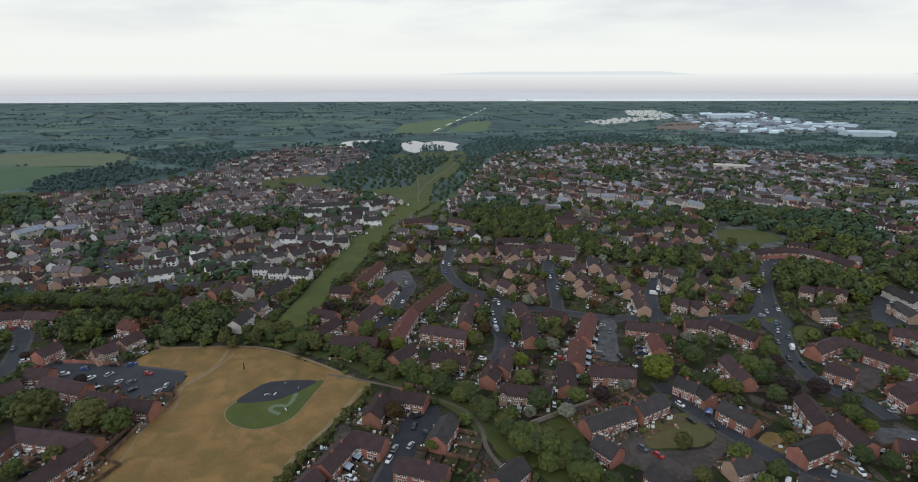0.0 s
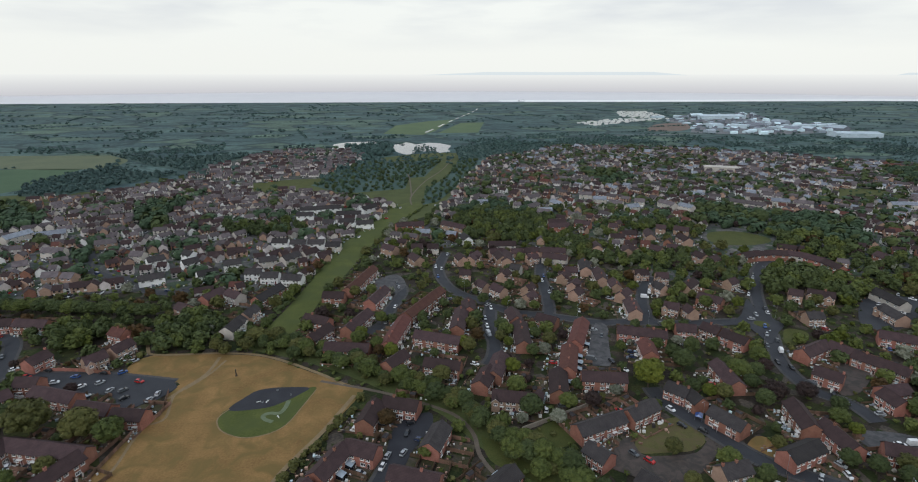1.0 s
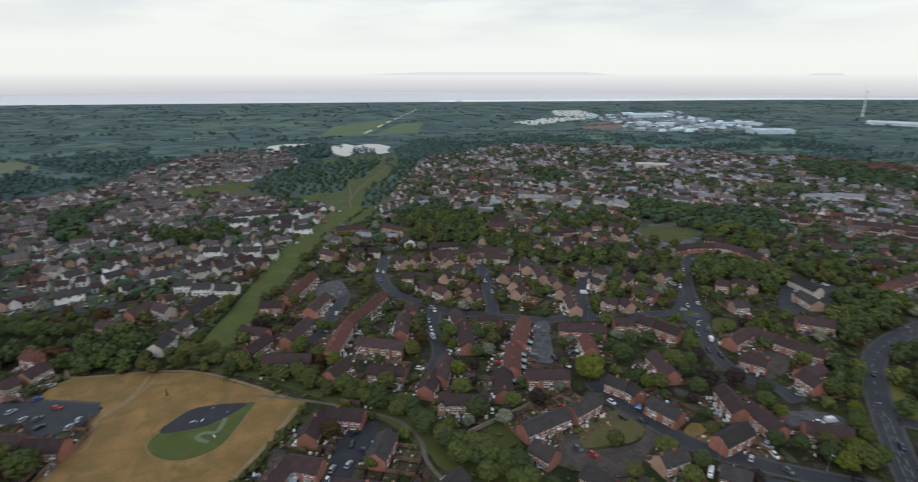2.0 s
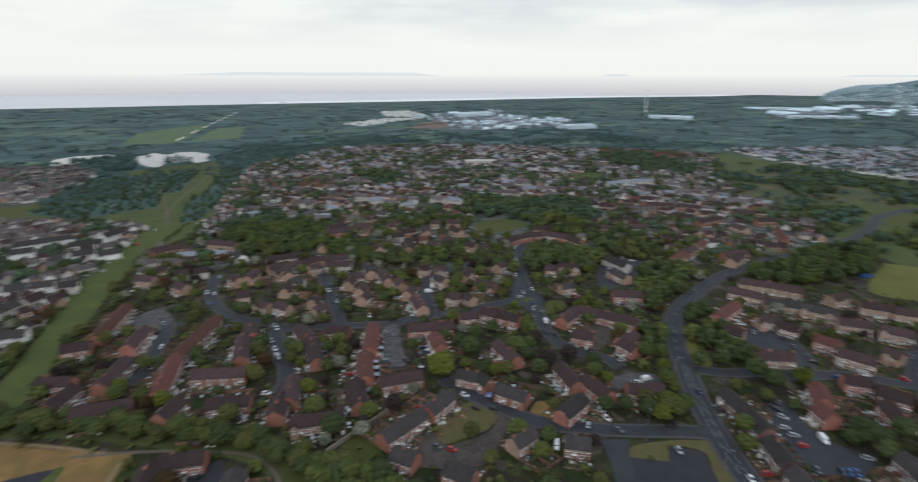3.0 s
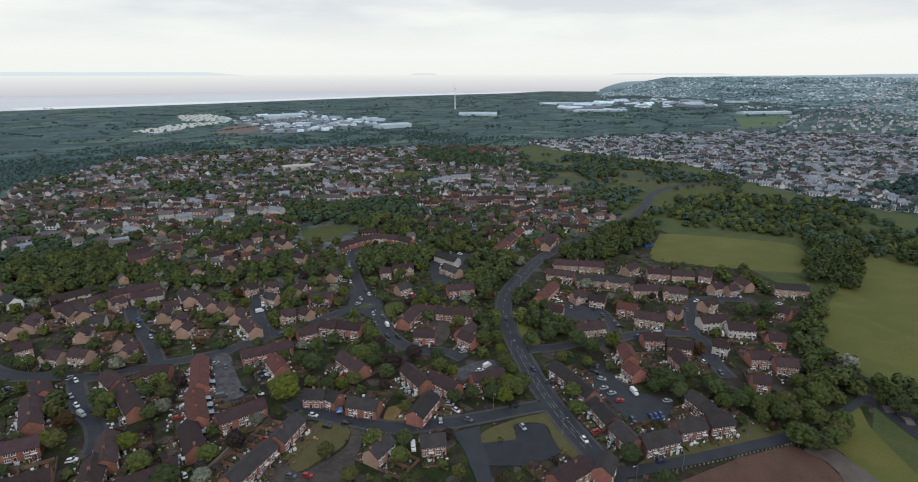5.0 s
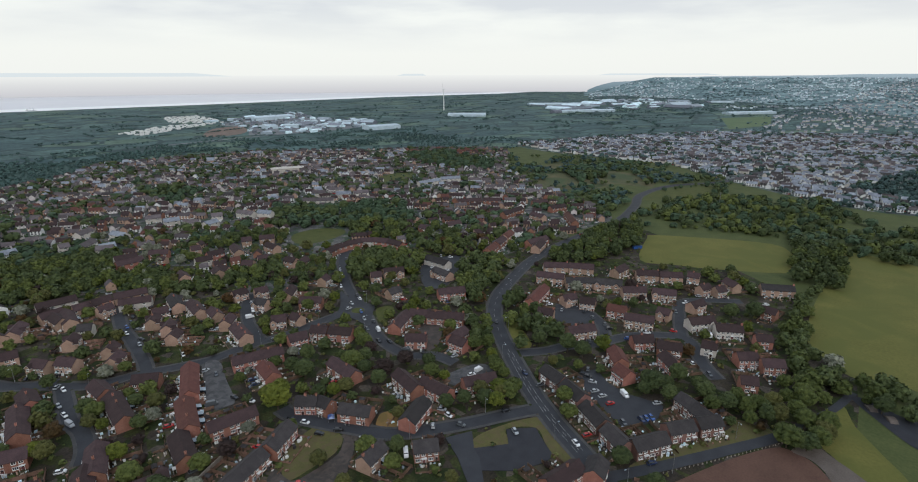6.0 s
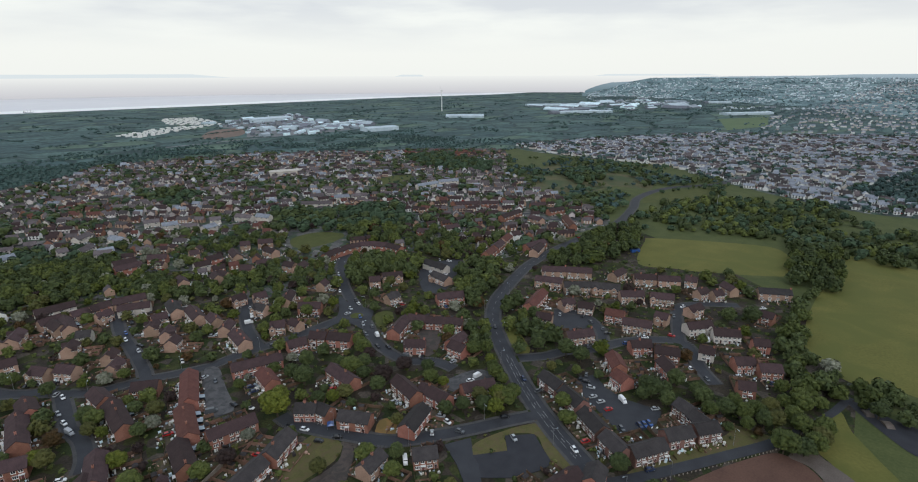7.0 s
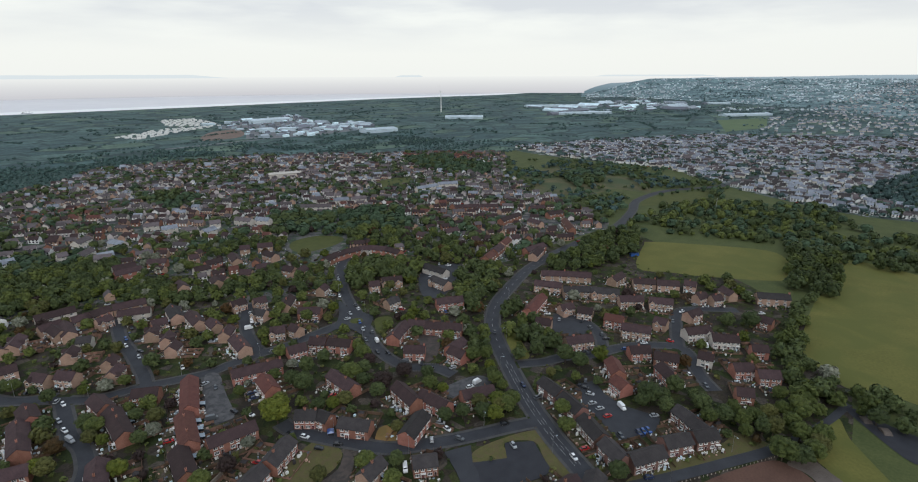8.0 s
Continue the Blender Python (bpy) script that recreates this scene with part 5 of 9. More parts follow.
def terrace(x, y, angle, length, units, roof, wall, depth=7.6):
    """A row of dwellings under one roof, or a single house."""
    depth = 6.7 if units == 1 else depth
    if wall == "o" and units == 2:
        length, depth = 0.85 * length, 6.8
    wk, wt = WALLS[wall]
    rk, rt = ROOFS[roof]
    kind = "terraced row" if units > 2 else "semi-detached pair" if units == 2 else "detached house"
    root = tagged(new("house"), f"{wt} {kind} with a {rt} roof", "house", group="houses of the estate")
    root.matrix_basis = pose(x, y, 0, 0, 0, angle)
    part("wall", shell(length, depth, wk), root)
    part("roof", roofing(length, depth, rk), root)
    for side in (-1, 1):
        part("soffit", gutter(length, depth, side), root)
    far = math.hypot(x, y) > 380
    pitch = length / units
    for u in range(units):
        cx = -length / 2 + (u + 0.5) * pitch
        for side in (-1, 1):
            f = facing(side, depth)
            sx = cx * (1 if side < 0 else -1)
            part("window", W_UP, root, m=f @ Matrix.Translation((sx - 1.15, 0, 3.75)))
            if not far:
                part("window", W_UP, root, m=f @ Matrix.Translation((sx + 1.15, 0, 3.75)))
            part("window", W_LOW, root, m=f @ Matrix.Translation((sx - 0.9, 0, 1.45)))
            if not far and side < 0:
                part("door", DOOR, root, m=f @ Matrix.Translation((sx + 1.3, 0, 0)))
        if wall in "oc" and rng.random() < 0.34 and not far:
            side = 1 if u % 2 else -1
            if (wall, roof) not in wing_kinds:
                wing_kinds[wall, roof] = wing_mesh(wk, rk)
            wing = part("gable_wing", wing_kinds[wall, roof], root, m=facing(side, depth) @ Matrix.Translation((cx * -side - 0.9, 0, 0)))
            part("window", W_UP, wing, m=Matrix.Translation((0, -1.3, 3.6)))
        if rng.random() < 0.42 and not far:
            part("porch", PORCH, root, m=facing(-1, depth) @ Matrix.Translation((cx + 1.3, 0, 0)))
        if rng.random() < 0.13 and not far:
            part("conservatory", SHACK, root, m=facing(1, depth) @ Matrix.Translation((-cx - 0.6, 0, 0)))
        if rng.random() < 0.18:
            part("chimney", CHIMNEY, root, m=Matrix.Translation((cx + pitch * 0.4, 0, RIDGE)))
    HOUSES.append((x, y, angle, length, units, depth))
    return root


def in_house(x, y, margin=0.5):
    for hx, hy, a, length, _, depth in HOUSES:
        dx, dy = x - hx, y - hy
        if abs(dx) + abs(dy) > 40:
            continue
        c, s = math.cos(radians(a)), math.sin(radians(a))
        if abs(dx * c + dy * s) < length / 2 + margin and abs(dy * c - dx * s) < depth / 2 + margin:
            return True
    return False


def terrace_plain(x, y, angle, length, units, roof, wall, depth=7.6):
    """A row farther from the camera: walls, roof and one window a dwelling on each side."""
    wk, wt = WALLS[wall]
    rk, rt = ROOFS[roof]
    root = tagged(new("house"), f"{wt} row of houses with a {rt} roof", "house", group="houses of the town")
    root.matrix_basis = pose(x, y, 0, 0, 0, angle)
    part("wall", shell(length, depth, wk), root)
    part("roof", roofing(length, depth, rk), root)
    for u in range(units):
        cx = -length / 2 + (u + 0.5) * length / units
        for side in (-1, 1):
            part("window", W_LOW, root, m=facing(side, depth) @ Matrix.Translation((cx, 0, 3.7)))
    HOUSES.append((x, y, angle, length, units, depth))
    return root


# houses of the west side
terrace(-145.5, 164.8, -10, 33.6, 6, "b", "k")
terrace(-135.2, 149.8, -110, 23.5, 4, "b", "k")
terrace(-162.9, 160.0, -95, 13.6, 2, "b", "k")
terrace(-184.1, 208.8, -0, 10.2, 2, "b", "k")
terrace(-165.9, 199.1, -15, 22.2, 4, "b", "k")
terrace(-143.3, 189.3, -12, 15.9, 3, "b", "k")
terrace(-127.0, 184.8, -7, 13.7, 2, "b", "k")
terrace(-187.5, 196.7, 57, 7.4, 1, "b", "k")
terrace(-247.2, 266.0, 14, 21.6, 4, "b", "k")
terrace(-225.3, 267.1, -5, 18.6, 3, "b", "k")
terrace(-195.3, 228.8, 74, 10.2, 2, "b", "k")
terrace(-168.5, 229.0, 54, 11.4, 2, "b", "o")
terrace(-162.6, 240.2, 69, 12.7, 2, "b", "o")
terrace(-172.3, 255.9, -22, 9.4, 2, "r", "k")
terrace(-133.9, 345.4, -0, 11.5, 2, "d", "w")
terrace(-120.7, 338.4, -0, 11.7, 2, "d", "w")
terrace(-104.4, 333.9, -10, 13.6, 2, "d", "w")
terrace(-112.1, 307.8, 70, 23.5, 4, "d", "k")
terrace(-116.7, 263.9, 82, 15.6, 3, "d", "c")
terrace(-113.9, 280.1, 79, 14.1, 2, "d", "o")
terrace(-132.1, 306.1, -37, 12.7, 2, "b", "c")
terrace(-71.2, 303.6, -4, 13.0, 2, "b", "k")
terrace(-73.3, 270.1, -23, 15.5, 3, "b", "k")
terrace(-68.6, 253.9, 64, 16.0, 3, "b", "k")
terrace(-51.2, 268.1, 70, 24.1, 4, "b", "k")
terrace(-51.2, 238.4, -6, 22.1, 4, "b", "k")
terrace(-59.3, 331.1, 76, 41.8, 7, "r", "k")
terrace(-45.0, 303.0, 73, 22.6, 4, "b", "k")
terrace(-29.0, 255.3, 79, 33.2, 6, "r", "k")
terrace(-16.1, 292.8, 64, 42.1, 7, "r", "k")
terrace(-7.0, 248.0, -19, 24.6, 4, "b", "k")
terrace(-26.4, 226.1, 57, 13.5, 2, "b", "k")
terrace(-4.1, 221.8, -13, 17.2, 3, "b", "k")
terrace(-20.5, 190.7, -15, 15.1, 3, "b", "k")
terrace(-32.1, 183.9, -103, 14.3, 3, "b", "k")
terrace(-32.2, 163.2, -20, 12.7, 2, "b", "k")
terrace(-42.3, 155.9, -113, 16.8, 3, "b", "k")
terrace(-49.0, 142.1, -117, 8.8, 2, "b", "k")
terrace(-12.3, 148.9, -16, 17.8, 3, "b", "k")
terrace(-5.9, 169.1, -109, 14.2, 2, "d", "k")
terrace(-41.1, 137.0, -111, 7.9, 1, "d", "k")
terrace(27.5, 194.7, -10, 20.9, 4, "b", "o")
terrace(14.7, 210.3, -111, 15.0, 3, "b", "k")
terrace(56.9, 176.6, 24, 21.6, 4, "d", "k")
terrace(75.7, 185.1, 31, 15.6, 3, "d", "k")
terrace(52.2, 159.7, -51, 9.3, 2, "d", "k")
terrace(16.7, 146.5, 47, 13.1, 2, "d", "k")
terrace(66.7, 143.8, -53, 11.1, 2, "d", "k")
terrace(-9.6, 131.5, -14, 14.7, 3, "b", "k")
terrace(67.5, 209.6, -6, 19.6, 3, "b", "k")

# houses of the middle
terrace(34.3, 386.9, 13, 14.0, 2, "b", "o")
terrace(48.6, 386.8, 5, 8.7, 2, "b", "o")
terrace(58.1, 388.1, 25, 9.3, 2, "b", "o")
terrace(40.5, 375.0, -93, 20.0, 4, "b", "o")
terrace(44.7, 351.5, -29, 7.5, 1, "d", "c")
terrace(59.2, 374.1, 18, 10.2, 2, "b", "o")
terrace(76.0, 373.6, -22, 18.1, 3, "b", "c")
terrace(93.5, 355.2, 82, 19.2, 3, "d", "o")
terrace(81.8, 345.7, -4, 9.9, 2, "b", "o")
terrace(75.1, 336.3, -120, 11.9, 2, "b", "o")
terrace(78.6, 321.0, -120, 11.3, 2, "b", "o")
terrace(77.0, 307.1, -131, 9.5, 2, "b", "o")
terrace(99.3, 336.4, -95, 20.0, 4, "b", "o")
terrace(104.4, 320.3, -93, 13.1, 2, "b", "o")
terrace(105.5, 304.7, -131, 12.2, 2, "b", "o")
terrace(16.4, 375.9, -114, 15.0, 3, "b", "o")
terrace(35.7, 339.8, -119, 10.8, 2, "b", "o")
terrace(128.1, 340.2, -1, 10.9, 2, "b", "o")
terrace(139.7, 333.8, -8, 9.6, 2, "b", "o")
terrace(151.9, 319.4, -133, 14.6, 3, "b", "o")
terrace(131.7, 315.3, -66, 10.0, 2, "d", "o")
terrace(127.4, 284.9, -32, 9.8, 2, "b", "o")
terrace(135.9, 279.6, -80, 7.5, 1, "b", "o")
terrace(104.6, 285.0, -96, 17.9, 3, "b", "o")
terrace(123.6, 256.7, -13, 9.9, 2, "b", "k")
terrace(136.9, 255.8, -54, 9.7, 2, "b", "k")
terrace(144.3, 245.7, -55, 13.4, 2, "b", "k")
terrace(180.8, 323.0, 30, 9.1, 2, "b", "o")
terrace(154.8, 295.6, -46, 14.1, 2, "b", "k")
terrace(176.8, 233.8, -151, 19.8, 3, "b", "k")
terrace(190.2, 233.2, -59, 10.3, 2, "b", "k")
terrace(199.1, 219.0, -54, 22.2, 4, "b", "k")
terrace(168.4, 210.0, -46, 11.5, 2, "b", "k")
terrace(187.8, 197.5, -170, 12.4, 2, "b", "k")
terrace(225.2, 301.3, -31, 14.5, 3, "b", "o")
terrace(210.9, 303.4, -28, 7.5, 1, "b", "o")
terrace(228.1, 244.1, -30, 18.0, 3, "b", "k")
terrace(201.1, 271.0, 1, 10.9, 2, "d", "o")
terrace(248.0, 273.8, -92, 16.1, 3, "d", "o")
terrace(19.8, 320.3, -57, 11.2, 2, "b", "o")
terrace(29.5, 313.2, -53, 12.1, 2, "b", "o")
terrace(48.4, 314.7, -125, 9.4, 2, "b", "o")
terrace(47.2, 300.8, -127, 10.9, 2, "b", "o")
terrace(9.3, 341.4, -3, 7.5, 1, "b", "o")
terrace(52.3, 268.9, -33, 11.6, 2, "b", "k")
terrace(34.8, 274.2, -83, 13.6, 2, "b", "k")
terrace(66.2, 253.2, -110, 28.4, 5, "r", "k")
terrace(55.4, 226.3, -104, 24.2, 4, "r", "k")
terrace(46.6, 205.5, -99, 18.9, 3, "b", "k")
terrace(36.3, 252.1, -92, 25.5, 4, "b", "k")
terrace(4.3, 269.9, -97, 26.1, 5, "b", "k")
terrace(10.0, 287.4, -89, 13.8, 2, "b", "k")
terrace(21.1, 220.4, -106, 19.4, 3, "b", "k")
terrace(98.9, 252.3, -16, 24.5, 4, "b", "k")
terrace(96.1, 235.0, -98, 14.5, 3, "r", "k")
terrace(123.2, 211.3, -90, 19.8, 3, "b", "k")
terrace(96.4, 199.2, -46, 9.3, 2, "d", "k")
terrace(101.2, 192.6, -77, 7.5, 1, "d", "k")
terrace(107.7, 178.5, -57, 14.1, 2, "d", "k")
terrace(137.9, 180.3, -99, 18.2, 3, "b", "k")
terrace(143.8, 167.3, -85, 16.5, 3, "b", "k")
terrace(182.6, 190.8, -85, 10.2, 2, "b", "k")
terrace(124.9, 159.8, -157, 16.7, 3, "d", "k")
terrace(95.8, 150.8, -164, 13.2, 2, "d", "o")
terrace(113.2, 140.1, -35, 9.5, 2, "d", "k")
terrace(162.2, 157.6, -26, 15.7, 3, "b", "k")

# houses of the east side
terrace(317.5, 224.2, -50, 17.8, 3, "b", "o")
terrace(328.6, 209.2, -58, 17.9, 3, "b", "o")
terrace(297.2, 214.2, -63, 19.1, 3, "b", "o")
terrace(303.1, 194.6, -46, 18.6, 3, "d", "o")
terrace(314.1, 178.8, -59, 18.7, 3, "d", "o")
terrace(343.9, 186.6, -179, 15.0, 3, "b", "o")
terrace(314.1, 159.6, -46, 15.5, 3, "b", "o")
terrace(324.4, 143.5, -61, 14.5, 3, "b", "o")
terrace(349.6, 167.9, -54, 15.4, 3, "b", "o")
terrace(358.0, 154.3, -54, 15.1, 3, "b", "o")
terrace(263.8, 200.5, -162, 27.7, 5, "r", "k")
terrace(273.3, 182.9, -21, 11.2, 2, "b", "o")
terrace(276.6, 171.0, -65, 10.9, 2, "b", "o")
terrace(245.5, 180.2, -67, 11.1, 2, "b", "o")
terrace(240.7, 152.9, -30, 15.9, 3, "b", "o")
terrace(279.3, 152.2, -72, 11.2, 2, "r", "k")
terrace(253.5, 122.7, -42, 11.3, 2, "b", "k")
terrace(295.3, 129.9, -85, 7.8, 1, "b", "o")
terrace(256.0, 108.7, -64, 12.2, 2, "b", "k")
terrace(371.5, 117.9, -124, 14.0, 2, "b", "o")
terrace(368.2, 142.3, -75, 9.3, 2, "b", "o")
terrace(350.9, 128.4, -17, 10.5, 2, "b", "o")
terrace(354.9, 120.0, -26, 8.9, 2, "b", "o")
terrace(320.5, 121.1, -14, 13.5, 2, "b", "o")
terrace(340.9, 85.1, -93, 7.9, 1, "b", "k")
terrace(300.0, 76.7, -55, 8.3, 1, "b", "k")
terrace(190.3, 135.0, -105, 13.7, 2, "d", "m")
terrace(185.5, 120.5, -109, 14.0, 2, "d", "m")
terrace(176.7, 104.5, -117, 14.7, 3, "d", "m")
terrace(169.8, 90.5, -113, 12.5, 2, "d", "m")
terrace(176.3, 80.6, -26, 15.6, 3, "d", "m")
terrace(193.3, 76.0, -31, 12.1, 2, "d", "m")
terrace(204.9, 69.3, -33, 10.6, 2, "d", "m")
terrace(213.1, 80.0, -111, 10.4, 2, "d", "m")
terrace(209.3, 72.6, -112, 9.0, 2, "d", "m")
terrace(228.0, 122.8, -135, 14.0, 2, "r", "k")
terrace(216.2, 113.0, -112, 8.6, 2, "r", "k")
terrace(241.9, 101.3, -126, 13.7, 2, "b", "k")
terrace(271.3, 94.0, -75, 7.5, 1, "b", "c")
terrace(273.1, 76.6, -46, 10.1, 2, "b", "k")
terrace(274.8, 65.1, -52, 10.5, 2, "b", "k")
terrace(249.7, 67.9, -59, 7.5, 1, "b", "k")
terrace(298.4, 109.7, -34, 15.8, 3, "b", "c")
terrace(299.4, 94.5, -54, 14.3, 3, "b", "c")
terrace(148.8, 87.1, -161, 9.9, 2, "d", "k")
terrace(137.2, 93.6, -8, 16.7, 3, "b", "k")

# rows farther off
terrace_plain(95.1, 459.7, 4, 18.7, 3, "b", "k")
terrace_plain(118.7, 467.7, -34, 14.3, 3, "b", "k")
terrace_plain(136.9, 425.2, -2, 11.7, 2, "b", "c")
terrace_plain(166.3, 432.7, -102, 19.9, 3, "b", "o")
terrace_plain(183.5, 452.3, -21, 8.1, 1, "b", "o")
terrace_plain(199.1, 446.0, -29, 12.2, 2, "b", "o")
terrace_plain(190.7, 419.6, -85, 14.8, 3, "b", "o")
terrace_plain(140.0, 392.9, -74, 10.2, 2, "b", "o")
terrace_plain(157.8, 392.5, -46, 8.5, 1, "b", "o")
terrace_plain(113.4, 400.0, -95, 12.0, 2, "b", "o")
terrace_plain(110.7, 549.5, -69, 18.5, 3, "g", "c")
terrace_plain(89.3, 579.5, 43, 18.3, 3, "p", "c")
terrace_plain(82.9, 536.1, 46, 17.4, 3, "p", "c")
terrace_plain(93.8, 517.9, -4, 11.7, 2, "g", "c")
terrace_plain(67.9, 542.3, 3, 7.5, 1, "p", "c")
terrace_plain(32.8, 553.9, 8, 10.6, 2, "g", "w")
terrace_plain(151.1, 592.4, -17, 13.9, 2, "p", "c")
terrace_plain(160.4, 568.7, -8, 14.0, 2, "g", "c")
terrace_plain(172.4, 548.6, -38, 14.6, 3, "p", "c")
terrace_plain(184.0, 532.3, 18, 14.0, 2, "g", "c")
terrace_plain(199.9, 556.7, -20, 10.4, 2, "p", "c")
terrace_plain(225.3, 545.7, -66, 20.5, 4, "p", "c")
terrace_plain(239.8, 532.4, -63, 16.5, 3, "g", "c")
terrace_plain(243.7, 379.8, -9, 13.5, 2, "b", "k")
terrace_plain(256.1, 376.5, -38, 11.9, 2, "b", "c")
terrace_plain(264.0, 367.2, -61, 13.0, 2, "b", "k")
terrace_plain(268.3, 353.4, -82, 16.3, 3, "b", "k")
terrace_plain(315.5, 287.1, 21, 16.6, 3, "r", "k")
terrace_plain(334.7, 294.7, 21, 18.0, 3, "b", "k")
terrace_plain(354.6, 302.7, 21, 17.6, 3, "r", "o")
terrace_plain(371.2, 305.2, -20, 8.7, 2, "b", "w")
terrace_plain(218.5, 375.8, 22, 12.8, 2, "b", "k")
terrace_plain(230.7, 379.5, 4, 10.2, 2, "b", "k")
terrace_plain(143.1, 458.4, -7, 7.2, 1, "b", "o")
terrace_plain(184.3, 375.6, -70, 9.8, 2, "b", "o")
terrace_plain(188.6, 367.5, 31, 12.2, 2, "b", "o")
terrace_plain(134.7, 391.5, -100, 11.6, 2, "b", "o")
terrace_plain(90.8, 512.2, -24, 12.5, 2, "p", "c")
terrace_plain(479.0, 360.3, -28, 18.0, 3, "b", "k")
terrace_plain(472.4, 331.9, -15, 20.3, 4, "b", "k")
terrace_plain(428.4, 324.4, -100, 17.2, 3, "b", "o")
terrace_plain(442.5, 294.3, -134, 35.5, 6, "r", "k")
terrace_plain(350.3, 264.8, 21, 20.8, 4, "b", "o")
terrace_plain(346.2, 363.6, -7, 16.3, 3, "b", "c")
terrace_plain(263.0, 295.0, -87, 22.0, 4, "d", "c")
terrace_plain(428.3, 420.9, -34, 27.8, 5, "b", "k")
terrace_plain(448.2, 404.5, -46, 20.0, 4, "b", "k")
terrace_plain(424.2, 354.7, 6, 34.3, 6, "b", "k")
terrace_plain(318.0, 372.4, -84, 9.6, 2, "b", "k")
terrace_plain(471.9, 537.5, -3, 35.1, 6, "g", "c")
terrace_plain(508.4, 534.9, -28, 27.7, 5, "g", "c")
terrace_plain(331.6, 580.9, -34, 15.8, 3, "p", "c")
terrace_plain(349.6, 555.2, -24, 17.5, 3, "g", "c")
terrace_plain(368.2, 545.4, -24, 17.8, 3, "p", "c")
terrace_plain(309.9, 545.5, -41, 34.2, 6, "p", "c")
terrace_plain(358.9, 273.3, -5, 23.1, 4, "b", "k")
terrace_plain(-130.6, 527.5, 15, 40.0, 7, "d", "w")
terrace_plain(-98.8, 506.3, 6, 23.4, 4, "d", "w")
terrace_plain(-83.6, 530.1, 53, 19.6, 3, "d", "w")
terrace_plain(-139.7, 501.6, 8, 15.8, 3, "d", "w")
terrace_plain(-111.2, 473.7, -0, 10.1, 2, "d", "w")
terrace_plain(-95.5, 477.9, -0, 14.5, 3, "d", "w")
terrace_plain(-78.5, 471.5, 16, 15.3, 3, "d", "w")
terrace_plain(-137.2, 415.6, -0, 12.7, 2, "d", "w")
terrace_plain(-121.7, 412.3, -0, 12.6, 2, "d", "w")
terrace_plain(-107.5, 412.3, -0, 13.1, 2, "d", "w")
terrace_plain(-92.8, 405.8, -0, 11.5, 2, "d", "c")
terrace_plain(-118.5, 377.0, 57, 14.9, 3, "d", "c")
terrace_plain(-107.2, 388.3, 54, 12.8, 2, "b", "c")
terrace_plain(-43.4, 463.2, 19, 12.3, 2, "b", "k")
terrace_plain(-30.5, 465.3, -0, 12.0, 2, "b", "k")
terrace_plain(-47.5, 397.2, -38, 12.5, 2, "b", "o")
terrace_plain(-26.6, 399.5, -0, 8.6, 2, "b", "c")
terrace_plain(-14.3, 399.4, -0, 8.6, 2, "b", "c")
terrace_plain(-25.9, 373.4, -60, 12.6, 2, "b", "o")
terrace_plain(12.0, 424.0, -76, 14.2, 2, "d", "w")
terrace_plain(40.0, 405.6, -0, 21.2, 4, "b", "c")
terrace_plain(36.1, 376.1, -81, 14.0, 2, "b", "o")
terrace_plain(7.2, 373.3, -74, 11.4, 2, "b", "o")
terrace_plain(2.4, 461.3, -39, 25.4, 4, "b", "o")
terrace_plain(96.0, 473.4, -0, 15.9, 3, "b", "c")
terrace_plain(59.1, 388.8, 12, 14.4, 3, "b", "o")
terrace_plain(77.2, 388.8, -9, 18.7, 3, "b", "o")
terrace_plain(-361.8, 435.2, 73, 22.6, 4, "g", "c")
terrace_plain(-337.4, 440.5, 32, 21.1, 4, "g", "c")
terrace_plain(-302.1, 393.7, -0, 16.6, 3, "p", "c")
terrace_plain(-275.6, 414.2, 26, 14.9, 3, "p", "o")
terrace_plain(-304.3, 363.0, 35, 9.0, 2, "p", "c")
terrace_plain(-267.3, 340.9, 14, 9.7, 2, "p", "o")
terrace_plain(-253.9, 339.1, -8, 8.7, 2, "p", "o")
terrace_plain(-198.2, 335.7, 31, 15.4, 3, "d", "w")
terrace_plain(-187.1, 366.8, 46, 11.0, 2, "d", "w")
terrace_plain(-164.9, 343.7, 39, 13.2, 2, "d", "w")
terrace_plain(-196.2, 385.5, -27, 9.6, 2, "d", "w")
terrace_plain(-233.4, 384.1, -8, 10.5, 2, "p", "c")
terrace_plain(-214.4, 372.2, 44, 11.8, 2, "d", "w")
terrace_plain(-156.0, 364.1, 26, 11.7, 2, "d", "w")
terrace_plain(-133.1, 370.7, 26, 12.2, 2, "d", "c")
terrace_plain(-145.4, 305.7, 69, 15.3, 3, "b", "k")
terrace_plain(-154.2, 287.5, -31, 8.3, 1, "b", "o")
# rows behind the belts of trees and along the eastern street
terrace(384.2, 93.6, -56, 20.4, 4, "d", "o")
terrace(276.0, 136.0, -66, 16.4, 3, "b", "o")
terrace_plain(149.3, 434.3, 4, 12.4, 3, "b", "k")
terrace_plain(172.7, 395.4, -18, 10.9, 3, "b", "o")

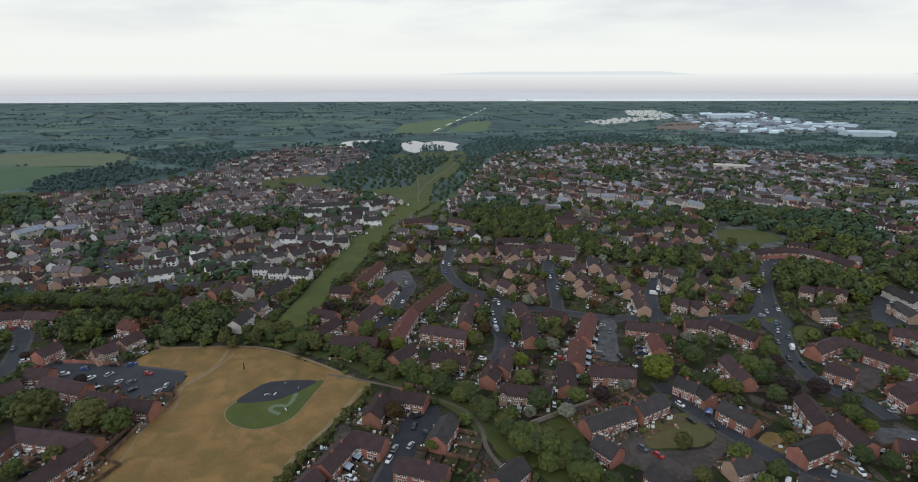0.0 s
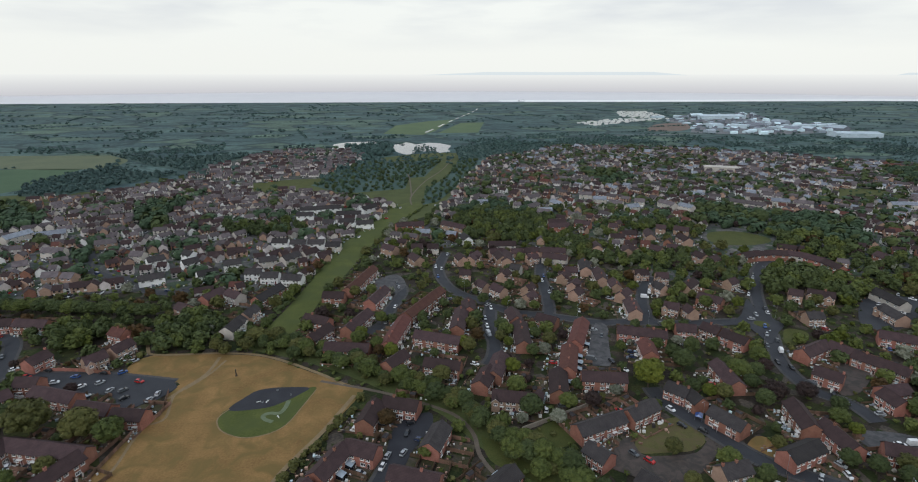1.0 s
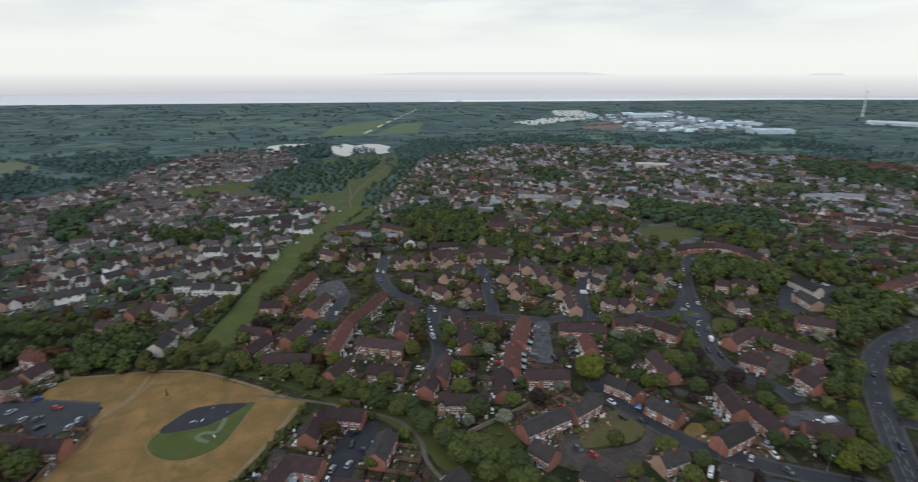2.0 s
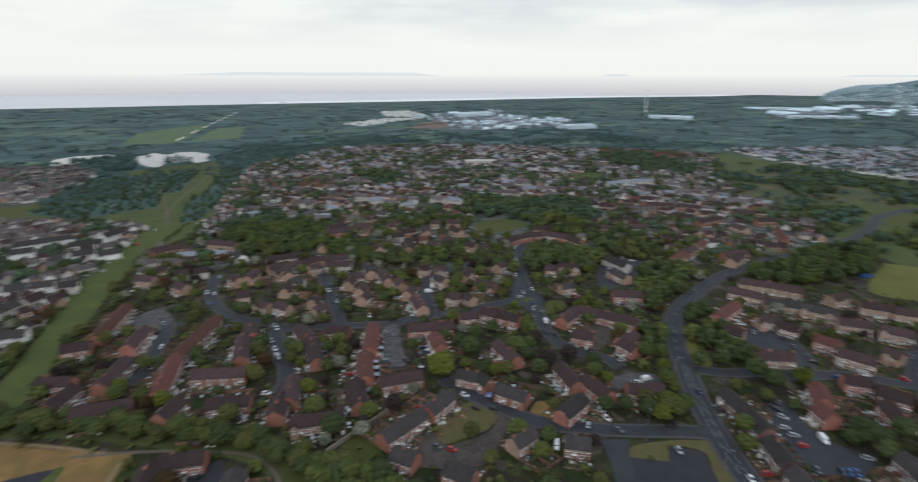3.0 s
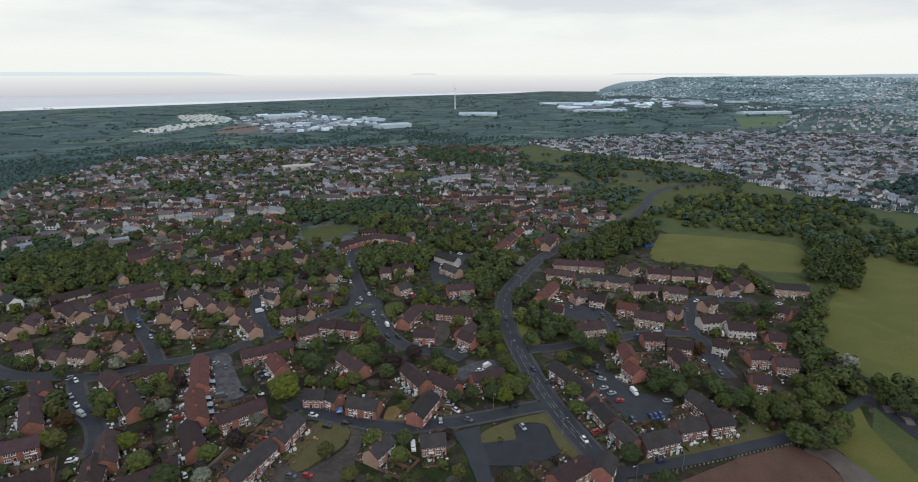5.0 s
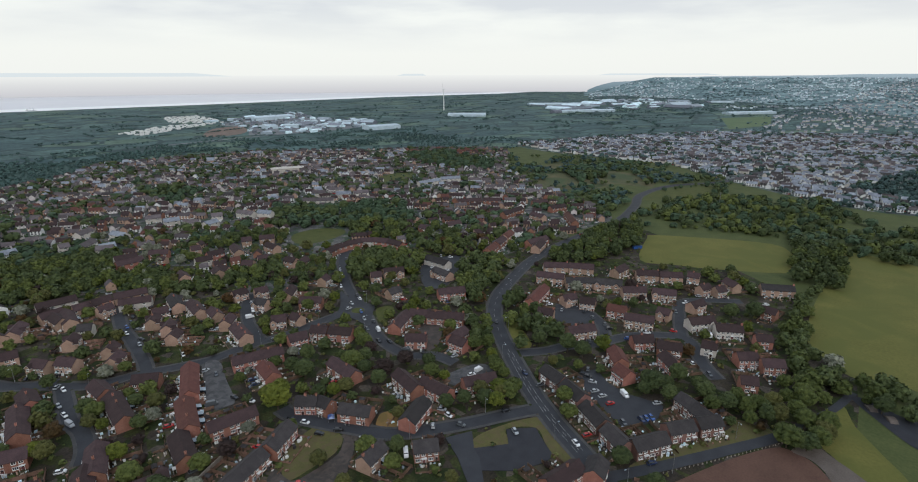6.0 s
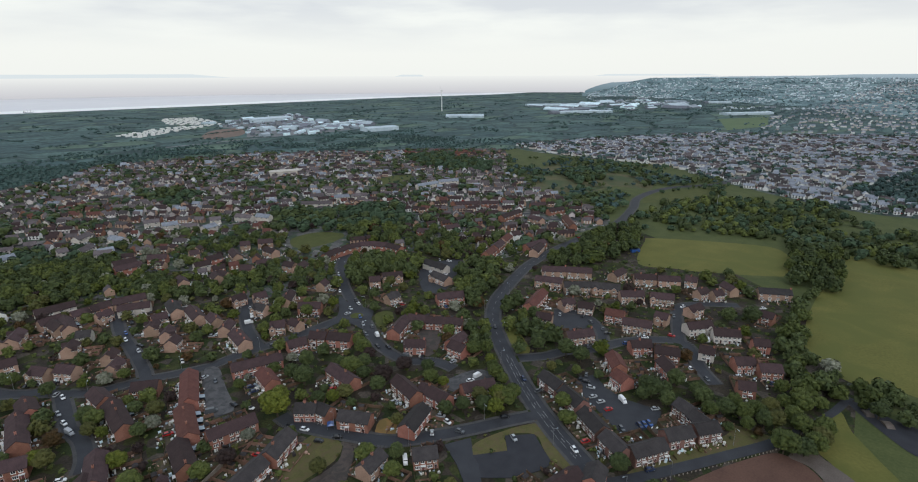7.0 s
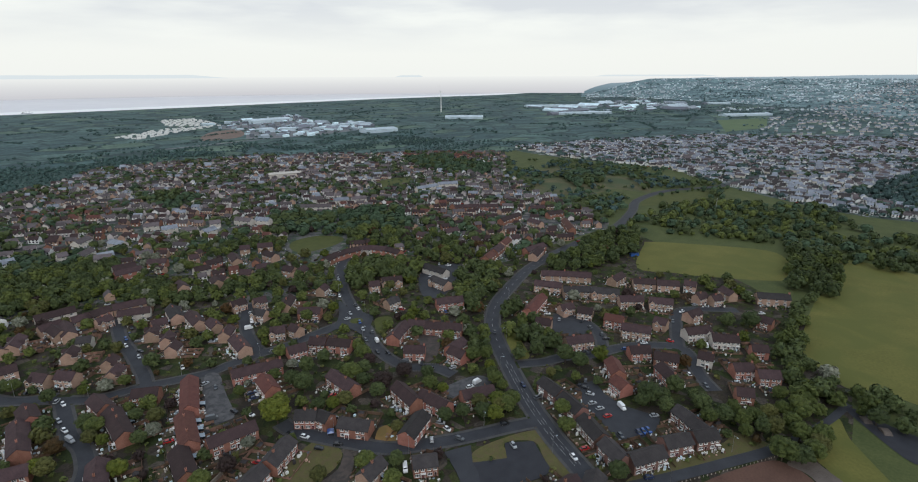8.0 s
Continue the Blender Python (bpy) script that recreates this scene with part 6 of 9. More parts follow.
# ---- gardens: plots, fences and sheds of each row ----
SHED_BODY = boxes("body", [(-1.2, -0.9, 0, 1.2, 0.9, 1.9, 0), (-0.4, -0.95, 0.05, 0.4, -0.9, 1.75, 1)], [M["wood"], M["bark"]])
SHED_ROOF = mesh_of("roof", [(-1.35, -1.05, 1.85), (1.35, -1.05, 1.85), (1.35, 0, 2.4), (-1.35, 0, 2.4), (1.35, 1.05, 1.85), (-1.35, 1.05, 1.85)], [(0, 1, 2, 3), (3, 2, 4, 5), (1, 4, 2), (0, 3, 5)], M["roof_d"])
shed_first = None
for level, (hx, hy, angle, length, units, depth) in enumerate(h for h in HOUSES if math.hypot(h[0], h[1]) < 390):
    m = pose(hx, hy, 0, 0, 0, angle)
    pv, pf, panels = [], [], []
    for side in (1, -1):
        reach = 10.5 if side > 0 else 5.5
        for u in range(units + 1):
            px = -length / 2 + u * length / units
            run = [m @ Vector((px, side * (depth / 2 + d), 0)) for d in np.arange(0.9, reach, 1.83)]
            if u < units:
                mid = m @ Vector((px + length / units / 2, side * (depth / 2 + reach / 2), 0))
                if not on_road(mid.x, mid.y) and not in_house(mid.x, mid.y, 1.0):
                    b = len(pv)
                    for cx, cy in ((0.15, 0.1), (0.97, 0.1), (0.97, 0.95), (0.15, 0.95)):
                        v = m @ Vector((px + cx * length / units, side * (depth / 2 + cy * reach), 0))
                        pv.append((v.x, v.y, 0.042 + 0.005 * (level % 7)))
                    pf.append((b, b + 1, b + 2, b + 3) if side > 0 else (b + 3, b + 2, b + 1, b))
            if side < 0 and u not in (0, units):
                continue
            for d, v in zip(np.arange(0.9, reach, 1.83), run):
                if not on_road(v.x, v.y, 0.6) and not in_house(v.x, v.y, 0.4):
                    yy = side * (depth / 2 + d)
                    h = 1.7 if side > 0 else 0.9
                    panels.append((px - 0.03, yy - 0.9, 0, px + 0.03, yy + 0.9, h, 0))
                    panels.append((px - 0.06, yy + 0.86, 0, px + 0.06, yy + 0.96, h + 0.08, 0))
        yy = side * (depth / 2 + reach)
        for px in np.arange(-length / 2 + 0.9, length / 2, 1.83):
            v = m @ Vector((px, yy, 0))
            if not on_road(v.x, v.y, 0.6) and not in_house(v.x, v.y, 0.4):
                h = 1.7 if side > 0 else 0.8
                panels.append((px - 0.9, yy - 0.03, 0, px + 0.9, yy + 0.03, h, 0))
    if pf:
        tagged(new("ground", mesh_of("garden_plots", pv, pf, M["plots"])), "row of small back garden plots of grass and soil", "garden", kind="structure")
    if panels:
        fence = new("garden_fence", boxes("garden_fence", panels, [M["wood"]]))
        fence.matrix_basis = m
        tagged(fence, "brown wooden garden fences between back gardens", "fence", kind="stuff")
    for u in range(units):
        if rng.random() < 0.4 and math.hypot(hx, hy) < 390:
            v = m @ Vector((-length / 2 + (u + 0.3 + 0.4 * rng.random()) * length / units, depth / 2 + 8.6, 0))
            if on_road(v.x, v.y, 1) or in_house(v.x, v.y, 1.6) or any(inside(v.x, v.y, p) for p in OPEN):
                continue
            place = pose(v.x, v.y, 0.05, 0, 0, angle + 90 * int(rng.integers(0, 4)))
            if shed_first is None:
                shed_first = tagged(new("garden_shed"), "small brown wooden garden shed with a felt roof", "shed", group="garden sheds")
                part("body", SHED_BODY, shed_first)
                part("roof", SHED_ROOF, shed_first)
                shed_first.matrix_basis = place
            else:
                copy_thing(shed_first, place)

# ---- trees ----


def ico(sub):
    bm = bmesh.new()
    bmesh.ops.create_icosphere(bm, subdivisions=sub, radius=1)
    v = np.array([q.co[:] for q in bm.verts])
    f = np.array([[q.index for q in t.verts] for t in bm.faces])
    bm.free()
    return v, f


BALL, BALL_F = ico(2)
PEB, PEB_F = ico(1)


def crown_mesh(seed, lobes, leaves, tall, leaf=0.5, width=1.0):
    """A crown about 1 across and `tall` high: a full body with many overlapping clumps, covered in leaf sprays. Returns vertices and faces."""
    r = np.random.default_rng(seed)
    c, rad = [(0, 0, tall * 0.56), (0.03, 0.02, tall * 0.36)], [0.36, 0.34]
    for i in range(lobes):
        a, up = i * 2.4 + r.uniform(-0.4, 0.4), 1 - 1.6 * (i + 0.5) / lobes + r.uniform(-0.06, 0.06)
        flat = math.sqrt(max(0.03, 1 - up * up)) * r.uniform(0.86, 1.06)
        c.append((width * 0.36 * flat * math.cos(a), width * 0.36 * flat * math.sin(a), tall * (0.5 + 0.36 * up * r.uniform(0.9, 1.08))))
        rad.append(r.uniform(0.12, 0.185))
    lobes += 2
    c, rad = np.array(c), np.array(rad)
    vs, fs, at = [], [], 0
    for p, q in zip(c, rad):
        ball, ball_f = (BALL, BALL_F) if q > 0.25 and leaves > 500 else (PEB, PEB_F)
        wob = 1 + 0.24 * np.sin(ball @ r.normal(size=3) * 4 + r.uniform(0, 6)) * np.cos(ball @ r.normal(size=3) * 5)
        vs.append(p + ball * (q * 0.9 * wob)[:, None] * (1, 1, 0.9))
        fs.append(ball_f + at)
        at += len(ball)
    per = leaves // lobes
    for i, (p, q) in enumerate(zip(c, rad)):
        d = r.normal(size=(per, 3))
        d[:, 2] = np.where(d[:, 2] < -0.3, -d[:, 2], d[:, 2])
        d /= np.linalg.norm(d, axis=1)[:, None]
        pos = p + d * (q * r.uniform(0.86, 1.16, per))[:, None]
        gap = np.linalg.norm(pos[:, None] - c[None], axis=2) / rad[None]
        gap[:, i] = 9
        pos, d = pos[gap.min(1) > 0.8], d[gap.min(1) > 0.8]
        n = len(pos)
        if not n:
            continue
        t1 = np.cross(d, r.normal(size=(n, 3)))
        t1 /= np.linalg.norm(t1, axis=1)[:, None]
        t2 = np.cross(d, t1) + d * r.uniform(-0.7, 0.7, n)[:, None]
        s = (leaf * 0.075 * r.uniform(0.6, 1.4, n))[:, None]
        vs.append(np.stack([pos - t1 * s * 1.2, pos + t1 * s * 1.2 - t2 * s * 0.3, pos + t2 * s * 1.5], 1).reshape(-1, 3))
        fs.append((np.arange(n * 3).reshape(n, 3) + at))
        at += n * 3
    return np.concatenate(vs), [tuple(x) for f in fs for x in f.tolist()]


CROWNS = [crown_mesh(11, 26, 2600, 0.98, 0.42), crown_mesh(12, 30, 2700, 1.08, 0.42), crown_mesh(13, 24, 2500, 0.9, 0.42), crown_mesh(14, 32, 2700, 1.15, 0.42), crown_mesh(15, 27, 2600, 1.0, 0.42)]
made_crowns = {}


def trunk_mesh():
    """A tapered trunk with four limbs, 1 high."""
    vs, fs = [], []

    def limb(p0, p1, r0, r1, n=7):
        p0, p1 = Vector(p0), Vector(p1)
        q = (p1 - p0).to_track_quat("Z", "Y")
        b = len(vs)
        for p, r in ((p0, r0), (p0.lerp(p1, 0.5), (r0 + r1) / 2), (p1, r1)):
            for i in range(n):
                a = 2 * math.pi * i / n
                vs.append(tuple(p + q @ Vector((r * math.cos(a), r * math.sin(a), 0))))
        for k in range(2):
            for i in range(n):
                j = (i + 1) % n
                fs.append((b + k * n + i, b + k * n + j, b + (k + 1) * n + j, b + (k + 1) * n + i))

    limb((0, 0, -0.03), (0.01, 0, 0.55), 0.035, 0.024)
    for a in range(4):
        limb((0.01, 0, 0.38 + 0.04 * a), (0.2 * math.cos(a * 1.7), 0.2 * math.sin(a * 1.7), 0.75), 0.016, 0.006, 5)
    return mesh_of("trunk", vs, fs, M["bark"])


TRUNK = trunk_mesh()
LEAF_TEXT = {"leaf_dark": "dark green", "leaf_mid": "green", "leaf_olive": "olive green", "leaf_bright": "bright yellow-green", "leaf_copper": "dark copper-red", "leaf_blossom": "pale blossoming", "leaf_amber": "amber-brown"}
TREES = []


def tree(x, y, height, spread, key, shape=None):
    """A broad-leaved tree: a trunk with limbs and a crown of leaf sprays."""
    shape = int(rng.integers(0, 5)) if shape is None else shape
    if (shape, key) not in made_crowns:
        v, f = CROWNS[shape]
        made_crowns[shape, key] = mesh_of("crown", v, f, M[key])
    tall = max(CROWNS[shape][0][:, 2])
    small = height < 5
    root = tagged(new("shrub" if small else "tree"), f"{LEAF_TEXT[key]} leafy {'shrub in a garden' if small else 'broad-leaved tree with a full crown'}", "shrub" if small else "tree", group="shrubs" if small else "trees")
    root.matrix_basis = pose(x, y, 0, 0, 0, float(rng.uniform(0, 360)))
    low = height * (0.12 if small else 0.16)
    ob = part("crown", made_crowns[shape, key], root, m=Matrix.Translation((0, 0, low)) @ Matrix.Diagonal((spread, spread, (height - low) / tall, 1)))
    part("trunk", TRUNK, root, m=Matrix.Diagonal((height * 0.8, height * 0.8, height * 0.8, 1)))
    TREES.append((x, y, spread / 2))
    return root


def scatter(poly, gap, seed):
    """Places inside an outline, no two nearer than gap."""
    r = np.random.default_rng(seed)
    xs, ys = [p[0] for p in poly], [p[1] for p in poly]
    got, cells = [], {}
    tries = int((max(xs) - min(xs)) * (max(ys) - min(ys)) / gap ** 2 * 4)
    for _ in range(min(tries, 30000)):
        x, y = r.uniform(min(xs), max(xs)), r.uniform(min(ys), max(ys))
        i, j = int(x // gap), int(y // gap)
        if any(math.hypot(x - a, y - b) < gap for k in (-1, 0, 1) for l in (-1, 0, 1) for a, b in cells.get((i + k, j + l), ())):
            continue
        if inside(x, y, poly):
            cells.setdefault((i, j), []).append((x, y))
            got.append((x, y))
    return got


FULLER = [crown_mesh(s, 10, 240, 0.98, 1.05) for s in (31, 32, 33, 34)]


def low_crown(seed, clumps=4, n=70, s=0.085):
    """A far tree: a few rough clumps with some sprays, kept light."""
    r = np.random.default_rng(seed)
    vs, fs, at = [], [], 0
    for i in range(clumps):
        a = r.uniform(0, 6.28)
        p = np.array((0.22 * math.cos(a), 0.22 * math.sin(a), r.uniform(0.25, 0.65)))
        v = p + PEB * (r.uniform(0.22, 0.34) * (1 + r.uniform(-0.25, 0.25, len(PEB))))[:, None]
        vs.append(v)
        fs += (PEB_F + at).tolist()
        at += len(PEB)
    d = r.normal(size=(n, 3))
    d[:, 2] = np.abs(d[:, 2])
    d /= np.linalg.norm(d, axis=1)[:, None]
    pos = d * r.uniform(0.36, 0.55, n)[:, None] * (1, 1, 0.9) + (0, 0, 0.42)
    t1 = np.cross(d, r.normal(size=(n, 3)))
    t2 = np.cross(d, t1)
    vs.append(np.stack([pos - t1 * s, pos + t1 * s, pos + t2 * s * 1.5], 1).reshape(-1, 3))
    fs += (np.arange(n * 3).reshape(n, 3) + at).tolist()
    return np.concatenate(vs), fs


LIGHT = [low_crown(s) for s in range(40, 46)]
TINY = [low_crown(s, 2, 16, 0.13) for s in range(50, 56)]


def woods(name, places, key, label, category="trees", full=False, tiny=False):
    """Many far trees in one mesh: rows of x, y, height, spread."""
    vs, fs, at = [], [], 0
    for x, y, h, w in places:
        v, f = (FULLER if full else TINY if tiny else LIGHT)[int(rng.integers(0, 4))]
        a = rng.uniform(0, 6.28)
        c, s = math.cos(a), math.sin(a)
        q = np.stack([(v[:, 0] * c - v[:, 1] * s) * w + x, (v[:, 0] * s + v[:, 1] * c) * w + y, v[:, 2] * h - 0.05 * h + rise(x, y)], 1)
        vs.append(q)
        fs += [[j + at for j in t] for t in f]
        at += len(q)
    if not vs:
        return None
    me = bpy.data.meshes.new(name)
    me.from_pydata(np.concatenate(vs).tolist(), [], fs)
    me.materials.append(M[key])
    return tagged(new(name, me), label, category, kind="stuff")



def lumps(name, places, key, label):
    """Low far shrubs, one small rough clump each: rows of x, y, size."""
    vs, fs, at = [], [], 0
    for x, y, h in places:
        vs.append(PEB * (h * (1 + rng.uniform(-0.3, 0.3, len(PEB))))[:, None] + (x, y, h * 0.5))
        fs += (PEB_F + at).tolist()
        at += len(PEB)
    tagged(new(name, mesh_of(name, np.concatenate(vs), fs, M[key])), label, "shrubs", kind="stuff")


LONE_TREES_A = [
    (-160.2, 176.7, 14.5, 16.0, "leaf_olive"),
    (-140.2, 175.2, 11.5, 13.5, "leaf_olive"),
    (-128.0, 173.1, 9.5, 11.5, "leaf_mid"),
    (-174.6, 182.9, 9.0, 9.0, "leaf_dark"),
    (87.2, 208.6, 12.0, 13.5, "leaf_bright"),
    (80.6, 163.7, 6.5, 6.5, "leaf_olive"),
    (6.2, 244.3, 7.0, 6.5, "leaf_bright"),
    (27.6, 223.1, 6.0, 6.5, "leaf_bright"),
    (32.3, 188.6, 8.0, 10.0, "leaf_dark"),
    (41.6, 154.6, 8.0, 9.0, "leaf_dark"),
    (32.5, 160.6, 8.0, 9.0, "leaf_mid"),
    (21.3, 163.7, 7.0, 8.0, "leaf_mid"),
    (-59.9, 311.4, 7.0, 7.0, "leaf_olive"),
    (-35.7, 237.1, 6.0, 5.5, "leaf_amber"),
    (28.0, 182.8, 4.5, 5.0, "leaf_blossom"),
    (-47.3, 255.9, 6.5, 7.0, "leaf_bright"),
    (-38.8, 273.6, 6.5, 7.0, "leaf_mid"),
    (-12.4, 203.6, 5.0, 6.0, "leaf_mid"),
]
LONE_TREES_B = [
    (-9.3, 163.8, 5.0, 6.0, "leaf_mid"),
    (39.9, 236.5, 6.0, 7.0, "leaf_dark"),
    (26.8, 263.7, 7.0, 8.0, "leaf_dark"),
    (25.3, 251.4, 6.0, 6.5, "leaf_olive"),
    (19.1, 299.7, 6.5, 7.0, "leaf_dark"),
    (9.0, 324.0, 6.0, 8.0, "leaf_mid"),
    (32.5, 296.4, 5.0, 6.0, "leaf_bright"),
    (48.7, 290.9, 5.5, 6.5, "leaf_mid"),
    (8.6, 241.4, 7.0, 8.0, "leaf_olive"),
    (28.5, 221.2, 6.5, 7.5, "leaf_bright"),
    (108.4, 222.7, 9.0, 10.0, "leaf_dark"),
    (117.8, 236.1, 9.0, 8.0, "leaf_dark"),
    (107.0, 231.5, 8.0, 8.0, "leaf_dark"),
    (146.8, 227.9, 8.0, 9.0, "leaf_mid"),
    (137.0, 197.2, 8.0, 10.0, "leaf_copper"),
    (130.4, 193.2, 7.0, 8.0, "leaf_dark"),
    (159.3, 189.8, 6.0, 7.0, "leaf_dark"),
    (169.0, 291.1, 7.0, 7.0, "leaf_bright"),
]
LONE_TREES_C = [
    (109.3, 223.2, 9, 8, "leaf_dark"),
    (131.1, 216.2, 8, 11, "leaf_mid"),
    (105.2, 204.1, 6, 7, "leaf_dark"),
    (95.2, 220.9, 6, 7, "leaf_olive"),
    (152.0, 199.6, 6, 9, "leaf_copper"),
    (153.5, 181.2, 6, 8, "leaf_mid"),
    (116.3, 199.4, 6, 8, "leaf_olive"),
    (218.3, 40.0, 7.5, 8.5, "leaf_dark"),
    (225.6, 34.0, 8, 9, "leaf_mid"),
    (239.9, 34.2, 8, 8, "leaf_mid"),
    (220.0, 45.1, 6, 7, "leaf_dark"),
    (150.2, 291.7, 7.0, 8.0, "leaf_mid"),
    (145.0, 315.7, 7.0, 8.0, "leaf_mid"),
    (163.5, 146.1, 8.0, 9.0, "leaf_bright"),
    (164.6, 141.8, 7.5, 9.0, "leaf_mid"),
    (153.8, 146.4, 7.0, 8.0, "leaf_dark"),
    (147.4, 153.0, 6.5, 7.0, "leaf_dark"),
    (140.4, 157.1, 6.0, 7.0, "leaf_dark"),
    (220.8, 148.0, 9.0, 10.0, "leaf_dark"),
    (221.1, 139.1, 8.0, 9.0, "leaf_dark"),
    (334.5, 91.8, 9.0, 11.0, "leaf_dark"),
    (324.6, 102.0, 8.0, 9.0, "leaf_dark"),
    (217.0, 98.2, 9.0, 11.0, "leaf_dark"),
    (161.4, 84.0, 7.0, 8.0, "leaf_dark"),
    (180.5, 122.4, 7.0, 8.0, "leaf_mid"),
    (218.3, 40.0, 7.0, 8.0, "leaf_dark"),
    (236.6, 33.9, 9.0, 9.0, "leaf_mid"),
    (71.0, 202.3, 4.5, 6.0, "leaf_blossom"),
    (115.4, 246.8, 5.0, 6.0, "leaf_blossom"),
]
LONE_TREES = LONE_TREES_A + LONE_TREES_B + LONE_TREES_C

# ---- planting ----

def grove(poly, gap, low, high, seed, keys, limit=272):
    """Trees of a wood: single trees near the estate, one mass farther off."""
    r, mass = np.random.default_rng(seed), []
    for x, y in scatter(poly, gap, seed):
        if on_road(x, y, 1.2) or in_house(x, y, 3.0) or any(inside(x, y, p) for p in (BANK_CLEAR, GREEN_PATCH, GREEN_WEDGE)):
            continue
        if poly in (BELT_A, BELT_B, BELT_C, BELT_D, BELT_E) and noise.noise((x / 70, y / 70, 8.4)) + 0.5 * noise.noise((x / 25, y / 25, 2.4)) < 0.0:
            continue
        if poly is WOOD_J and noise.noise((x / 38, y / 38, 4.4)) + 0.5 * noise.noise((x / 13, y / 13, 1.4)) < -0.3:
            continue
        h = r.uniform(low, high)
        if math.hypot(x, y) < limit:
            tree(x, y, h, h * r.uniform(0.75, 1.05), keys[int(r.integers(0, len(keys)))])
        else:
            mass.append((x, y, h, h * r.uniform(0.85, 1.2)))
    if mass:
        near = [q for q in mass if math.hypot(q[0], q[1]) < 520]
        far_off = [q for q in mass if math.hypot(q[0], q[1]) >= 520]
        tints = ["leaf_dark", "leaf_mid", "leaf_dark"] if keys[0] != "leaf_far_haze" else ["leaf_far_haze", "leaf_deep"]
        for k, key in enumerate(tints):
            woods("woodland", near[k::len(tints)], key, "dense green woodland canopy", "woodland", full=True)
            if keys[0] != "leaf_far_haze":
                woods("woodland", far_off[k::3], ("leaf_dark", "leaf_deep", "leaf_mid" if poly is WOOD_J else "leaf_deep")[k], "dense distant woodland canopy", "woodland")
        if keys[0] == "leaf_far_haze":
            woods("woodland", far_off, "leaf_far_haze", "dense distant woodland canopy", "woodland", tiny=gap < 9)


DARK, MIX, FRESH = ["leaf_dark", "leaf_dark", "leaf_mid"], ["leaf_dark", "leaf_mid", "leaf_mid", "leaf_olive"], ["leaf_mid", "leaf_bright", "leaf_olive", "leaf_mid"]
for i, (poly, gap, low, high, keys) in enumerate((
        (HEDGE_WOOD, 6.0, 6, 10, MIX), (WOOD_WEST, 6.5, 7, 10, DARK), (WOOD_A, 7.5, 7, 11, MIX), (WOOD_B, 7.0, 6, 9.5, MIX), (WOOD_BB, 7.0, 5, 8.5, MIX), (WOOD_CC, 8.0, 5, 8.5, DARK), (WOOD_C, 7.0, 6, 10, MIX), (WOOD_D, 6.5, 7, 11, DARK),
        (WOOD_E, 5.6, 6, 9, FRESH), (WOOD_F, 7.5, 8, 12, MIX), (WOOD_G, 6.5, 6, 10, MIX), (WOOD_GG, 8.0, 9, 13, MIX), (WOOD_H, 7.0, 7, 11, ["leaf_mid", "leaf_mid", "leaf_olive", "leaf_dark"]), (WOOD_I, 6.5, 7, 10, DARK), (WOOD_J, 7.4, 4, 11, MIX), (WOOD_K, 6.5, 6, 10, DARK), (WOOD_KK, 6.0, 6, 8, DARK),
        (WOOD_L, 8.0, 8, 13, MIX), (WOOD_M, 7.5, 6, 10, DARK), (WOOD_N, 8.5, 3, 7, ["leaf_dark"]), (WOOD_NN, 8.0, 3, 7, ["leaf_dark"]), (WOOD_O, 7.5, 9, 13, DARK), (WOOD_P, 8.0, 8, 12, ["leaf_dark"]), (WOOD_Q, 7.5, 8, 12, DARK), (WOOD_R, 10, 9, 14, ["leaf_dark"]), (WOOD_S, 10, 9, 14, ["leaf_dark"]), (WOOD_T, 9, 9, 13, ["leaf_dark"]), (WOOD_U, 9, 9, 13, ["leaf_dark"]), (WOOD_V, 11, 8, 12, ["leaf_far_haze"]), (WOOD_W, 8.5, 4, 8, ["leaf_far_haze"]), (BELT_A, 8.9, 4, 8, ["leaf_far_haze"]), (BELT_B, 8.9, 4, 8, ["leaf_far_haze"]), (BELT_C, 8.9, 4, 8, ["leaf_far_haze"]),
        (POND_ISLE, 8, 3, 5, ["leaf_far_haze"]), (BELT_D, 8.5, 2.5, 6, ["leaf_far_haze"]), (BELT_E, 8.9, 3, 7, ["leaf_far_haze"]), (POND_WOOD, 8, 4, 7, ["leaf_far_haze"]), (POND_FRONT, 9, 2, 3.5, ["leaf_far_haze"]), (PARK_WOOD, 7, 2.5, 6, ["leaf_far_haze"]), (WOOD_ROADSIDE, 7, 3, 6, ["leaf_dark"]), (WOOD_KNOLL, 8, 6, 10, ["leaf_dark"]), (WOOD_LEVEL, 7, 4, 8, ["leaf_far_haze"]), (WOOD_LEVELS, 8, 4, 8, ["leaf_far_haze"]), (WOOD_X, 8, 7, 10, ["leaf_dark"]), (WOOD_Y, 11, 8, 12, ["leaf_dark"]), (WOOD_Z, 13, 8, 12, ["leaf_far_haze"]))):
    grove(poly, gap, low, high, 100 + i, keys)


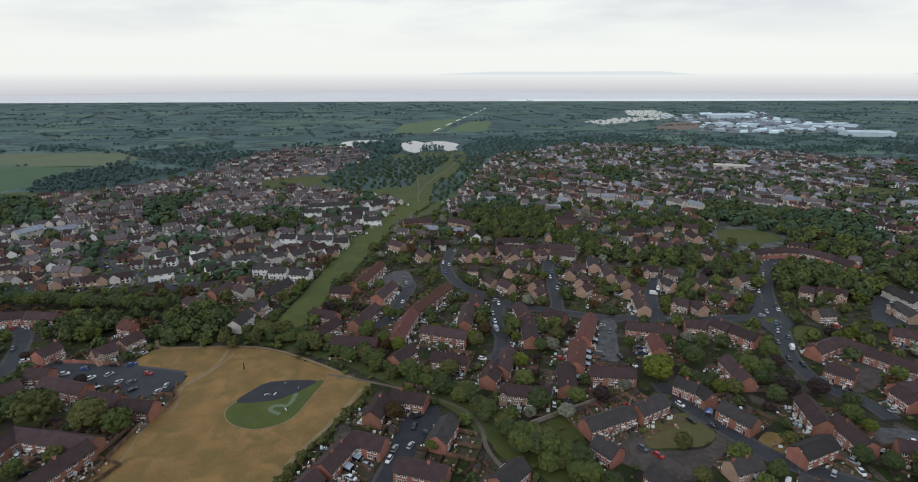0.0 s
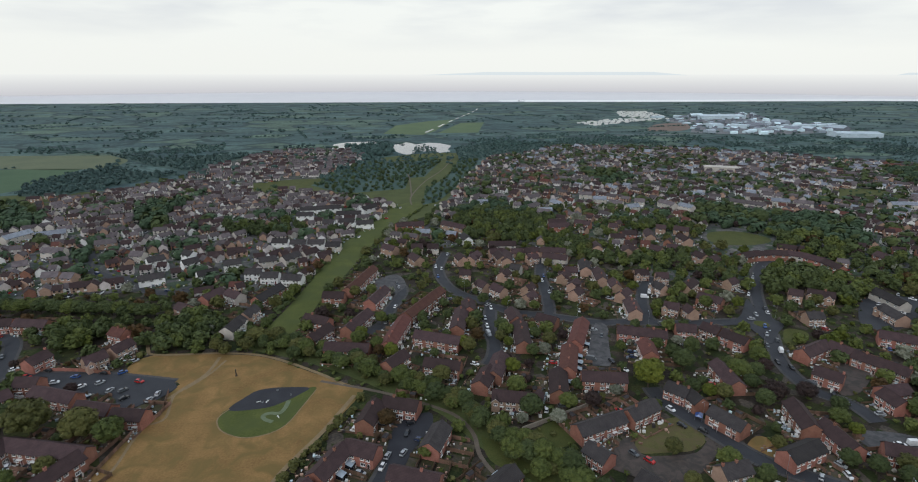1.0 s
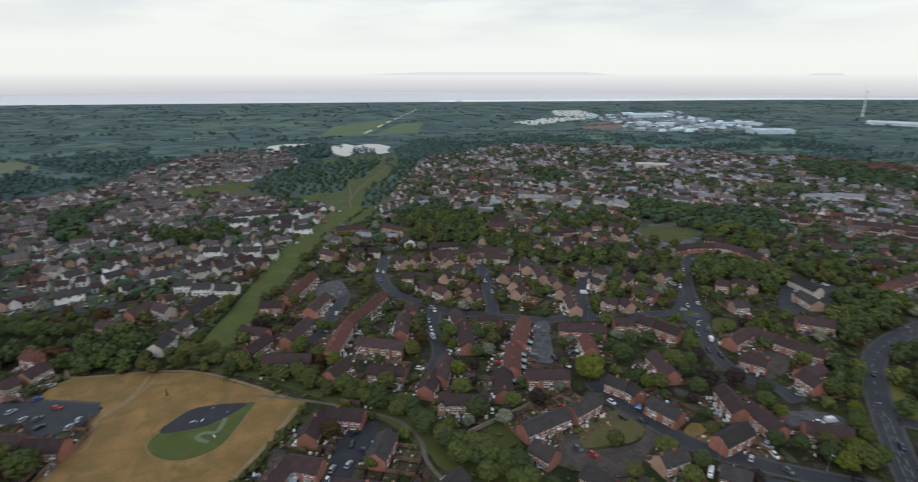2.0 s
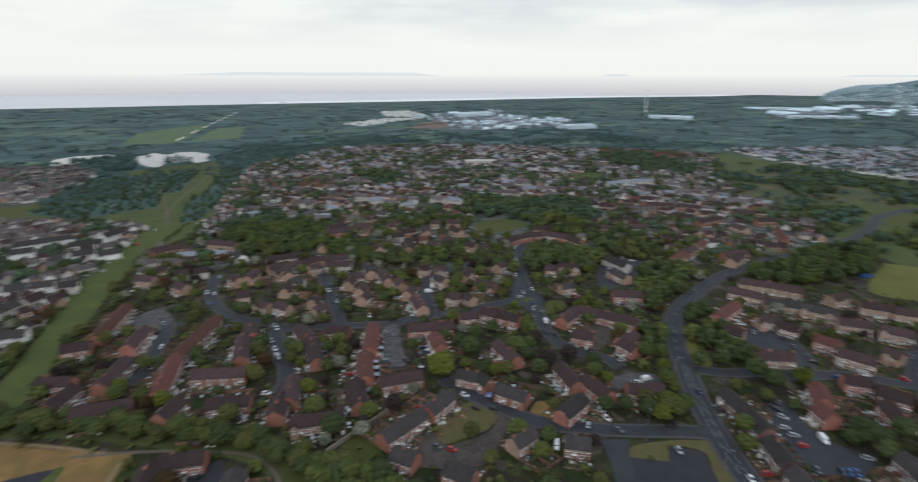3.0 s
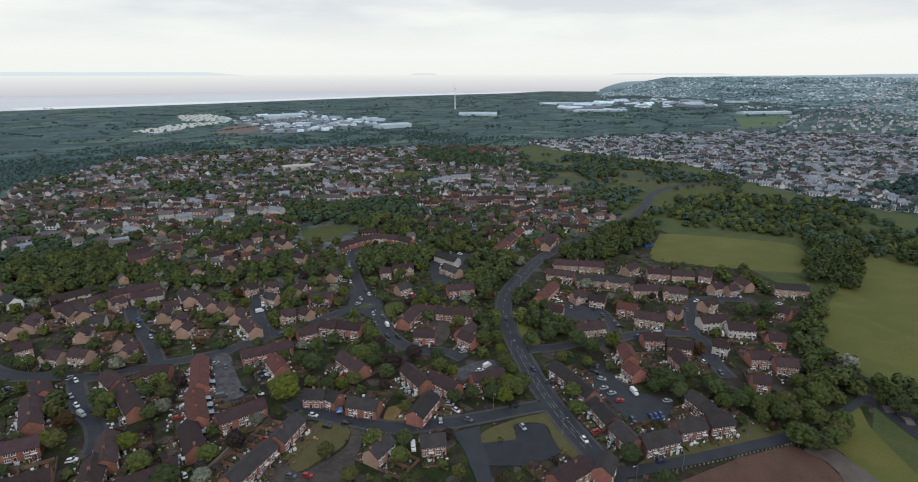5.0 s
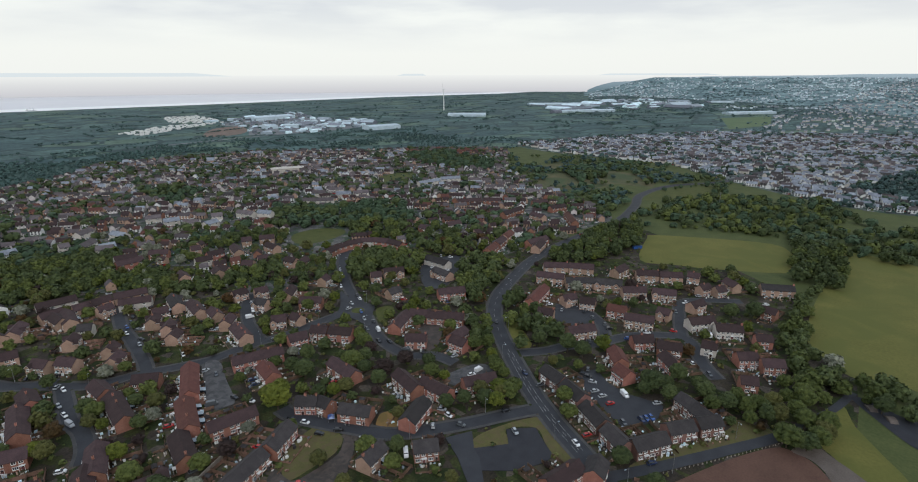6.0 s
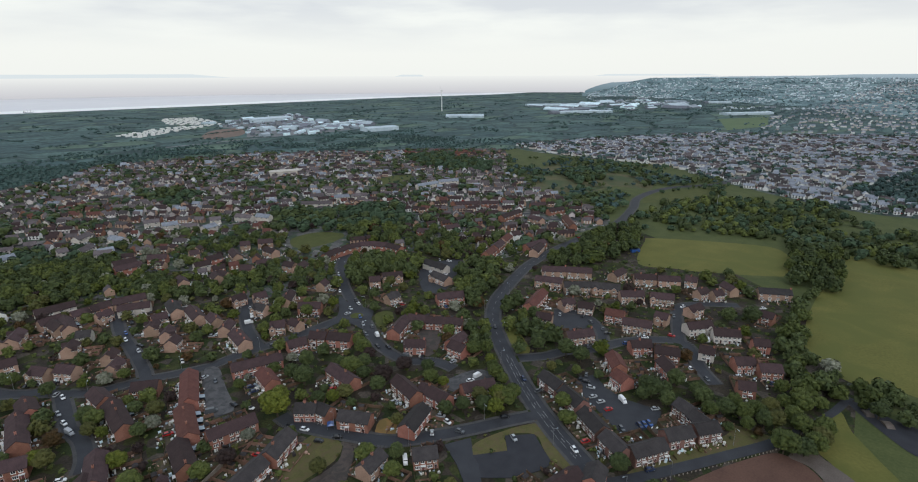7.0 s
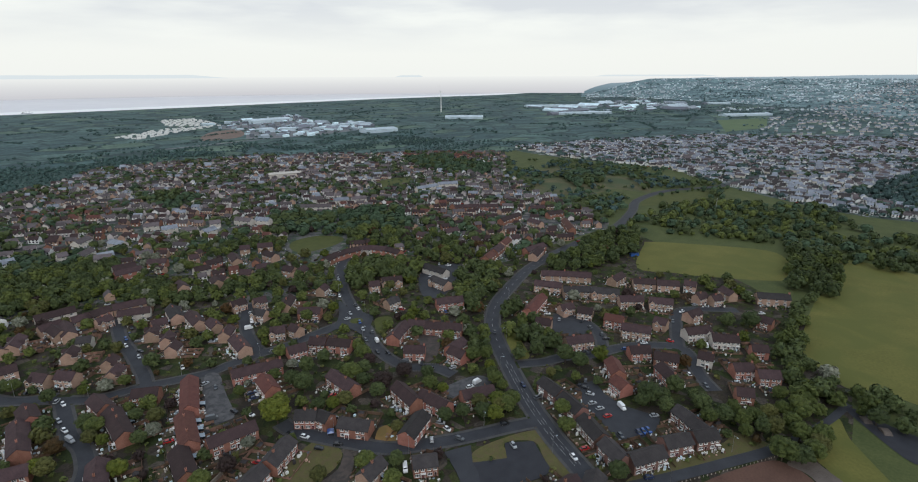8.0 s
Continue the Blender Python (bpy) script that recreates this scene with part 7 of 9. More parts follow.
def hedge(line, gap, width, low, high, seed, keys):
    r = np.random.default_rng(seed)
    for (x0, y0), (x1, y1) in zip(line, line[1:]):
        d = math.hypot(x1 - x0, y1 - y0)
        for s in np.arange(0, d, gap):
            off = r.uniform(-width, width)
            x, y = x0 + (x1 - x0) * s / d - (y1 - y0) / d * off, y0 + (y1 - y0) * s / d + (x1 - x0) / d * off
            if in_house(x, y, 1.5) or off_line(x, y, PATH_B) < 2.5:
                continue
            h = r.uniform(low, high)
            tree(x, y, h, h * r.uniform(0.85, 1.2), keys[int(r.integers(0, len(keys)))])


hedge(HEDGE_LONG, 1.8, 5.0, 4.5, 8.5, 61, MIX + ["leaf_dark"])
woods("hedge", [(x0 + (x1 - x0) * s + o, y0 + (y1 - y0) * s + o, h, h * 1.3) for (x0, y0), (x1, y1) in zip(HEDGE_RIGHT, HEDGE_RIGHT[1:]) for s, o, h in zip(rng.uniform(0, 1, 9), rng.uniform(-2.5, 1.5, 9), rng.uniform(1.0, 3.6, 9))], "leaf_olive", "scrubby olive hedge along the edge of the field", "hedge", full=True)
for side, out, tall in ((CORRIDOR[:4], -1, 3.4), (CORRIDOR[4:], 1, 2.2)):
    for key, share in (("leaf_mid", 0), ("leaf_dark", 1)):
        bank = [(x0 + (x1 - x0) * s + out * o, y0 + (y1 - y0) * s, h, h * 1.5) for (x0, y0), (x1, y1) in zip(side, side[1:]) for s, o, h in zip(rng.uniform(0, 1, 26), rng.uniform(1.5, 5.5, 26), rng.uniform(0.9, tall, 26))]
        woods("hedge", bank, key, "uneven green hedge along a strip of rough grass", "hedge", full=share == 0)
hedge(HEDGE_WEST, 4.0, 2.5, 7, 9.5, 62, DARK)

# trees that stand alone
for x, y, h, w, key in LONE_TREES:
    tree(x, y, 1.2 * h, w, key)

# garden trees and shrubs
r = np.random.default_rng(77)
small_trees = {}
for x, y in scatter(ESTATE, 8.6, 78):
    if on_road(x, y, 0.8) or in_house(x, y, 1.6) or any(inside(x, y, p) for p in OPEN) or any(math.hypot(x - a, y - b) < c + 1.5 for a, b, c in TREES) or off_line(x, y, HEDGE_RIGHT) < 7 or (x > 230 and y < 240 and r.random() < 0.5):
        continue
    h = r.uniform(2.2, 7.5) if r.random() < 0.7 else r.uniform(6, 9)
    key = ["leaf_dark", "leaf_mid", "leaf_mid", "leaf_olive", "leaf_bright", "leaf_copper", "leaf_blossom", "leaf_amber", "leaf_mid", "leaf_dark", "leaf_dark", "leaf_mid", "leaf_olive", "leaf_dark"][int(r.integers(0, 14))]
    if h > 5.6 and math.hypot(x, y) < 265:
        tree(x, y, h, h * r.uniform(0.8, 1.1), key)
    else:
        small_trees.setdefault(key, []).append((x, y, h, h * r.uniform(0.9, 1.2)))
for key, rows in small_trees.items():
    woods("garden_trees", [q for q in rows if q[2] > 4.4], key, LEAF_TEXT[key] + " small trees in gardens", "trees", full=True)
    woods("garden_trees", [q for q in rows if q[2] <= 4.4], key, LEAF_TEXT[key] + " tall shrubs in gardens", "shrubs")
bushes = []
for x, y in scatter(ESTATE, 5.0, 79):
    if on_road(x, y, 0.6) or in_house(x, y, 0.9) or any(inside(x, y, p) for p in OPEN):
        continue
    h = r.uniform(0.8, 2.4)
    bushes.append((x, y, h, h * r.uniform(0.9, 1.6)))
woods("garden_bushes", bushes[::2], "leaf_mid", "low green garden bushes", "bushes", tiny=True)
woods("garden_bushes", bushes[1::4], "leaf_olive", "low olive garden bushes", "bushes", tiny=True)
woods("garden_bushes", bushes[3::4], "leaf_dark", "low dark garden bushes", "bushes", tiny=True)


def odds(name, places, keys, label, tall=1.0):
    """Small box-like odds and ends of gardens: bins, tables, planters, stacked boards."""
    q = np.random.default_rng(len(places))
    items = []
    for x, y in places:
        w, d, h = q.uniform(0.15, 0.6), q.uniform(0.12, 0.45), q.uniform(0.2, 1.0) * tall
        items.append((x - w, y - d, 0.04, x + w, y + d, 0.04 + h, int(q.integers(0, len(keys)))))
    tagged(new(name, boxes(name, items, [M[key] for key in keys])), label, "garden clutter", kind="stuff")


clutter = []
for hx, hy, angle, length, units, depth in HOUSES:
    m = pose(hx, hy, 0, 0, 0, angle)
    for _ in range(units * 14):
        v = m @ Vector((r.uniform(-length / 2, length / 2), (depth / 2 + r.uniform(0.8, 8)) * (1 if r.random() < 0.6 else -1), 0))
        if not on_road(v.x, v.y, 0.5) and not in_house(v.x, v.y, 0.8):
            clutter.append((v.x, v.y))
patio = []
for hx, hy, angle, length, units, depth in HOUSES:
    m = pose(hx, hy, 0, 0, 0, angle)
    for _ in range(units * 9):
        v = m @ Vector((r.uniform(-length / 2, length / 2), (depth / 2 + r.uniform(0.5, 2.6)) * (1 if r.random() < 0.5 else -1), 0))
        if not in_house(v.x, v.y, 0.3) and not on_road(v.x, v.y, -0.4):
            patio.append((v.x, v.y))
odds("patio_clutter", patio, ["frame", "frame", "sheet", "cream", "roof_d"], "white porches, tubs and furniture against house fronts", 1.6)
odds("garden_clutter", clutter, ["frame", "sheet", "wood", "garden_wall", "roof_d", "buff", "wood"], "pale bins, tables and odds and ends in gardens")

# ---- farther streets of the town ----
WOODS = [WOOD_A, WOOD_B, WOOD_BB, WOOD_C, WOOD_CC, WOOD_GG, WOOD_F, WOOD_J, WOOD_L, WOOD_M, WOOD_N, WOOD_O, WOOD_P, WOOD_Q, WOOD_R, WOOD_S, HEDGE_WOOD, WOOD_T, WOOD_U, WOOD_X, WOOD_Y, WOOD_Z, BELT_A]
AVOID = WOODS + OPEN + [GREEN_WEDGE, GREEN_FAR, BANK_CLEAR]
house_kinds = {}


def plain_house(x, y, angle, length, roof, wall):
    """A house of a farther street: walls, roof and its main windows."""
    key = (round(length), roof, wall)
    if key not in house_kinds:
        root = new("house")
        part("wall", shell(round(length), 6.2, WALLS[wall][0], 4.1, 6.6), root)
        part("roof", roofing(round(length), 6.2, ROOFS[roof][0], 4.1, 6.6), root)
        for side in (-1, 1):
            for sx in (-length / 4, length / 4):
                part("window", W_UP, root, m=facing(side, 6.2) @ Matrix.Translation((sx, 0, 3.1)))
        tagged(root, f"{WALLS[wall][1]} town house with a {ROOFS[roof][1]} roof", "house", group="houses of the town")
        root.matrix_basis = pose(x, y, 0, 0, 0, angle)
        house_kinds[key] = root
    else:
        copy_thing(house_kinds[key], pose(x, y, 0, 0, 0, angle))


RED_STREETS = [(100, 712, 46), (725, 750, 90)]
far_rows = {"wall": [], "roof": []}
fronts = []


def far_house(x, y, angle, length, roof, wall):
    far_rows["wall"].append((x, y, angle, length, wall))
    far_rows["roof"].append((x, y, angle, length, roof))


def streets(poly, turn, gap, walls, roofs, seed, near=410, row=33.0, street_mat=True, bend=0.0, bare=0.14, clear=9, wild=9, cross=0.2, sizes=(6.0, 7.2, 9, 13)):
    """Streets side by side, with a row of houses on each side."""
    r = np.random.default_rng(seed)
    c, s = math.cos(radians(turn)), math.sin(radians(turn))
    us = [x * c + y * s for x, y in poly]
    vs = [y * c - x * s for x, y in poly]
    lines = []
    v = min(vs) + 12
    while v < max(vs):
        for side in (1, -1):
            u = min(us) + r.uniform(0, 8)
            while u < max(us):
                length = float(r.choice(sizes, p=[0.26, 0.34, 0.26, 0.14]))
                wob = bend * math.sin(u / 55 + v / 80)
                uu, vv = u + length / 2, v + side * 9.5 + r.uniform(-1.5, 1.5) + wob
                x, y = uu * c - vv * s, uu * s + vv * c
                u += length + r.uniform(1.5, gap)
                if r.random() < bare or math.hypot(x, y) > 4400 or not inside(x, y, poly) or any(inside(x, y, p) for p in AVOID) or in_house(x, y, clear) or on_road(x, y, 6 if clear > 8 else 4):
                    continue
                a = turn + math.degrees(math.atan(bend / 55 * math.cos(uu / 55 + v / 80))) + r.uniform(-wild, wild) + (90 if length < 9 and r.random() < cross else 0)
                for _ in range(2 if math.hypot(x, y) < 1100 else 1):
                    t, o = r.uniform(-0.6, 0.6) * length, (r.uniform(4.6, 7.5)) * (1 if r.random() < 0.5 else -1)
                    fronts.append((x + t * c - o * s, y + t * s + o * c, r.uniform(0.7, 1.7)))
                w, f = str(r.choice(walls)), str(r.choice(roofs))
                if math.hypot(x, y) < 650 and (x > 60 or y < 420):
                    w, f = str(r.choice(["o", "k", "f", "w", "o"])), str(r.choice(["b", "p", "b", "r"], p=[0.45, 0.3, 0.15, 0.1]))
                if any(math.hypot(x - a, y - b) < c for a, b, c in RED_STREETS):
                    w, f = str(r.choice(["k", "o"])), str(r.choice(["r", "p", "b"]))
                if math.hypot(x, y) < near:
                    plain_house(x, y, a, length, f, w)
                else:
                    far_house(x, y, a, length, f, w)
        run = []
        for u in np.arange(min(us), max(us), 12):
            vv = v + bend * math.sin(u / 55 + v / 80)
            x, y = u * c - vv * s, u * s + vv * c
            good = inside(x, y, poly) and not any(inside(x, y, p) for p in AVOID) and not in_house(x, y, 4)
            if good:
                run.append((x, y))
            if (not good or u + 12 >= max(us)) and run:
                if len(run) > 2:
                    lines.append(run)
                run = []
        v += row * r.uniform(0.9, 1.1)
    for run in lines if street_mat else []:
        strip("road", run, 5.5, 0.09, M["tarmac"], "grey residential street between houses", "road", smooth=False)
    return lines


streets(DISTRICT_WEST, 28, 3.5, ["f", "o", "c", "c", "w", "o", "f"], ["p", "b", "p"], 201, bend=9, row=22.5, sizes=(5.4, 6.2, 7.6, 11), near=290, clear=6, wild=24, cross=0.45)
streets(DISTRICT_NORTH, -12, 6, ["k", "o", "o", "c"], ["p", "b", "g"], 202, bend=5)
streets(DISTRICT_MID, -38, 8, ["f", "c", "f", "o", "o", "w"], ["p", "p", "b", "p", "d", "g"], 203, bend=10, row=27, wild=18, cross=0.4)
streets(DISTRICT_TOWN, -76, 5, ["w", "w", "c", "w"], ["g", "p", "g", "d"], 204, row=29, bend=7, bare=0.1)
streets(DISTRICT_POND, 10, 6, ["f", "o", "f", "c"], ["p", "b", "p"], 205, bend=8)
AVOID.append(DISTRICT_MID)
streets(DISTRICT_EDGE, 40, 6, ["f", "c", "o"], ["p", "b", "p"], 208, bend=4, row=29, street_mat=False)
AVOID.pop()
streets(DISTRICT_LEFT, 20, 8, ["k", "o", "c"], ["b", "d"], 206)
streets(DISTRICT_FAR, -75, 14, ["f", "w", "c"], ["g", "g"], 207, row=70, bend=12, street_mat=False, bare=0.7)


def far_mesh(kind):
    by = {}
    for row in far_rows[kind]:
        by.setdefault(row[4], []).append(row)
    for key, rows in by.items():
        vs, fs, ix = [], [], []
        for x, y, a, length, _ in rows:
            c, s, l, d = math.cos(radians(a)), math.sin(radians(a)), length / 2, 3.0
            b = len(vs)
            if kind == "wall":
                local = [(-l, -d, 0), (l, -d, 0), (l, d, 0), (-l, d, 0), (-l, -d, 3.9), (l, -d, 3.9), (l, d, 3.9), (-l, d, 3.9), (-l, 0, 6.2), (l, 0, 6.2)]
                faces = [(0, 1, 5, 4), (2, 3, 7, 6), (1, 2, 6, 9, 5), (3, 0, 4, 8, 7)]
            else:
                e = d + 0.4
                local = [(-l - 0.2, -e, 3.65), (l + 0.2, -e, 3.65), (l + 0.2, 0, 6.4), (-l - 0.2, 0, 6.4), (l + 0.2, e, 3.65), (-l - 0.2, e, 3.65)]
                faces = [(0, 1, 2, 3), (3, 2, 4, 5)]
            vs += [(x + p * c - q * s, y + p * s + q * c, h + rise(x, y)) for p, q, h in local]
            fs += [tuple(b + j for j in f) for f in faces]
            ix += [0] * len(faces)
            if kind == "wall" and math.hypot(x, y) < 900:
                for side in (-1, 1):
                    for k in range(max(2, int(length / 3))):
                        px = -l + (k + 0.5) * length / max(2, int(length / 3))
                        for low, high, half in ((2.4, 3.5, 0.62), (0.7, 1.9, 0.8)):
                            b = len(vs)
                            vs += [(x + p * c - side * (d + 0.05) * s, y + p * s + side * (d + 0.05) * c, h) for p, h in ((px - half, low), (px + half, low), (px + half, high), (px - half, high))]
                            fs.append((b, b + 1, b + 2, b + 3) if side < 0 else (b + 3, b + 2, b + 1, b))
                            ix.append(2 if key in "kof" and (k + len(vs) // 8) % 2 else 1)
        text = WALLS[key][1] + " walls" if kind == "wall" else ROOFS[key][1] + " roofs"
        tagged(new("far_houses", mesh_of("far_houses", vs, fs, [M[WALLS[key][0] if kind == "wall" else ROOFS[key][0]], M["glass"], M["frame"]], ix)), f"{text} of many distant small houses", "houses", kind="stuff")


far_mesh("wall")
far_mesh("roof")

# trees between the farther houses, in clumps and belts
r = np.random.default_rng(301)


def clumped(x, y, size, level):
    return noise.noise((x / size, y / size, 2.3)) + 0.6 * noise.noise((x / size * 2.6, y / size * 2.6, 7.1)) > level


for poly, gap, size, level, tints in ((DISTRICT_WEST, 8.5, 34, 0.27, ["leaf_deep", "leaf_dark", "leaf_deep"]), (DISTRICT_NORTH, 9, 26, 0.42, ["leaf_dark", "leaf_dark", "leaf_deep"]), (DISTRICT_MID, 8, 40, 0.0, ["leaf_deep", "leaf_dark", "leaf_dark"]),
                                      (SCRUB, 8, 42, 0.1, ["leaf_deep", "leaf_far_haze", "leaf_dark"]), (DISTRICT_TOWN, 9, 45, 0.17, ["leaf_far_haze", "leaf_far_haze", "leaf_deep"]), (DISTRICT_POND, 14, 40, 0.1, ["leaf_far_haze", "leaf_deep"]), (DISTRICT_FAR, 26, 160, 0.0, ["leaf_distant_haze"]), (DISTRICT_EDGE, 9, 34, 0.0, ["leaf_deep", "leaf_dark"]), (DISTRICT_LEFT, 14, 40, 0.0, ["leaf_mid", "leaf_deep"])):
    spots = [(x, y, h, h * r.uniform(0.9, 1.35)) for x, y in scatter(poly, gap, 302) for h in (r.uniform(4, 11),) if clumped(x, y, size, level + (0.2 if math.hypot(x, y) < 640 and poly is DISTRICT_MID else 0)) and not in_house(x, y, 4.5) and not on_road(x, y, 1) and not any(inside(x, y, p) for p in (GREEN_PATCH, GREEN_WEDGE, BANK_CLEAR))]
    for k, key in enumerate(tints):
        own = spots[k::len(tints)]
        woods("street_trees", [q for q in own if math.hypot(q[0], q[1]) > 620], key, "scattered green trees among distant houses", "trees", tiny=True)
        woods("street_trees", [q for q in own if math.hypot(q[0], q[1]) <= 620], key, "scattered green trees among distant houses", "trees", tiny=key == "leaf_far_haze")

# hedges, copses and sheds of the levels
spots = []
for _ in range(430):
    x, y = r.uniform(-2000, 3900), 600 + 2120 * r.random() ** 1.3
    if any(inside(x, y, p) for p in AVOID + [DISTRICT_WEST, DISTRICT_MID, DISTRICT_TOWN, DISTRICT_POND, INDUSTRY_A, DISTRICT_FAR]):
        continue
    a, n = r.choice([0.35, 0.35 + math.pi / 2, r.uniform(0, 3)]), int(r.integers(6, 24))
    for k in range(n):
        px, py = x + k * 9 * math.cos(a), y + k * 9 * math.sin(a)
        if py < 2700 and not any(inside(px, py, p) for p in (POND_A, POND_B, INDUSTRY_A, LEVEL_FIELD_A, LEVEL_FIELD_B, TAN_FIELD, GREEN_FIELD, DISTRICT_POND, DISTRICT_MID, DISTRICT_WEST)) and off_line(px, py, REEN) > 12:
            h = r.uniform(2.5, 5.5)
            spots.append((px + r.uniform(-3, 3), py + r.uniform(-3, 3), h, h * r.uniform(1.1, 1.7)))
for _ in range(15000):
    x, y = r.uniform(-1700, 2600), 820 + 1700 * r.random() ** 1.4
    if noise.noise((x / 150, y / 90, 6.2)) + 0.5 * noise.noise((x / 40, y / 30, 3.9)) < 0.3 + 0.1 * (y - 820) / 1700 or any(inside(x, y, p) for p in (POND_A, POND_B, INDUSTRY_A, LEVEL_FIELD_A, LEVEL_FIELD_B, TAN_FIELD, GREEN_FIELD, GREEN_FAR, CARAVAN_A, CARAVAN_B, BARE_YARD, HEATH, DISTRICT_POND, DISTRICT_MID, DISTRICT_TOWN)) or off_line(x, y, REEN) < 14:
        continue
    h = r.uniform(3, 7)
    spots.append((x, y, h, h * r.uniform(1.2, 2.0)))
woods("hedgerows", spots, "leaf_far_haze", "dark hedgerows and copses across flat pasture", "hedgerows", tiny=True)

lumps("shrubs", fronts[::2], "leaf_deep", "dark hedges and shrubs in front of distant houses")
lumps("shrubs", fronts[1::2], "leaf_mid", "green hedges and shrubs in front of distant houses")

# cars along the farther streets, one mesh a colour
for colour, share in (("white", 0), ("silver", 1), ("grey", 2), ("black", 3), ("red", 4)):
    items = []
    for k, (x, y, _) in enumerate(fronts):
        if k % 7 == share and math.hypot(x, y) < 1400:
            l, w = (2.1, 0.88) if k % 2 else (0.88, 2.1)
            px, py = x + 3.0 * math.sin(k), y + 3.0 * math.cos(k)
            if not in_house(px, py, 1.0):
                items += [(px - l, py - w, 0.25, px + l, py + w, 0.95, 0), (px - l * 0.55, py - w * 0.85, 0.95, px + l * 0.5, py + w * 0.85, 1.45, 1)]
    tagged(new("far_cars", boxes("far_cars", items, [M["car_" + colour], M["glass"]])), colour + " cars parked along distant streets", "cars", kind="stuff")

# shrubs and odds and ends between the farther houses
for poly, gap, key in ((DISTRICT_WEST, 6.5, "leaf_mid"), (DISTRICT_MID, 10, "leaf_deep"), (DISTRICT_NORTH, 7, "leaf_mid"), (DISTRICT_TOWN, 14, "leaf_far_haze")):
    spots = [(x, y, r.uniform(0.6, 1.7)) for x, y in scatter(poly, gap, 311) if not inside(x, y, BANK_CLEAR)]
    lumps("shrubs", spots, key, "low green shrubs in distant gardens")
    odds("garden_clutter", [(x + 2.5, y + 1.5) for x, y, _ in spots[::2] if not any(inside(x, y, p) for p in OPEN)], ["frame", "sheet", "wood", "frame", "sheet"], "pale odds and ends in distant gardens")

CARS_A = [
    (-34.8, 160.9, -29, "white", True),
    (-31.7, 155.5, -21, "silver", False),
    (-36.1, 149.2, -23, "white", False),
    (-23.3, 164.3, 72, "silver", False),
    (-23.2, 188.3, -38, "white", False),
    (-16.3, 183.6, 33, "black", False),
    (-28.4, 180.6, -30, "blue", False),
    (39.1, 191.5, 80, "white", False),
    (46.4, 194.4, -0, "grey", False),
    (66.5, 164.3, -56, "grey", False),
    (70.9, 160.5, -49, "red", False),
    (97.8, 177.2, -42, "black", False),
    (141.9, 170.9, -92, "grey", False),
    (127.2, 151.4, 50, "silver", False),
    (137.8, 157.2, -56, "silver", False),
    (136.9, 151.9, -91, "white", False),
    (133.3, 209.2, -38, "silver", False),
    (19.6, 269.6, -81, "white", False),
    (19.2, 279.5, -87, "silver", False),
]
CARS_B = [
    (21.8, 298.5, 49, "silver", False),
    (14.3, 259.6, -41, "grey", False),
    (11.1, 228.8, -22, "white", False),
    (7.9, 279.5, 30, "white", False),
    (-164.3, 211.8, 52, "white", False),
    (-157.8, 214.7, 60, "silver", False),
    (-149.7, 208.4, 78, "silver", False),
    (-144.1, 208.4, 57, "grey", False),
    (-140.1, 202.4, 56, "black", False),
    (-128.6, 201.0, 79, "silver", False),
    (-127.4, 205.6, 99, "silver", False),
    (-178.5, 215.2, 16, "white", False),
    (-205.3, 226.7, 47, "white", False),
    (-161.5, 228.9, -10, "grey", False),
    (-156.7, 160.3, 118, "white", False),
    (-149.0, 159.7, -21, "black", False),
    (-147.4, 151.0, 70, "black", False),
    (-152.8, 223.5, 41, "blue", False),
    (-153.2, 234.0, 47, "silver", False),
]
CARS_C = [
    (19.8, 259.8, -75, "silver", True),
    (12.5, 275.0, 10, "silver", False),
    (23.4, 293.6, -88, "white", False),
    (68.0, 232.7, -22, "grey", True),
    (75.0, 288.7, -103, "white", False),
    (77.0, 264.1, 7, "silver", False),
    (77.3, 230.8, -72, "black", False),
    (81.4, 222.9, -65, "white", False),
    (90.9, 180.6, -54, "black", False),
    (136.1, 143.7, -73, "grey", False),
    (108.1, 145.9, -125, "white", True),
    (173.4, 168.2, -1, "white", True),
    (167.8, 167.8, -15, "white", False),
    (187.3, 150.2, -116, "navy", False),
    (160.0, 102.7, -114, "white", False),
    (148.6, 124.6, -114, "silver", False),
    (220.8, 197.9, -135, "black", False),
    (204.5, 105.9, -119, "white", True),
    (197.9, 117.3, -24, "silver", False),
]
CARS_D = [
    (196.7, 112.6, -25, "silver", False),
    (194.0, 107.1, -25, "red", False),
    (203.9, 122.3, -69, "silver", False),
    (206.7, 126.6, -69, "black", False),
    (209.1, 92.3, -36, "silver", False),
    (270.6, 128.1, -46, "white", False),
    (283.2, 118.3, -75, "red", False),
    (254.3, 95.1, -122, "white", False),
    (290.4, 76.9, -115, "silver", False),
    (125.8, 316.6, -112, "white", True),
    (120.1, 308.4, -14, "white", True),
    (130.4, 328.1, -93, "silver", False),
    (187.0, 311.7, -120, "white", False),
    (175.5, 282.0, -100, "silver", False),
    (167.9, 257.4, -114, "silver", False),
]
CARS_E = [
    (161.1, 245.0, -106, "grey", False),
    (60.9, 337.0, -91, "white", False),
    (67.0, 351.6, -92, "navy", False),
    (70.1, 359.6, -96, "black", False),
    (64.7, 323.5, -65, "black", False),
]
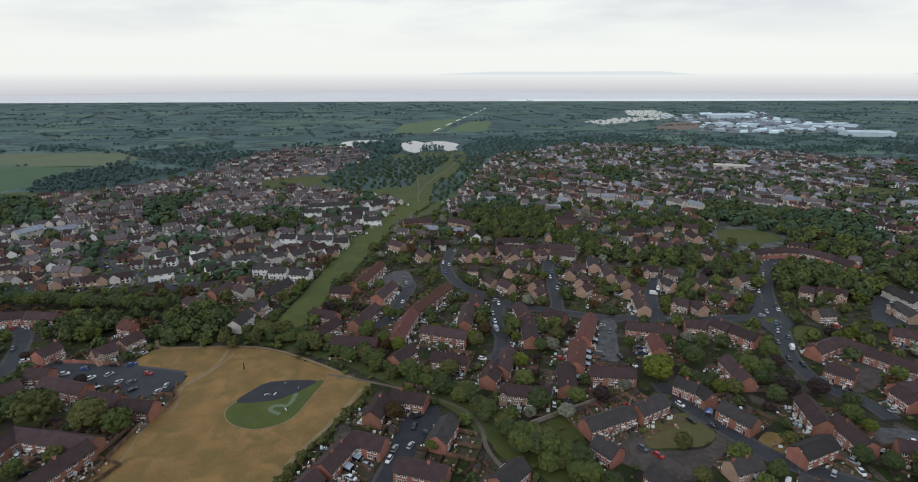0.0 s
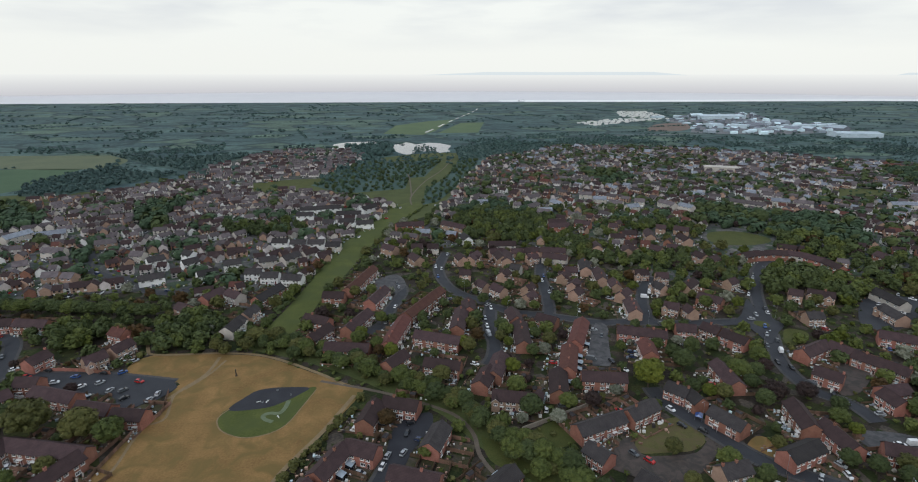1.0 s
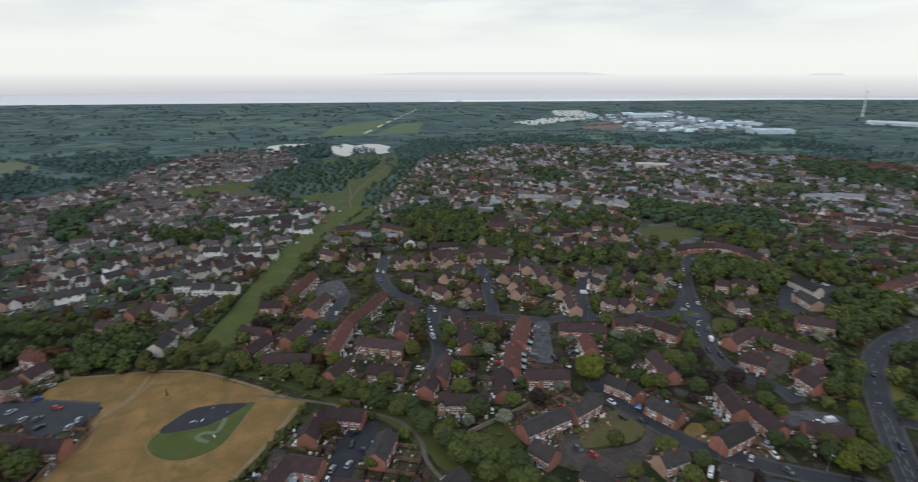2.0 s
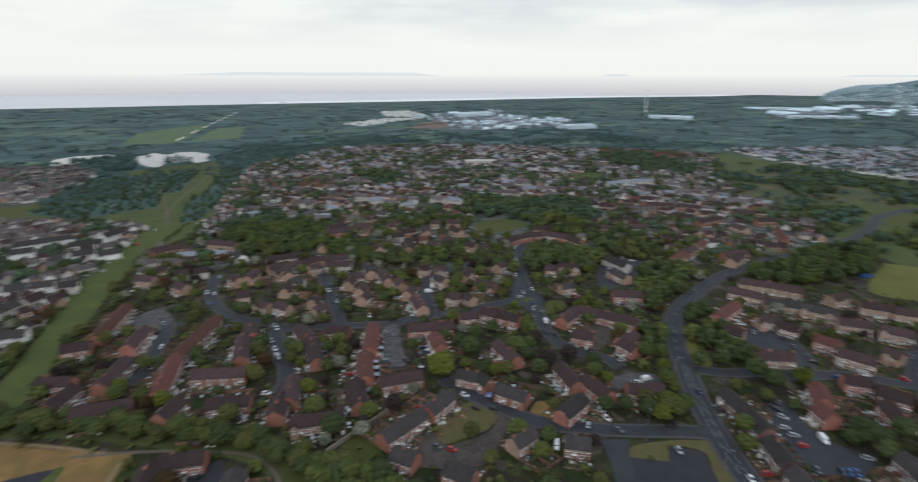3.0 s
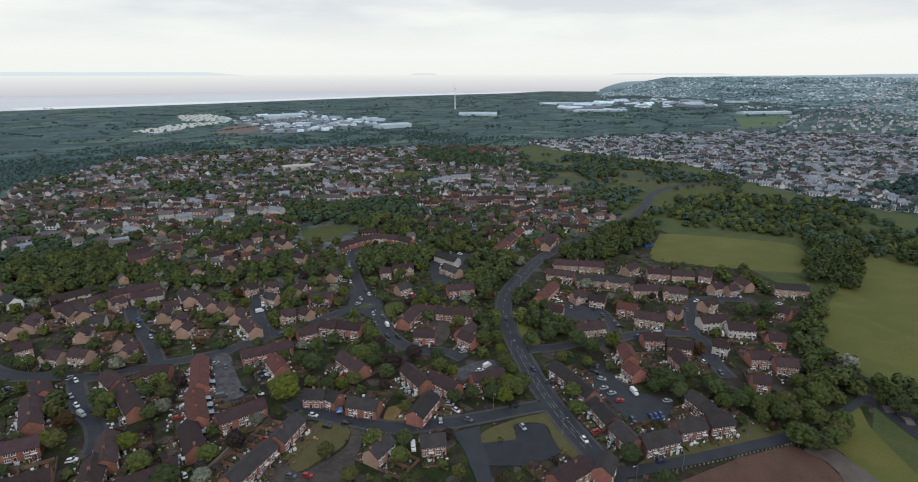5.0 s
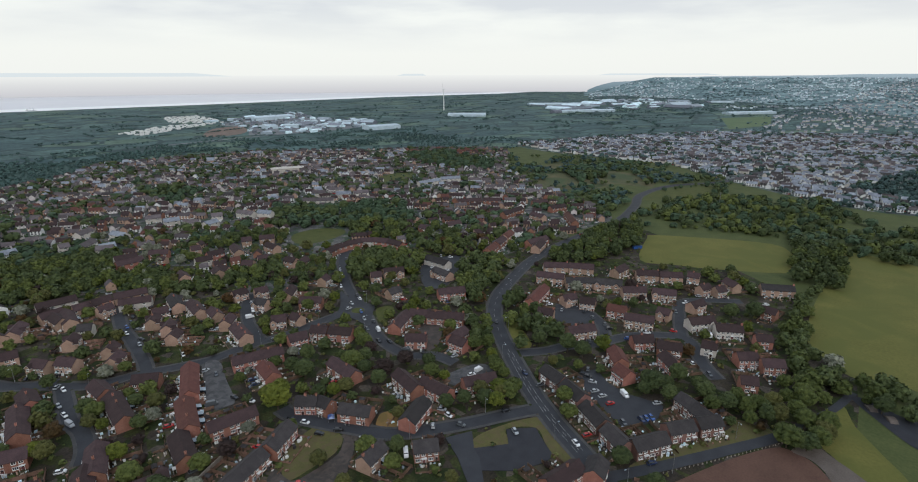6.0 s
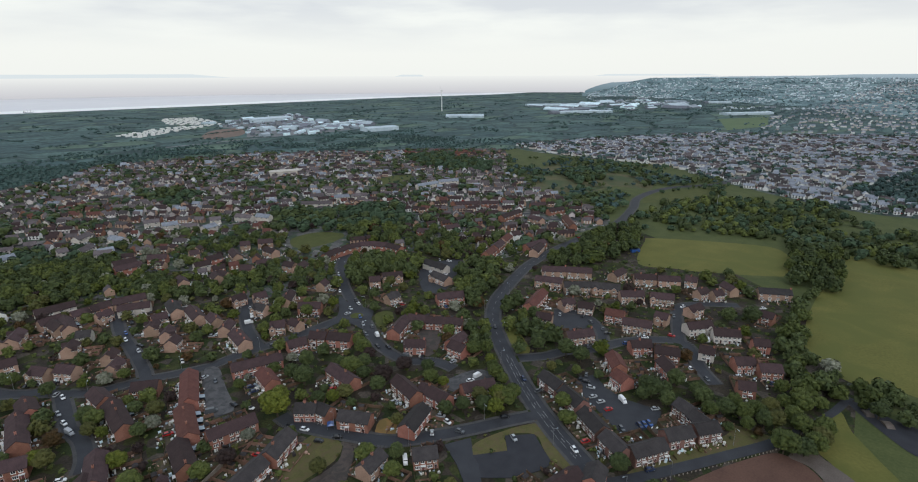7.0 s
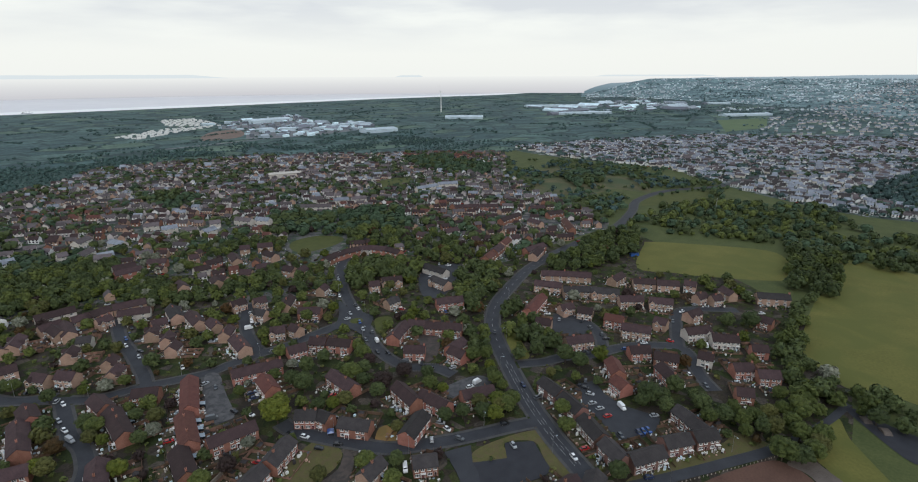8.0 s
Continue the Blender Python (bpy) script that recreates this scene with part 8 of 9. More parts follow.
CARS_F = [
    (264.4, 191.0, -58, "white", False),
    (262.5, 180.6, 32, "silver", False),
    (248.8, 177.1, -40, "white", False),
    (237.8, 151.8, 50, "white", False),
    (245.2, 149.2, -58, "silver", False),
    (263.5, 151.0, 32, "grey", False),
    (260.2, 146.0, -40, "black", False),
    (270.8, 137.2, 50, "silver", False),
    (256.3, 132.0, -58, "blue", False),
    (360.9, 123.2, 32, "white", False),
    (344.5, 128.9, -40, "silver", False),
    (369.4, 111.7, 50, "white", False),
    (355.1, 98.3, -58, "silver", False),
    (390.1, 110.9, 32, "white", False),
    (360.6, 92.7, -40, "white", False),
    (297.1, 111.4, 50, "white", True),
    (297.8, 107.6, -58, "white", False),
    (292.0, 101.3, 32, "white", True),
    (302.5, 90.7, -40, "white", True),
    (289.5, 76.2, 50, "white", False),
    (263.3, 75.3, -58, "silver", False),
    (254.7, 95.8, 32, "white", False),
    (271.3, 308.4, -40, "white", False),
    (281.0, 310.4, 50, "silver", False),
    (284.3, 302.9, -58, "white", False),
    (258.0, 295.8, 32, "white", False),
    (261.5, 283.3, -40, "white", False),
    (258.1, 269.8, 50, "silver", False),
    (222.4, 303.1, -58, "white", False),
    (225.0, 298.9, 32, "silver", False),
    (229.7, 297.3, -40, "white", False),
    (185.5, 96.0, -120, "grey", False),
    (192.8, 91.5, -120, "navy", False),
    (194.9, 90.4, -120, "blue", False),
    (197.1, 89.3, -120, "blue", False),
    (198.7, 88.3, -120, "red", False),
    (208.1, 130.8, 30, "black", False),
    (212.5, 130.2, 30, "grey", False),
    (199.4, 118.2, 30, "white", False),
]
CARS = CARS_A + CARS_B + CARS_C + CARS_D + CARS_E + CARS_F

# ---- vehicles ----


def lofted(sections, mat):
    """A closed body from cross sections along x: (x, half width, low, high, tuck of the top)."""
    vs, fs = [], []
    for x, w, lo, hi, tuck in sections:
        vs += [(x, -w, lo), (x, -w, (lo + hi) * 0.5), (x, -w + tuck, hi), (x, w - tuck, hi), (x, w, (lo + hi) * 0.5), (x, w, lo)]
    for i in range(len(sections) - 1):
        for j in range(6):
            k = (j + 1) % 6
            fs.append((6 * i + j, 6 * i + 6 + j, 6 * i + 6 + k, 6 * i + k))
    n = len(vs) - 6
    fs += [tuple(range(5, -1, -1))[::-1], tuple(range(n + 5, n - 1, -1))]
    return mesh_of("body", vs, fs, mat)


def wheel_mesh():
    vs, fs, n = [], [], 12
    for y in (-0.1, 0.1):
        for rad in (0.32, 0.2):
            for i in range(n):
                a = 2 * math.pi * i / n
                vs.append((rad * math.cos(a), y, rad * math.sin(a)))
    for i in range(n):
        j = (i + 1) % n
        fs += [(i, j, 2 * n + j, 2 * n + i), (i, n + i, n + j, j), (2 * n + i, 2 * n + j, 3 * n + j, 3 * n + i)]
    ix = [0] * len(fs)
    fs += [tuple(range(n, 2 * n)), tuple(range(4 * n - 1, 3 * n - 1, -1))]
    return mesh_of("wheel", vs, fs, [M["rubber"], M["metal"]], ix + [1, 1])


WHEEL = wheel_mesh()
CAR_BODY = [(-2.05, 0.7, 0.35, 0.75, 0.06), (-1.95, 0.82, 0.25, 0.92, 0.06), (-1.2, 0.86, 0.22, 0.95, 0.06), (0.9, 0.86, 0.22, 0.93, 0.06), (1.75, 0.82, 0.24, 0.82, 0.08), (2.05, 0.68, 0.32, 0.66, 0.08)]
CAR_TOP = [(-1.9, 0.74, 0.88, 0.96, 0.04), (-1.5, 0.76, 0.88, 1.38, 0.14), (-0.6, 0.78, 0.88, 1.46, 0.16), (0.25, 0.78, 0.88, 1.40, 0.16), (1.05, 0.76, 0.88, 0.95, 0.04)]
VAN_BODY = [(-2.5, 0.9, 0.35, 2.1, 0.1), (-2.4, 0.95, 0.3, 2.25, 0.12), (0.9, 0.95, 0.3, 2.25, 0.14), (1.25, 0.95, 0.3, 2.1, 0.16), (1.9, 0.93, 0.3, 1.25, 0.1), (2.5, 0.82, 0.35, 0.95, 0.1)]
car_kinds = {}


AXLES = [(wx, wy) for wx in (-1.3, 1.3) for wy in (-0.78, 0.78)]


def wheel_set():
    """The four wheels of a car farther off, in one mesh."""
    v0, f0 = [v.co.copy() for v in WHEEL.vertices], [tuple(p.vertices) for p in WHEEL.polygons]
    vs = [(v.x + wx, v.y + wy, v.z + 0.31) for wx, wy in AXLES for v in v0]
    fs = [tuple(j + k * len(v0) for j in f) for k in range(4) for f in f0]
    return mesh_of("wheels", vs, fs, [M["rubber"], M["metal"]], [p.material_index for p in WHEEL.polygons] * 4)


WHEELS = wheel_set()


def vehicle(x, y, angle, colour, van=False):
    far = math.hypot(x, y) > 215
    key = (colour, van, far)
    place = pose(x, y, 0.26, 0, 0, angle)
    if key in car_kinds:
        return copy_thing(car_kinds[key], place)
    paint = M["car_" + colour]
    root = tagged(new("van" if van else "car"), f"{colour} panel van parked on tarmac" if van else f"{colour} hatchback car parked by the kerb", "van" if van else "car", group="parked cars")
    part("body", lofted(VAN_BODY if van else CAR_BODY, paint), root)
    if van:
        part("windscreen", boxes("windscreen", [(1.3, -0.78, 1.35, 1.62, 0.78, 1.9, 0)], [M["glass"]]), root)
    else:
        part("cabin", lofted(CAR_TOP, M["glass"]), root)
        part("roof", boxes("roof", [(-1.35, -0.58, 1.4, 0.2, 0.58, 1.475, 0)], [paint]), root)
    if far:
        tagged(part("wheels", WHEELS, root), kind="stuff")
    else:
        for wx, wy in AXLES:
            part("wheel", WHEEL, root, m=Matrix.Translation((wx, wy, 0.31)))
    root.matrix_basis = place
    car_kinds[key] = root
    return root


r = np.random.default_rng(401)
parked = []
for x, y, angle, colour, van in CARS:
    if any(math.hypot(x - p, y - q) < 1.9 for p, q in parked) or in_house(x, y, 0.6):
        continue
    vehicle(x, y, angle, colour, van)
    parked.append((x, y))
PAINTS = ["white", "silver", "silver", "grey", "grey", "black", "blue", "red", "white", "navy"]
for line, width in ROADS[1:]:
    pts = rounded(line, False, 8)
    for (x0, y0), (x1, y1) in zip(pts[2:-3], pts[3:-2]):
        if r.random() < 0.11 and math.hypot(x0, y0) < 450:
            a, side = math.degrees(math.atan2(y1 - y0, x1 - x0)), (1 if r.random() < 0.5 else -1)
            off = side * (width / 2 - 0.7)
            x, y = x0 - math.sin(radians(a)) * off, y0 + math.cos(radians(a)) * off
            if all(math.hypot(x - p, y - q) > 5.5 for p, q in parked) and sum(off_line(x, y, l) < w / 2 for l, w in ROADS) < 2:
                vehicle(x, y, a + (180 if r.random() < 0.5 else 0), str(r.choice(PAINTS)), r.random() < 0.08)
                parked.append((x, y))
# cars on drives in front of houses
for hx, hy, angle, length, units, depth in HOUSES:
    m = pose(hx, hy, 0, 0, 0, angle)
    for u in range(units):
        if r.random() < 0.13 and math.hypot(hx, hy) < 370:
            v = m @ Vector((-length / 2 + (u + 0.75) * length / units, -depth / 2 - 3.4, 0))
            if not in_house(v.x, v.y, 1.5) and all(math.hypot(v.x - p, v.y - q) > 4.5 for p, q in parked) and not any(inside(v.x, v.y, p) for p in OPEN) and all(math.hypot(v.x - a, v.y - b) > c + 1 for a, b, c in TREES):
                vehicle(v.x, v.y, angle + 90, str(r.choice(PAINTS)))
                parked.append((v.x, v.y))

# cars on the paved fronts of houses
fronted = 0
for hx, hy, angle, length, units, depth in [h for h in HOUSES if h[0] > 60 and math.hypot(h[0], h[1]) < 420]:
    for side in (-1, 1):
        v = pose(hx, hy, 0, 0, 0, angle) @ Vector((r.uniform(-0.4, 0.4) * length, side * (depth / 2 + 4.2), 0))
        if fronted >= 30 or r.random() < 0.45 or on_road(v.x, v.y, 0.8) or in_house(v.x, v.y, 2.6) or any(inside(v.x, v.y, p) for p in OPEN) or any(math.hypot(v.x - a, v.y - b) < 3.5 for a, b in parked) or any(math.hypot(v.x - a, v.y - b) < c + 0.5 for a, b, c in TREES):
            continue
        vehicle(v.x, v.y, angle + 90 + r.uniform(-8, 8), str(r.choice(PAINTS)))
        parked.append((v.x, v.y))
        fronted += 1

# ---- industry, turbine and far landmarks ----
r = np.random.default_rng(501)


def warehouses(poly, gap, low, high, seed, label, keys, flat=0.5, turn=0.3):
    """Sheds with shallow gabled roofs, side by side on an estate."""
    q = np.random.default_rng(seed)
    vs, fs, ix = [], [], []
    for x, y in scatter(poly, gap, seed):
        l, h = q.uniform(low, high) * (2.2 if q.random() < 0.12 else 1), q.uniform(3.5, 6.5)
        d, a = l * q.uniform(flat * 0.6, flat * 1.3), turn + (math.pi / 2 if q.random() < 0.3 else 0) + q.uniform(-0.08, 0.08)
        c, s_ = math.cos(a), math.sin(a)
        b, key = len(vs), int(q.integers(0, len(keys)))
        for px, py, pz in ((-l, -d, 0), (l, -d, 0), (l, d, 0), (-l, d, 0), (-l, -d, h), (l, -d, h), (l, d, h), (-l, d, h), (-l, 0, h + 0.22 * d), (l, 0, h + 0.22 * d)):
            vs.append((x + (px * c - py * s_) / 2, y + (px * s_ + py * c) / 2, pz))
        fs += [tuple(b + j for j in f) for f in ((0, 1, 5, 4), (2, 3, 7, 6), (1, 2, 6, 9, 5), (3, 0, 4, 8, 7), (4, 5, 9, 8), (8, 9, 6, 7))]
        ix += [int(q.integers(0, len(keys)))] * 4 + [key] * 2
    tagged(new("warehouses", mesh_of("warehouses", vs, fs, [M[k] for k in keys], ix)), label, "warehouses", kind="stuff")


def big_shed(x, y, angle, length, depth, height, key, label):
    """A long warehouse: walls, and a shallow gabled roof."""
    root = tagged(new("warehouse"), label, "warehouse", group="large warehouses")
    root.matrix_basis = pose(x, y, 0, 0, 0, angle)
    part("wall", shell(length, depth, key, height, height + depth * 0.06), root)
    part("roof", roofing(length, depth, key, height, height + depth * 0.06), root)


sheet("pavement", INDUSTRY_A, 0.05, M["yard"], "grey yards of an industrial estate", "yard", smooth=False)
sheet("ground", BARE_YARD, 0.07, M["bare_yard"], "bare brown earth beside an industrial estate", "bare ground")
strip("road", RAIL_LINE, 11, 0.1, M["yard"], "long pale railway and road strip across the levels", "road")
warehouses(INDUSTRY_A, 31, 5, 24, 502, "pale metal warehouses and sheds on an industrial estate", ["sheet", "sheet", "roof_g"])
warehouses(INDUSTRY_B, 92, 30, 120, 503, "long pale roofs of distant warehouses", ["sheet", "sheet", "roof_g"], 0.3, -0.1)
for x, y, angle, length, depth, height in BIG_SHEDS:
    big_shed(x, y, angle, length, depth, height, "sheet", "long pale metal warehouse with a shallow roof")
caravans = []
for poly in (CARAVAN_A, CARAVAN_B):
    for x, y in scatter(poly, 15.5, 505):
        caravans.append((x - 5, y - 2, 0, x + 5, y + 2, 3, 0))
tagged(new("caravans", boxes("caravans", caravans, [M["frame"]])), "rows of white static caravans", "caravans", kind="stuff")

white_block = tagged(new("flat_roofed_building"), "pale cream flat-roofed school building", "building")
part("wall", boxes("wall", [(-22, -9, -0.3, 22, 9, 6, 0), (-8, 9, -0.3, 30, 20, 4.2, 0)], [M["cream"]]), white_block)
part("roof", boxes("roof", [(-22.6, -9.6, 6, 22.6, 9.6, 6.5, 0), (-8.5, 9.6, 4.2, 30.5, 20.5, 4.7, 0)], [M["cream"]]), white_block)
white_block.matrix_basis = pose(388, 768, 0, 0, 0, -20)


def turbine(x, y, height, blade):
    """A wind turbine at rest: tapered tower, nacelle, hub and three blades."""
    root = tagged(new("wind_turbine"), "tall pale grey wind turbine with three blades at rest", "wind turbine")
    vs, fs, n = [], [], 14
    for z, rad in ((0, 2.2), (height * 0.5, 1.7), (height, 1.2)):
        vs += [(rad * math.cos(6.2832 * i / n), rad * math.sin(6.2832 * i / n), z) for i in range(n)]
    for k in range(2):
        fs += [(k * n + i, k * n + (i + 1) % n, (k + 1) * n + (i + 1) % n, (k + 1) * n + i) for i in range(n)]
    part("tower", mesh_of("tower", vs, fs, M["white"]), root)
    nacelle = part("nacelle", boxes("nacelle", [(-4, -1.6, height, 4, 1.6, height + 3.2, 0)], [M["white"]]), root)
    bl = mesh_of("blade", [(-0.3, 0, 0), (0.3, 0, 0), (0.25, 1.6, blade * 0.2), (0.05, 0.4, blade), (-0.05, -0.2, blade), (-0.25, -0.8, blade * 0.2)],
                 [(0, 1, 2, 5), (5, 2, 3, 4), (1, 0, 5, 2), (2, 5, 4, 3)], M["white"])
    for k in range(3):
        part("blade", bl, nacelle, m=Matrix.Translation((-4.6, 0, height + 1.6)) @ Matrix.Rotation(radians(120 * k + 8), 4, "X"))
    root.matrix_basis = pose(x, y, 0, 0, 0, -43)


TURBINE_PLACE = (1569.0, 1668.0)
turbine(*TURBINE_PLACE, 80, 34)

woods("hedgerows", [(x, y, h, h * 1.4) for x, y in scatter(INDUSTRY_A, 30, 511) for h in (r.uniform(3, 7),)], "leaf_far_haze", "dark trees between pale warehouses", "trees", tiny=True)


def ship(x, y, angle):
    """A small cargo ship at anchor: hull, deck house and two masts."""
    root = tagged(new("ship"), "small dark cargo ship lying off the coast", "ship")
    part("hull", lofted([(-30, 3, 0.5, 8, 0.3), (-26, 6, -1, 7, 0.2), (20, 6, -1, 7, 0.2), (32, 0.6, 1, 9, 0.1)], M["car_navy"]), root)
    part("deck_house", boxes("deck_house", [(-26, -5, 7, -14, 5, 15, 0), (-24, -3.5, 15, -17, 3.5, 18, 0)], [M["white"]]), root)
    for mx in (-4, 14):
        part("mast", boxes("mast", [(mx - 0.7, -0.7, 7, mx + 0.7, 0.7, 24, 0)], [M["metal"]]), root)
    root.matrix_basis = pose(x, y, -4, 0, 0, angle) @ Matrix.Diagonal((0.62, 0.62, 0.62, 1))


ship(*SHIP_SPOT[0], 12)

# far city specks, low on the right of the bay
specks = []
far_wood = []
for _ in range(9000):
    a, d = radians(r.uniform(58, 99)), 2350 + 2280 * r.random() ** 0.8
    x, y = d * math.sin(a), d * math.cos(a)
    dense = noise.noise((x / 330, y / 330, 3.3)) + 0.6 * noise.noise((x / 110, y / 110, 5.1)) + 0.35 * (d - 3300) / 1300
    if inside(x, y, GREEN_FAR) or inside(x, y, DISTRICT_TOWN) or y > 2700:
        continue
    if dense > 0.12 and r.random() < 0.5:
        l, h = r.uniform(3, 11) * (3 if r.random() < 0.07 else 1), r.uniform(3, 6) + (r.uniform(0, 9) if d > 4000 and r.random() < 0.1 else 0)
        b = rise(x, y)
        specks.append((x - 3, y - l / 2, b - 2, x + 3, y + l / 2, b + h, 0))
    elif -0.45 < dense < 0.1 and r.random() < 0.5:
        h = r.uniform(4, 8)
        far_wood.append((x, y, h, h * 2.4))
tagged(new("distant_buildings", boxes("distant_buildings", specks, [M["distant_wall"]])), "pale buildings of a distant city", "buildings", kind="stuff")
woods("distant_trees", far_wood, "leaf_distant_haze", "hazy dark trees between distant suburbs", "trees", tiny=True)

# street lamps
lamp_first = None


def street_lamp(x, y, angle):
    """A tall grey steel lamp post with one arm."""
    global lamp_first
    place = pose(x, y, 0.1, 0, 0, angle)
    if lamp_first is not None:
        return copy_thing(lamp_first, place)
    lamp_first = tagged(new("street_lamp"), "tall grey steel street lamp beside the road", "street lamp", group="street lamps")
    vs, fs, n = [], [], 8
    for z, rad in ((0, 0.12), (1.2, 0.11), (1.25, 0.075), (8.0, 0.05)):
        vs += [(rad * math.cos(6.2832 * i / n), rad * math.sin(6.2832 * i / n), z) for i in range(n)]
    for k in range(3):
        fs += [(k * n + i, k * n + (i + 1) % n, (k + 1) * n + (i + 1) % n, (k + 1) * n + i) for i in range(n)]
    part("pole", mesh_of("pole", vs, fs, M["metal"]), lamp_first)
    arm = part("arm", boxes("arm", [(0, -0.035, 7.9, 1.4, 0.035, 7.98, 0)], [M["metal"]]), lamp_first)
    part("lantern", boxes("lantern", [(1.3, -0.13, 7.86, 1.95, 0.13, 8.02, 0)], [M["sheet"]]), arm)
    lamp_first.matrix_basis = place
    return lamp_first


for line, width, step in ((MAIN_ROAD[:13], 8.4, 32), (NEAR_STREET, 6.2, 34), (LOOP_ROAD, 6.4, 34), (CROSS_STREET, 5.6, 38), (SOUTH_ROAD, 6.4, 36)):
    pts, run, side = rounded(line, False, 12), 10.0, 1
    for (x0, y0), (x1, y1) in zip(pts, pts[1:]):
        run += math.hypot(x1 - x0, y1 - y0)
        if run > step:
            run, side = 0.0, -side
            a = math.atan2(y1 - y0, x1 - x0)
            off = side * (width / 2 + 1.3)
            street_lamp(x0 - math.sin(a) * off, y0 + math.cos(a) * off, math.degrees(a) - 90 * side)

# long garden wall, play ground pieces, sheeted trailer
line = GARDEN_WALL
for (x0, y0), (x1, y1) in zip(line, line[1:]):
    d = math.hypot(x1 - x0, y1 - y0)
    m = pose(x0, y0, 0, 0, 0, math.degrees(math.atan2(y1 - y0, x1 - x0)))
    ob = new("wall_garden", boxes("wall_garden", [(0, -0.15, -0.1, d, 0.15, 1.9, 0), (-0.05, -0.2, 1.9, d + 0.05, 0.2, 2.0, 0)], [M["garden_wall"]]))
    ob.matrix_basis = m
    tagged(ob, "long pale stone boundary wall with a coping", "garden wall", kind="structure")
for (x0, y0), (x1, y1) in zip(WALL_WEST, WALL_WEST[1:]):
    d = math.hypot(x1 - x0, y1 - y0)
    ob = new("wall_street", boxes("wall_street", [(0, -0.12, -0.1, d, 0.12, 1.7, 0), (-0.03, -0.17, 1.7, d + 0.03, 0.17, 1.8, 0)], [M["brick"]]))
    ob.matrix_basis = pose(x0, y0, 0, 0, 0, math.degrees(math.atan2(y1 - y0, x1 - x0)))
    tagged(ob, "long red brick garden wall beside a street", "garden wall", kind="structure")
sheet("pavement", SKATE, 0.2, M["fresh_tarmac"], "dark tarmac strip with low ramps", "tarmac strip")
for x, y in RAMPS:
    ob = new("ramp", mesh_of("ramp", [(-3, -1.6, 0), (3, -1.6, 0), (3, 1.6, 0), (-3, 1.6, 0), (-1.2, -1.6, 0.9), (1.2, -1.6, 0.9), (1.2, 1.6, 0.9), (-1.2, 1.6, 0.9)],
                             [(4, 5, 6, 7), (0, 4, 7, 3), (1, 2, 6, 5), (0, 1, 5, 4), (3, 7, 6, 2)], M["slab"]))
    ob.matrix_basis = pose(x, y, 0.2, 0, 0, 35)
    tagged(ob, "low concrete ramp on dark tarmac", "ramp", group="ramps")

strip("path", PATH_F, 3.6, 0.16, M["tarmac"], "narrow tarmac lane between trees and grass", "lane")
strip("path", TRACK, 2.0, 0.13, M["track"], "worn earth track along the field", "track")
for i, pts in enumerate((TRACK_B, TRACK_C, TRACK_D)):
    strip("path", pts, 1.2, 0.1 + 0.004 * i, M["track"], "faint trodden track across the dry field", "track")
strip("path", PLAY_RING, 1.9, 0.185, M["play_path"], "pale curved play path on the lawn", "play path")

# low pale posts along the road beside the earth pitch
stones = []
for (x0, y0), (x1, y1) in zip(SOUTH_ROAD[1:], SOUTH_ROAD[2:]):
    d = math.hypot(x1 - x0, y1 - y0)
    for q in np.arange(0, d, 1.9):
        px, py = x0 + (x1 - x0) * q / d + (y1 - y0) / d * 3.5, y0 + (y1 - y0) * q / d - (x1 - x0) / d * 3.5
        stones.append((px - 0.16, py - 0.16, 0, px + 0.16, py + 0.16, 0.6, 0))
tagged(new("edge_posts", boxes("edge_posts", stones, [M["garden_wall"]])), "row of low pale posts beside the road", "posts", kind="stuff")

# boundary fence of the field, panel by panel
fence = tagged(new("boundary_fence"), "long brown wooden fence beside the dry field", "fence")
panel = boxes("fence_panel", [(-0.9, -0.03, 0, 0.9, 0.03, 1.75, 0)], [M["wood"]])
for (x0, y0), (x1, y1) in zip(FENCE_WEST, FENCE_WEST[1:]):
    d = math.hypot(x1 - x0, y1 - y0)
    for s in np.arange(0.9, d, 1.84):
        part("fence_panel", panel, fence, m=pose(x0 + (x1 - x0) * s / d, y0 + (y1 - y0) * s / d, 0.05, 0, 0, math.degrees(math.atan2(y1 - y0, x1 - x0))))

# play things on the court, a post in the field and a blue tent
for i, (x, y) in enumerate(PLAY_ITEMS):
    if i % 2:
        ob = new("play_bench", boxes("play_bench", [(-0.9, -0.2, 0.38, 0.9, 0.2, 0.45, 0), (-0.8, -0.15, 0, -0.65, 0.15, 0.38, 0), (0.65, -0.15, 0, 0.8, 0.15, 0.38, 0)], [M["frame"]]))
        tagged(ob, "low pale bench on the play court", "bench", group="play court benches")
    else:
        ob = new("spring_rocker", boxes("spring_rocker", [(-0.5, -0.12, 0.35, 0.5, 0.12, 0.6, 0), (-0.1, -0.1, 0, 0.1, 0.1, 0.35, 0), (0.25, -0.08, 0.6, 0.4, 0.08, 0.9, 0)], [M["metal"]]))
        tagged(ob, "small grey spring rocker on the play court", "play rocker", group="spring rockers")
    ob.matrix_basis = pose(x, y, 0.13, 0, 0, 25 * i)
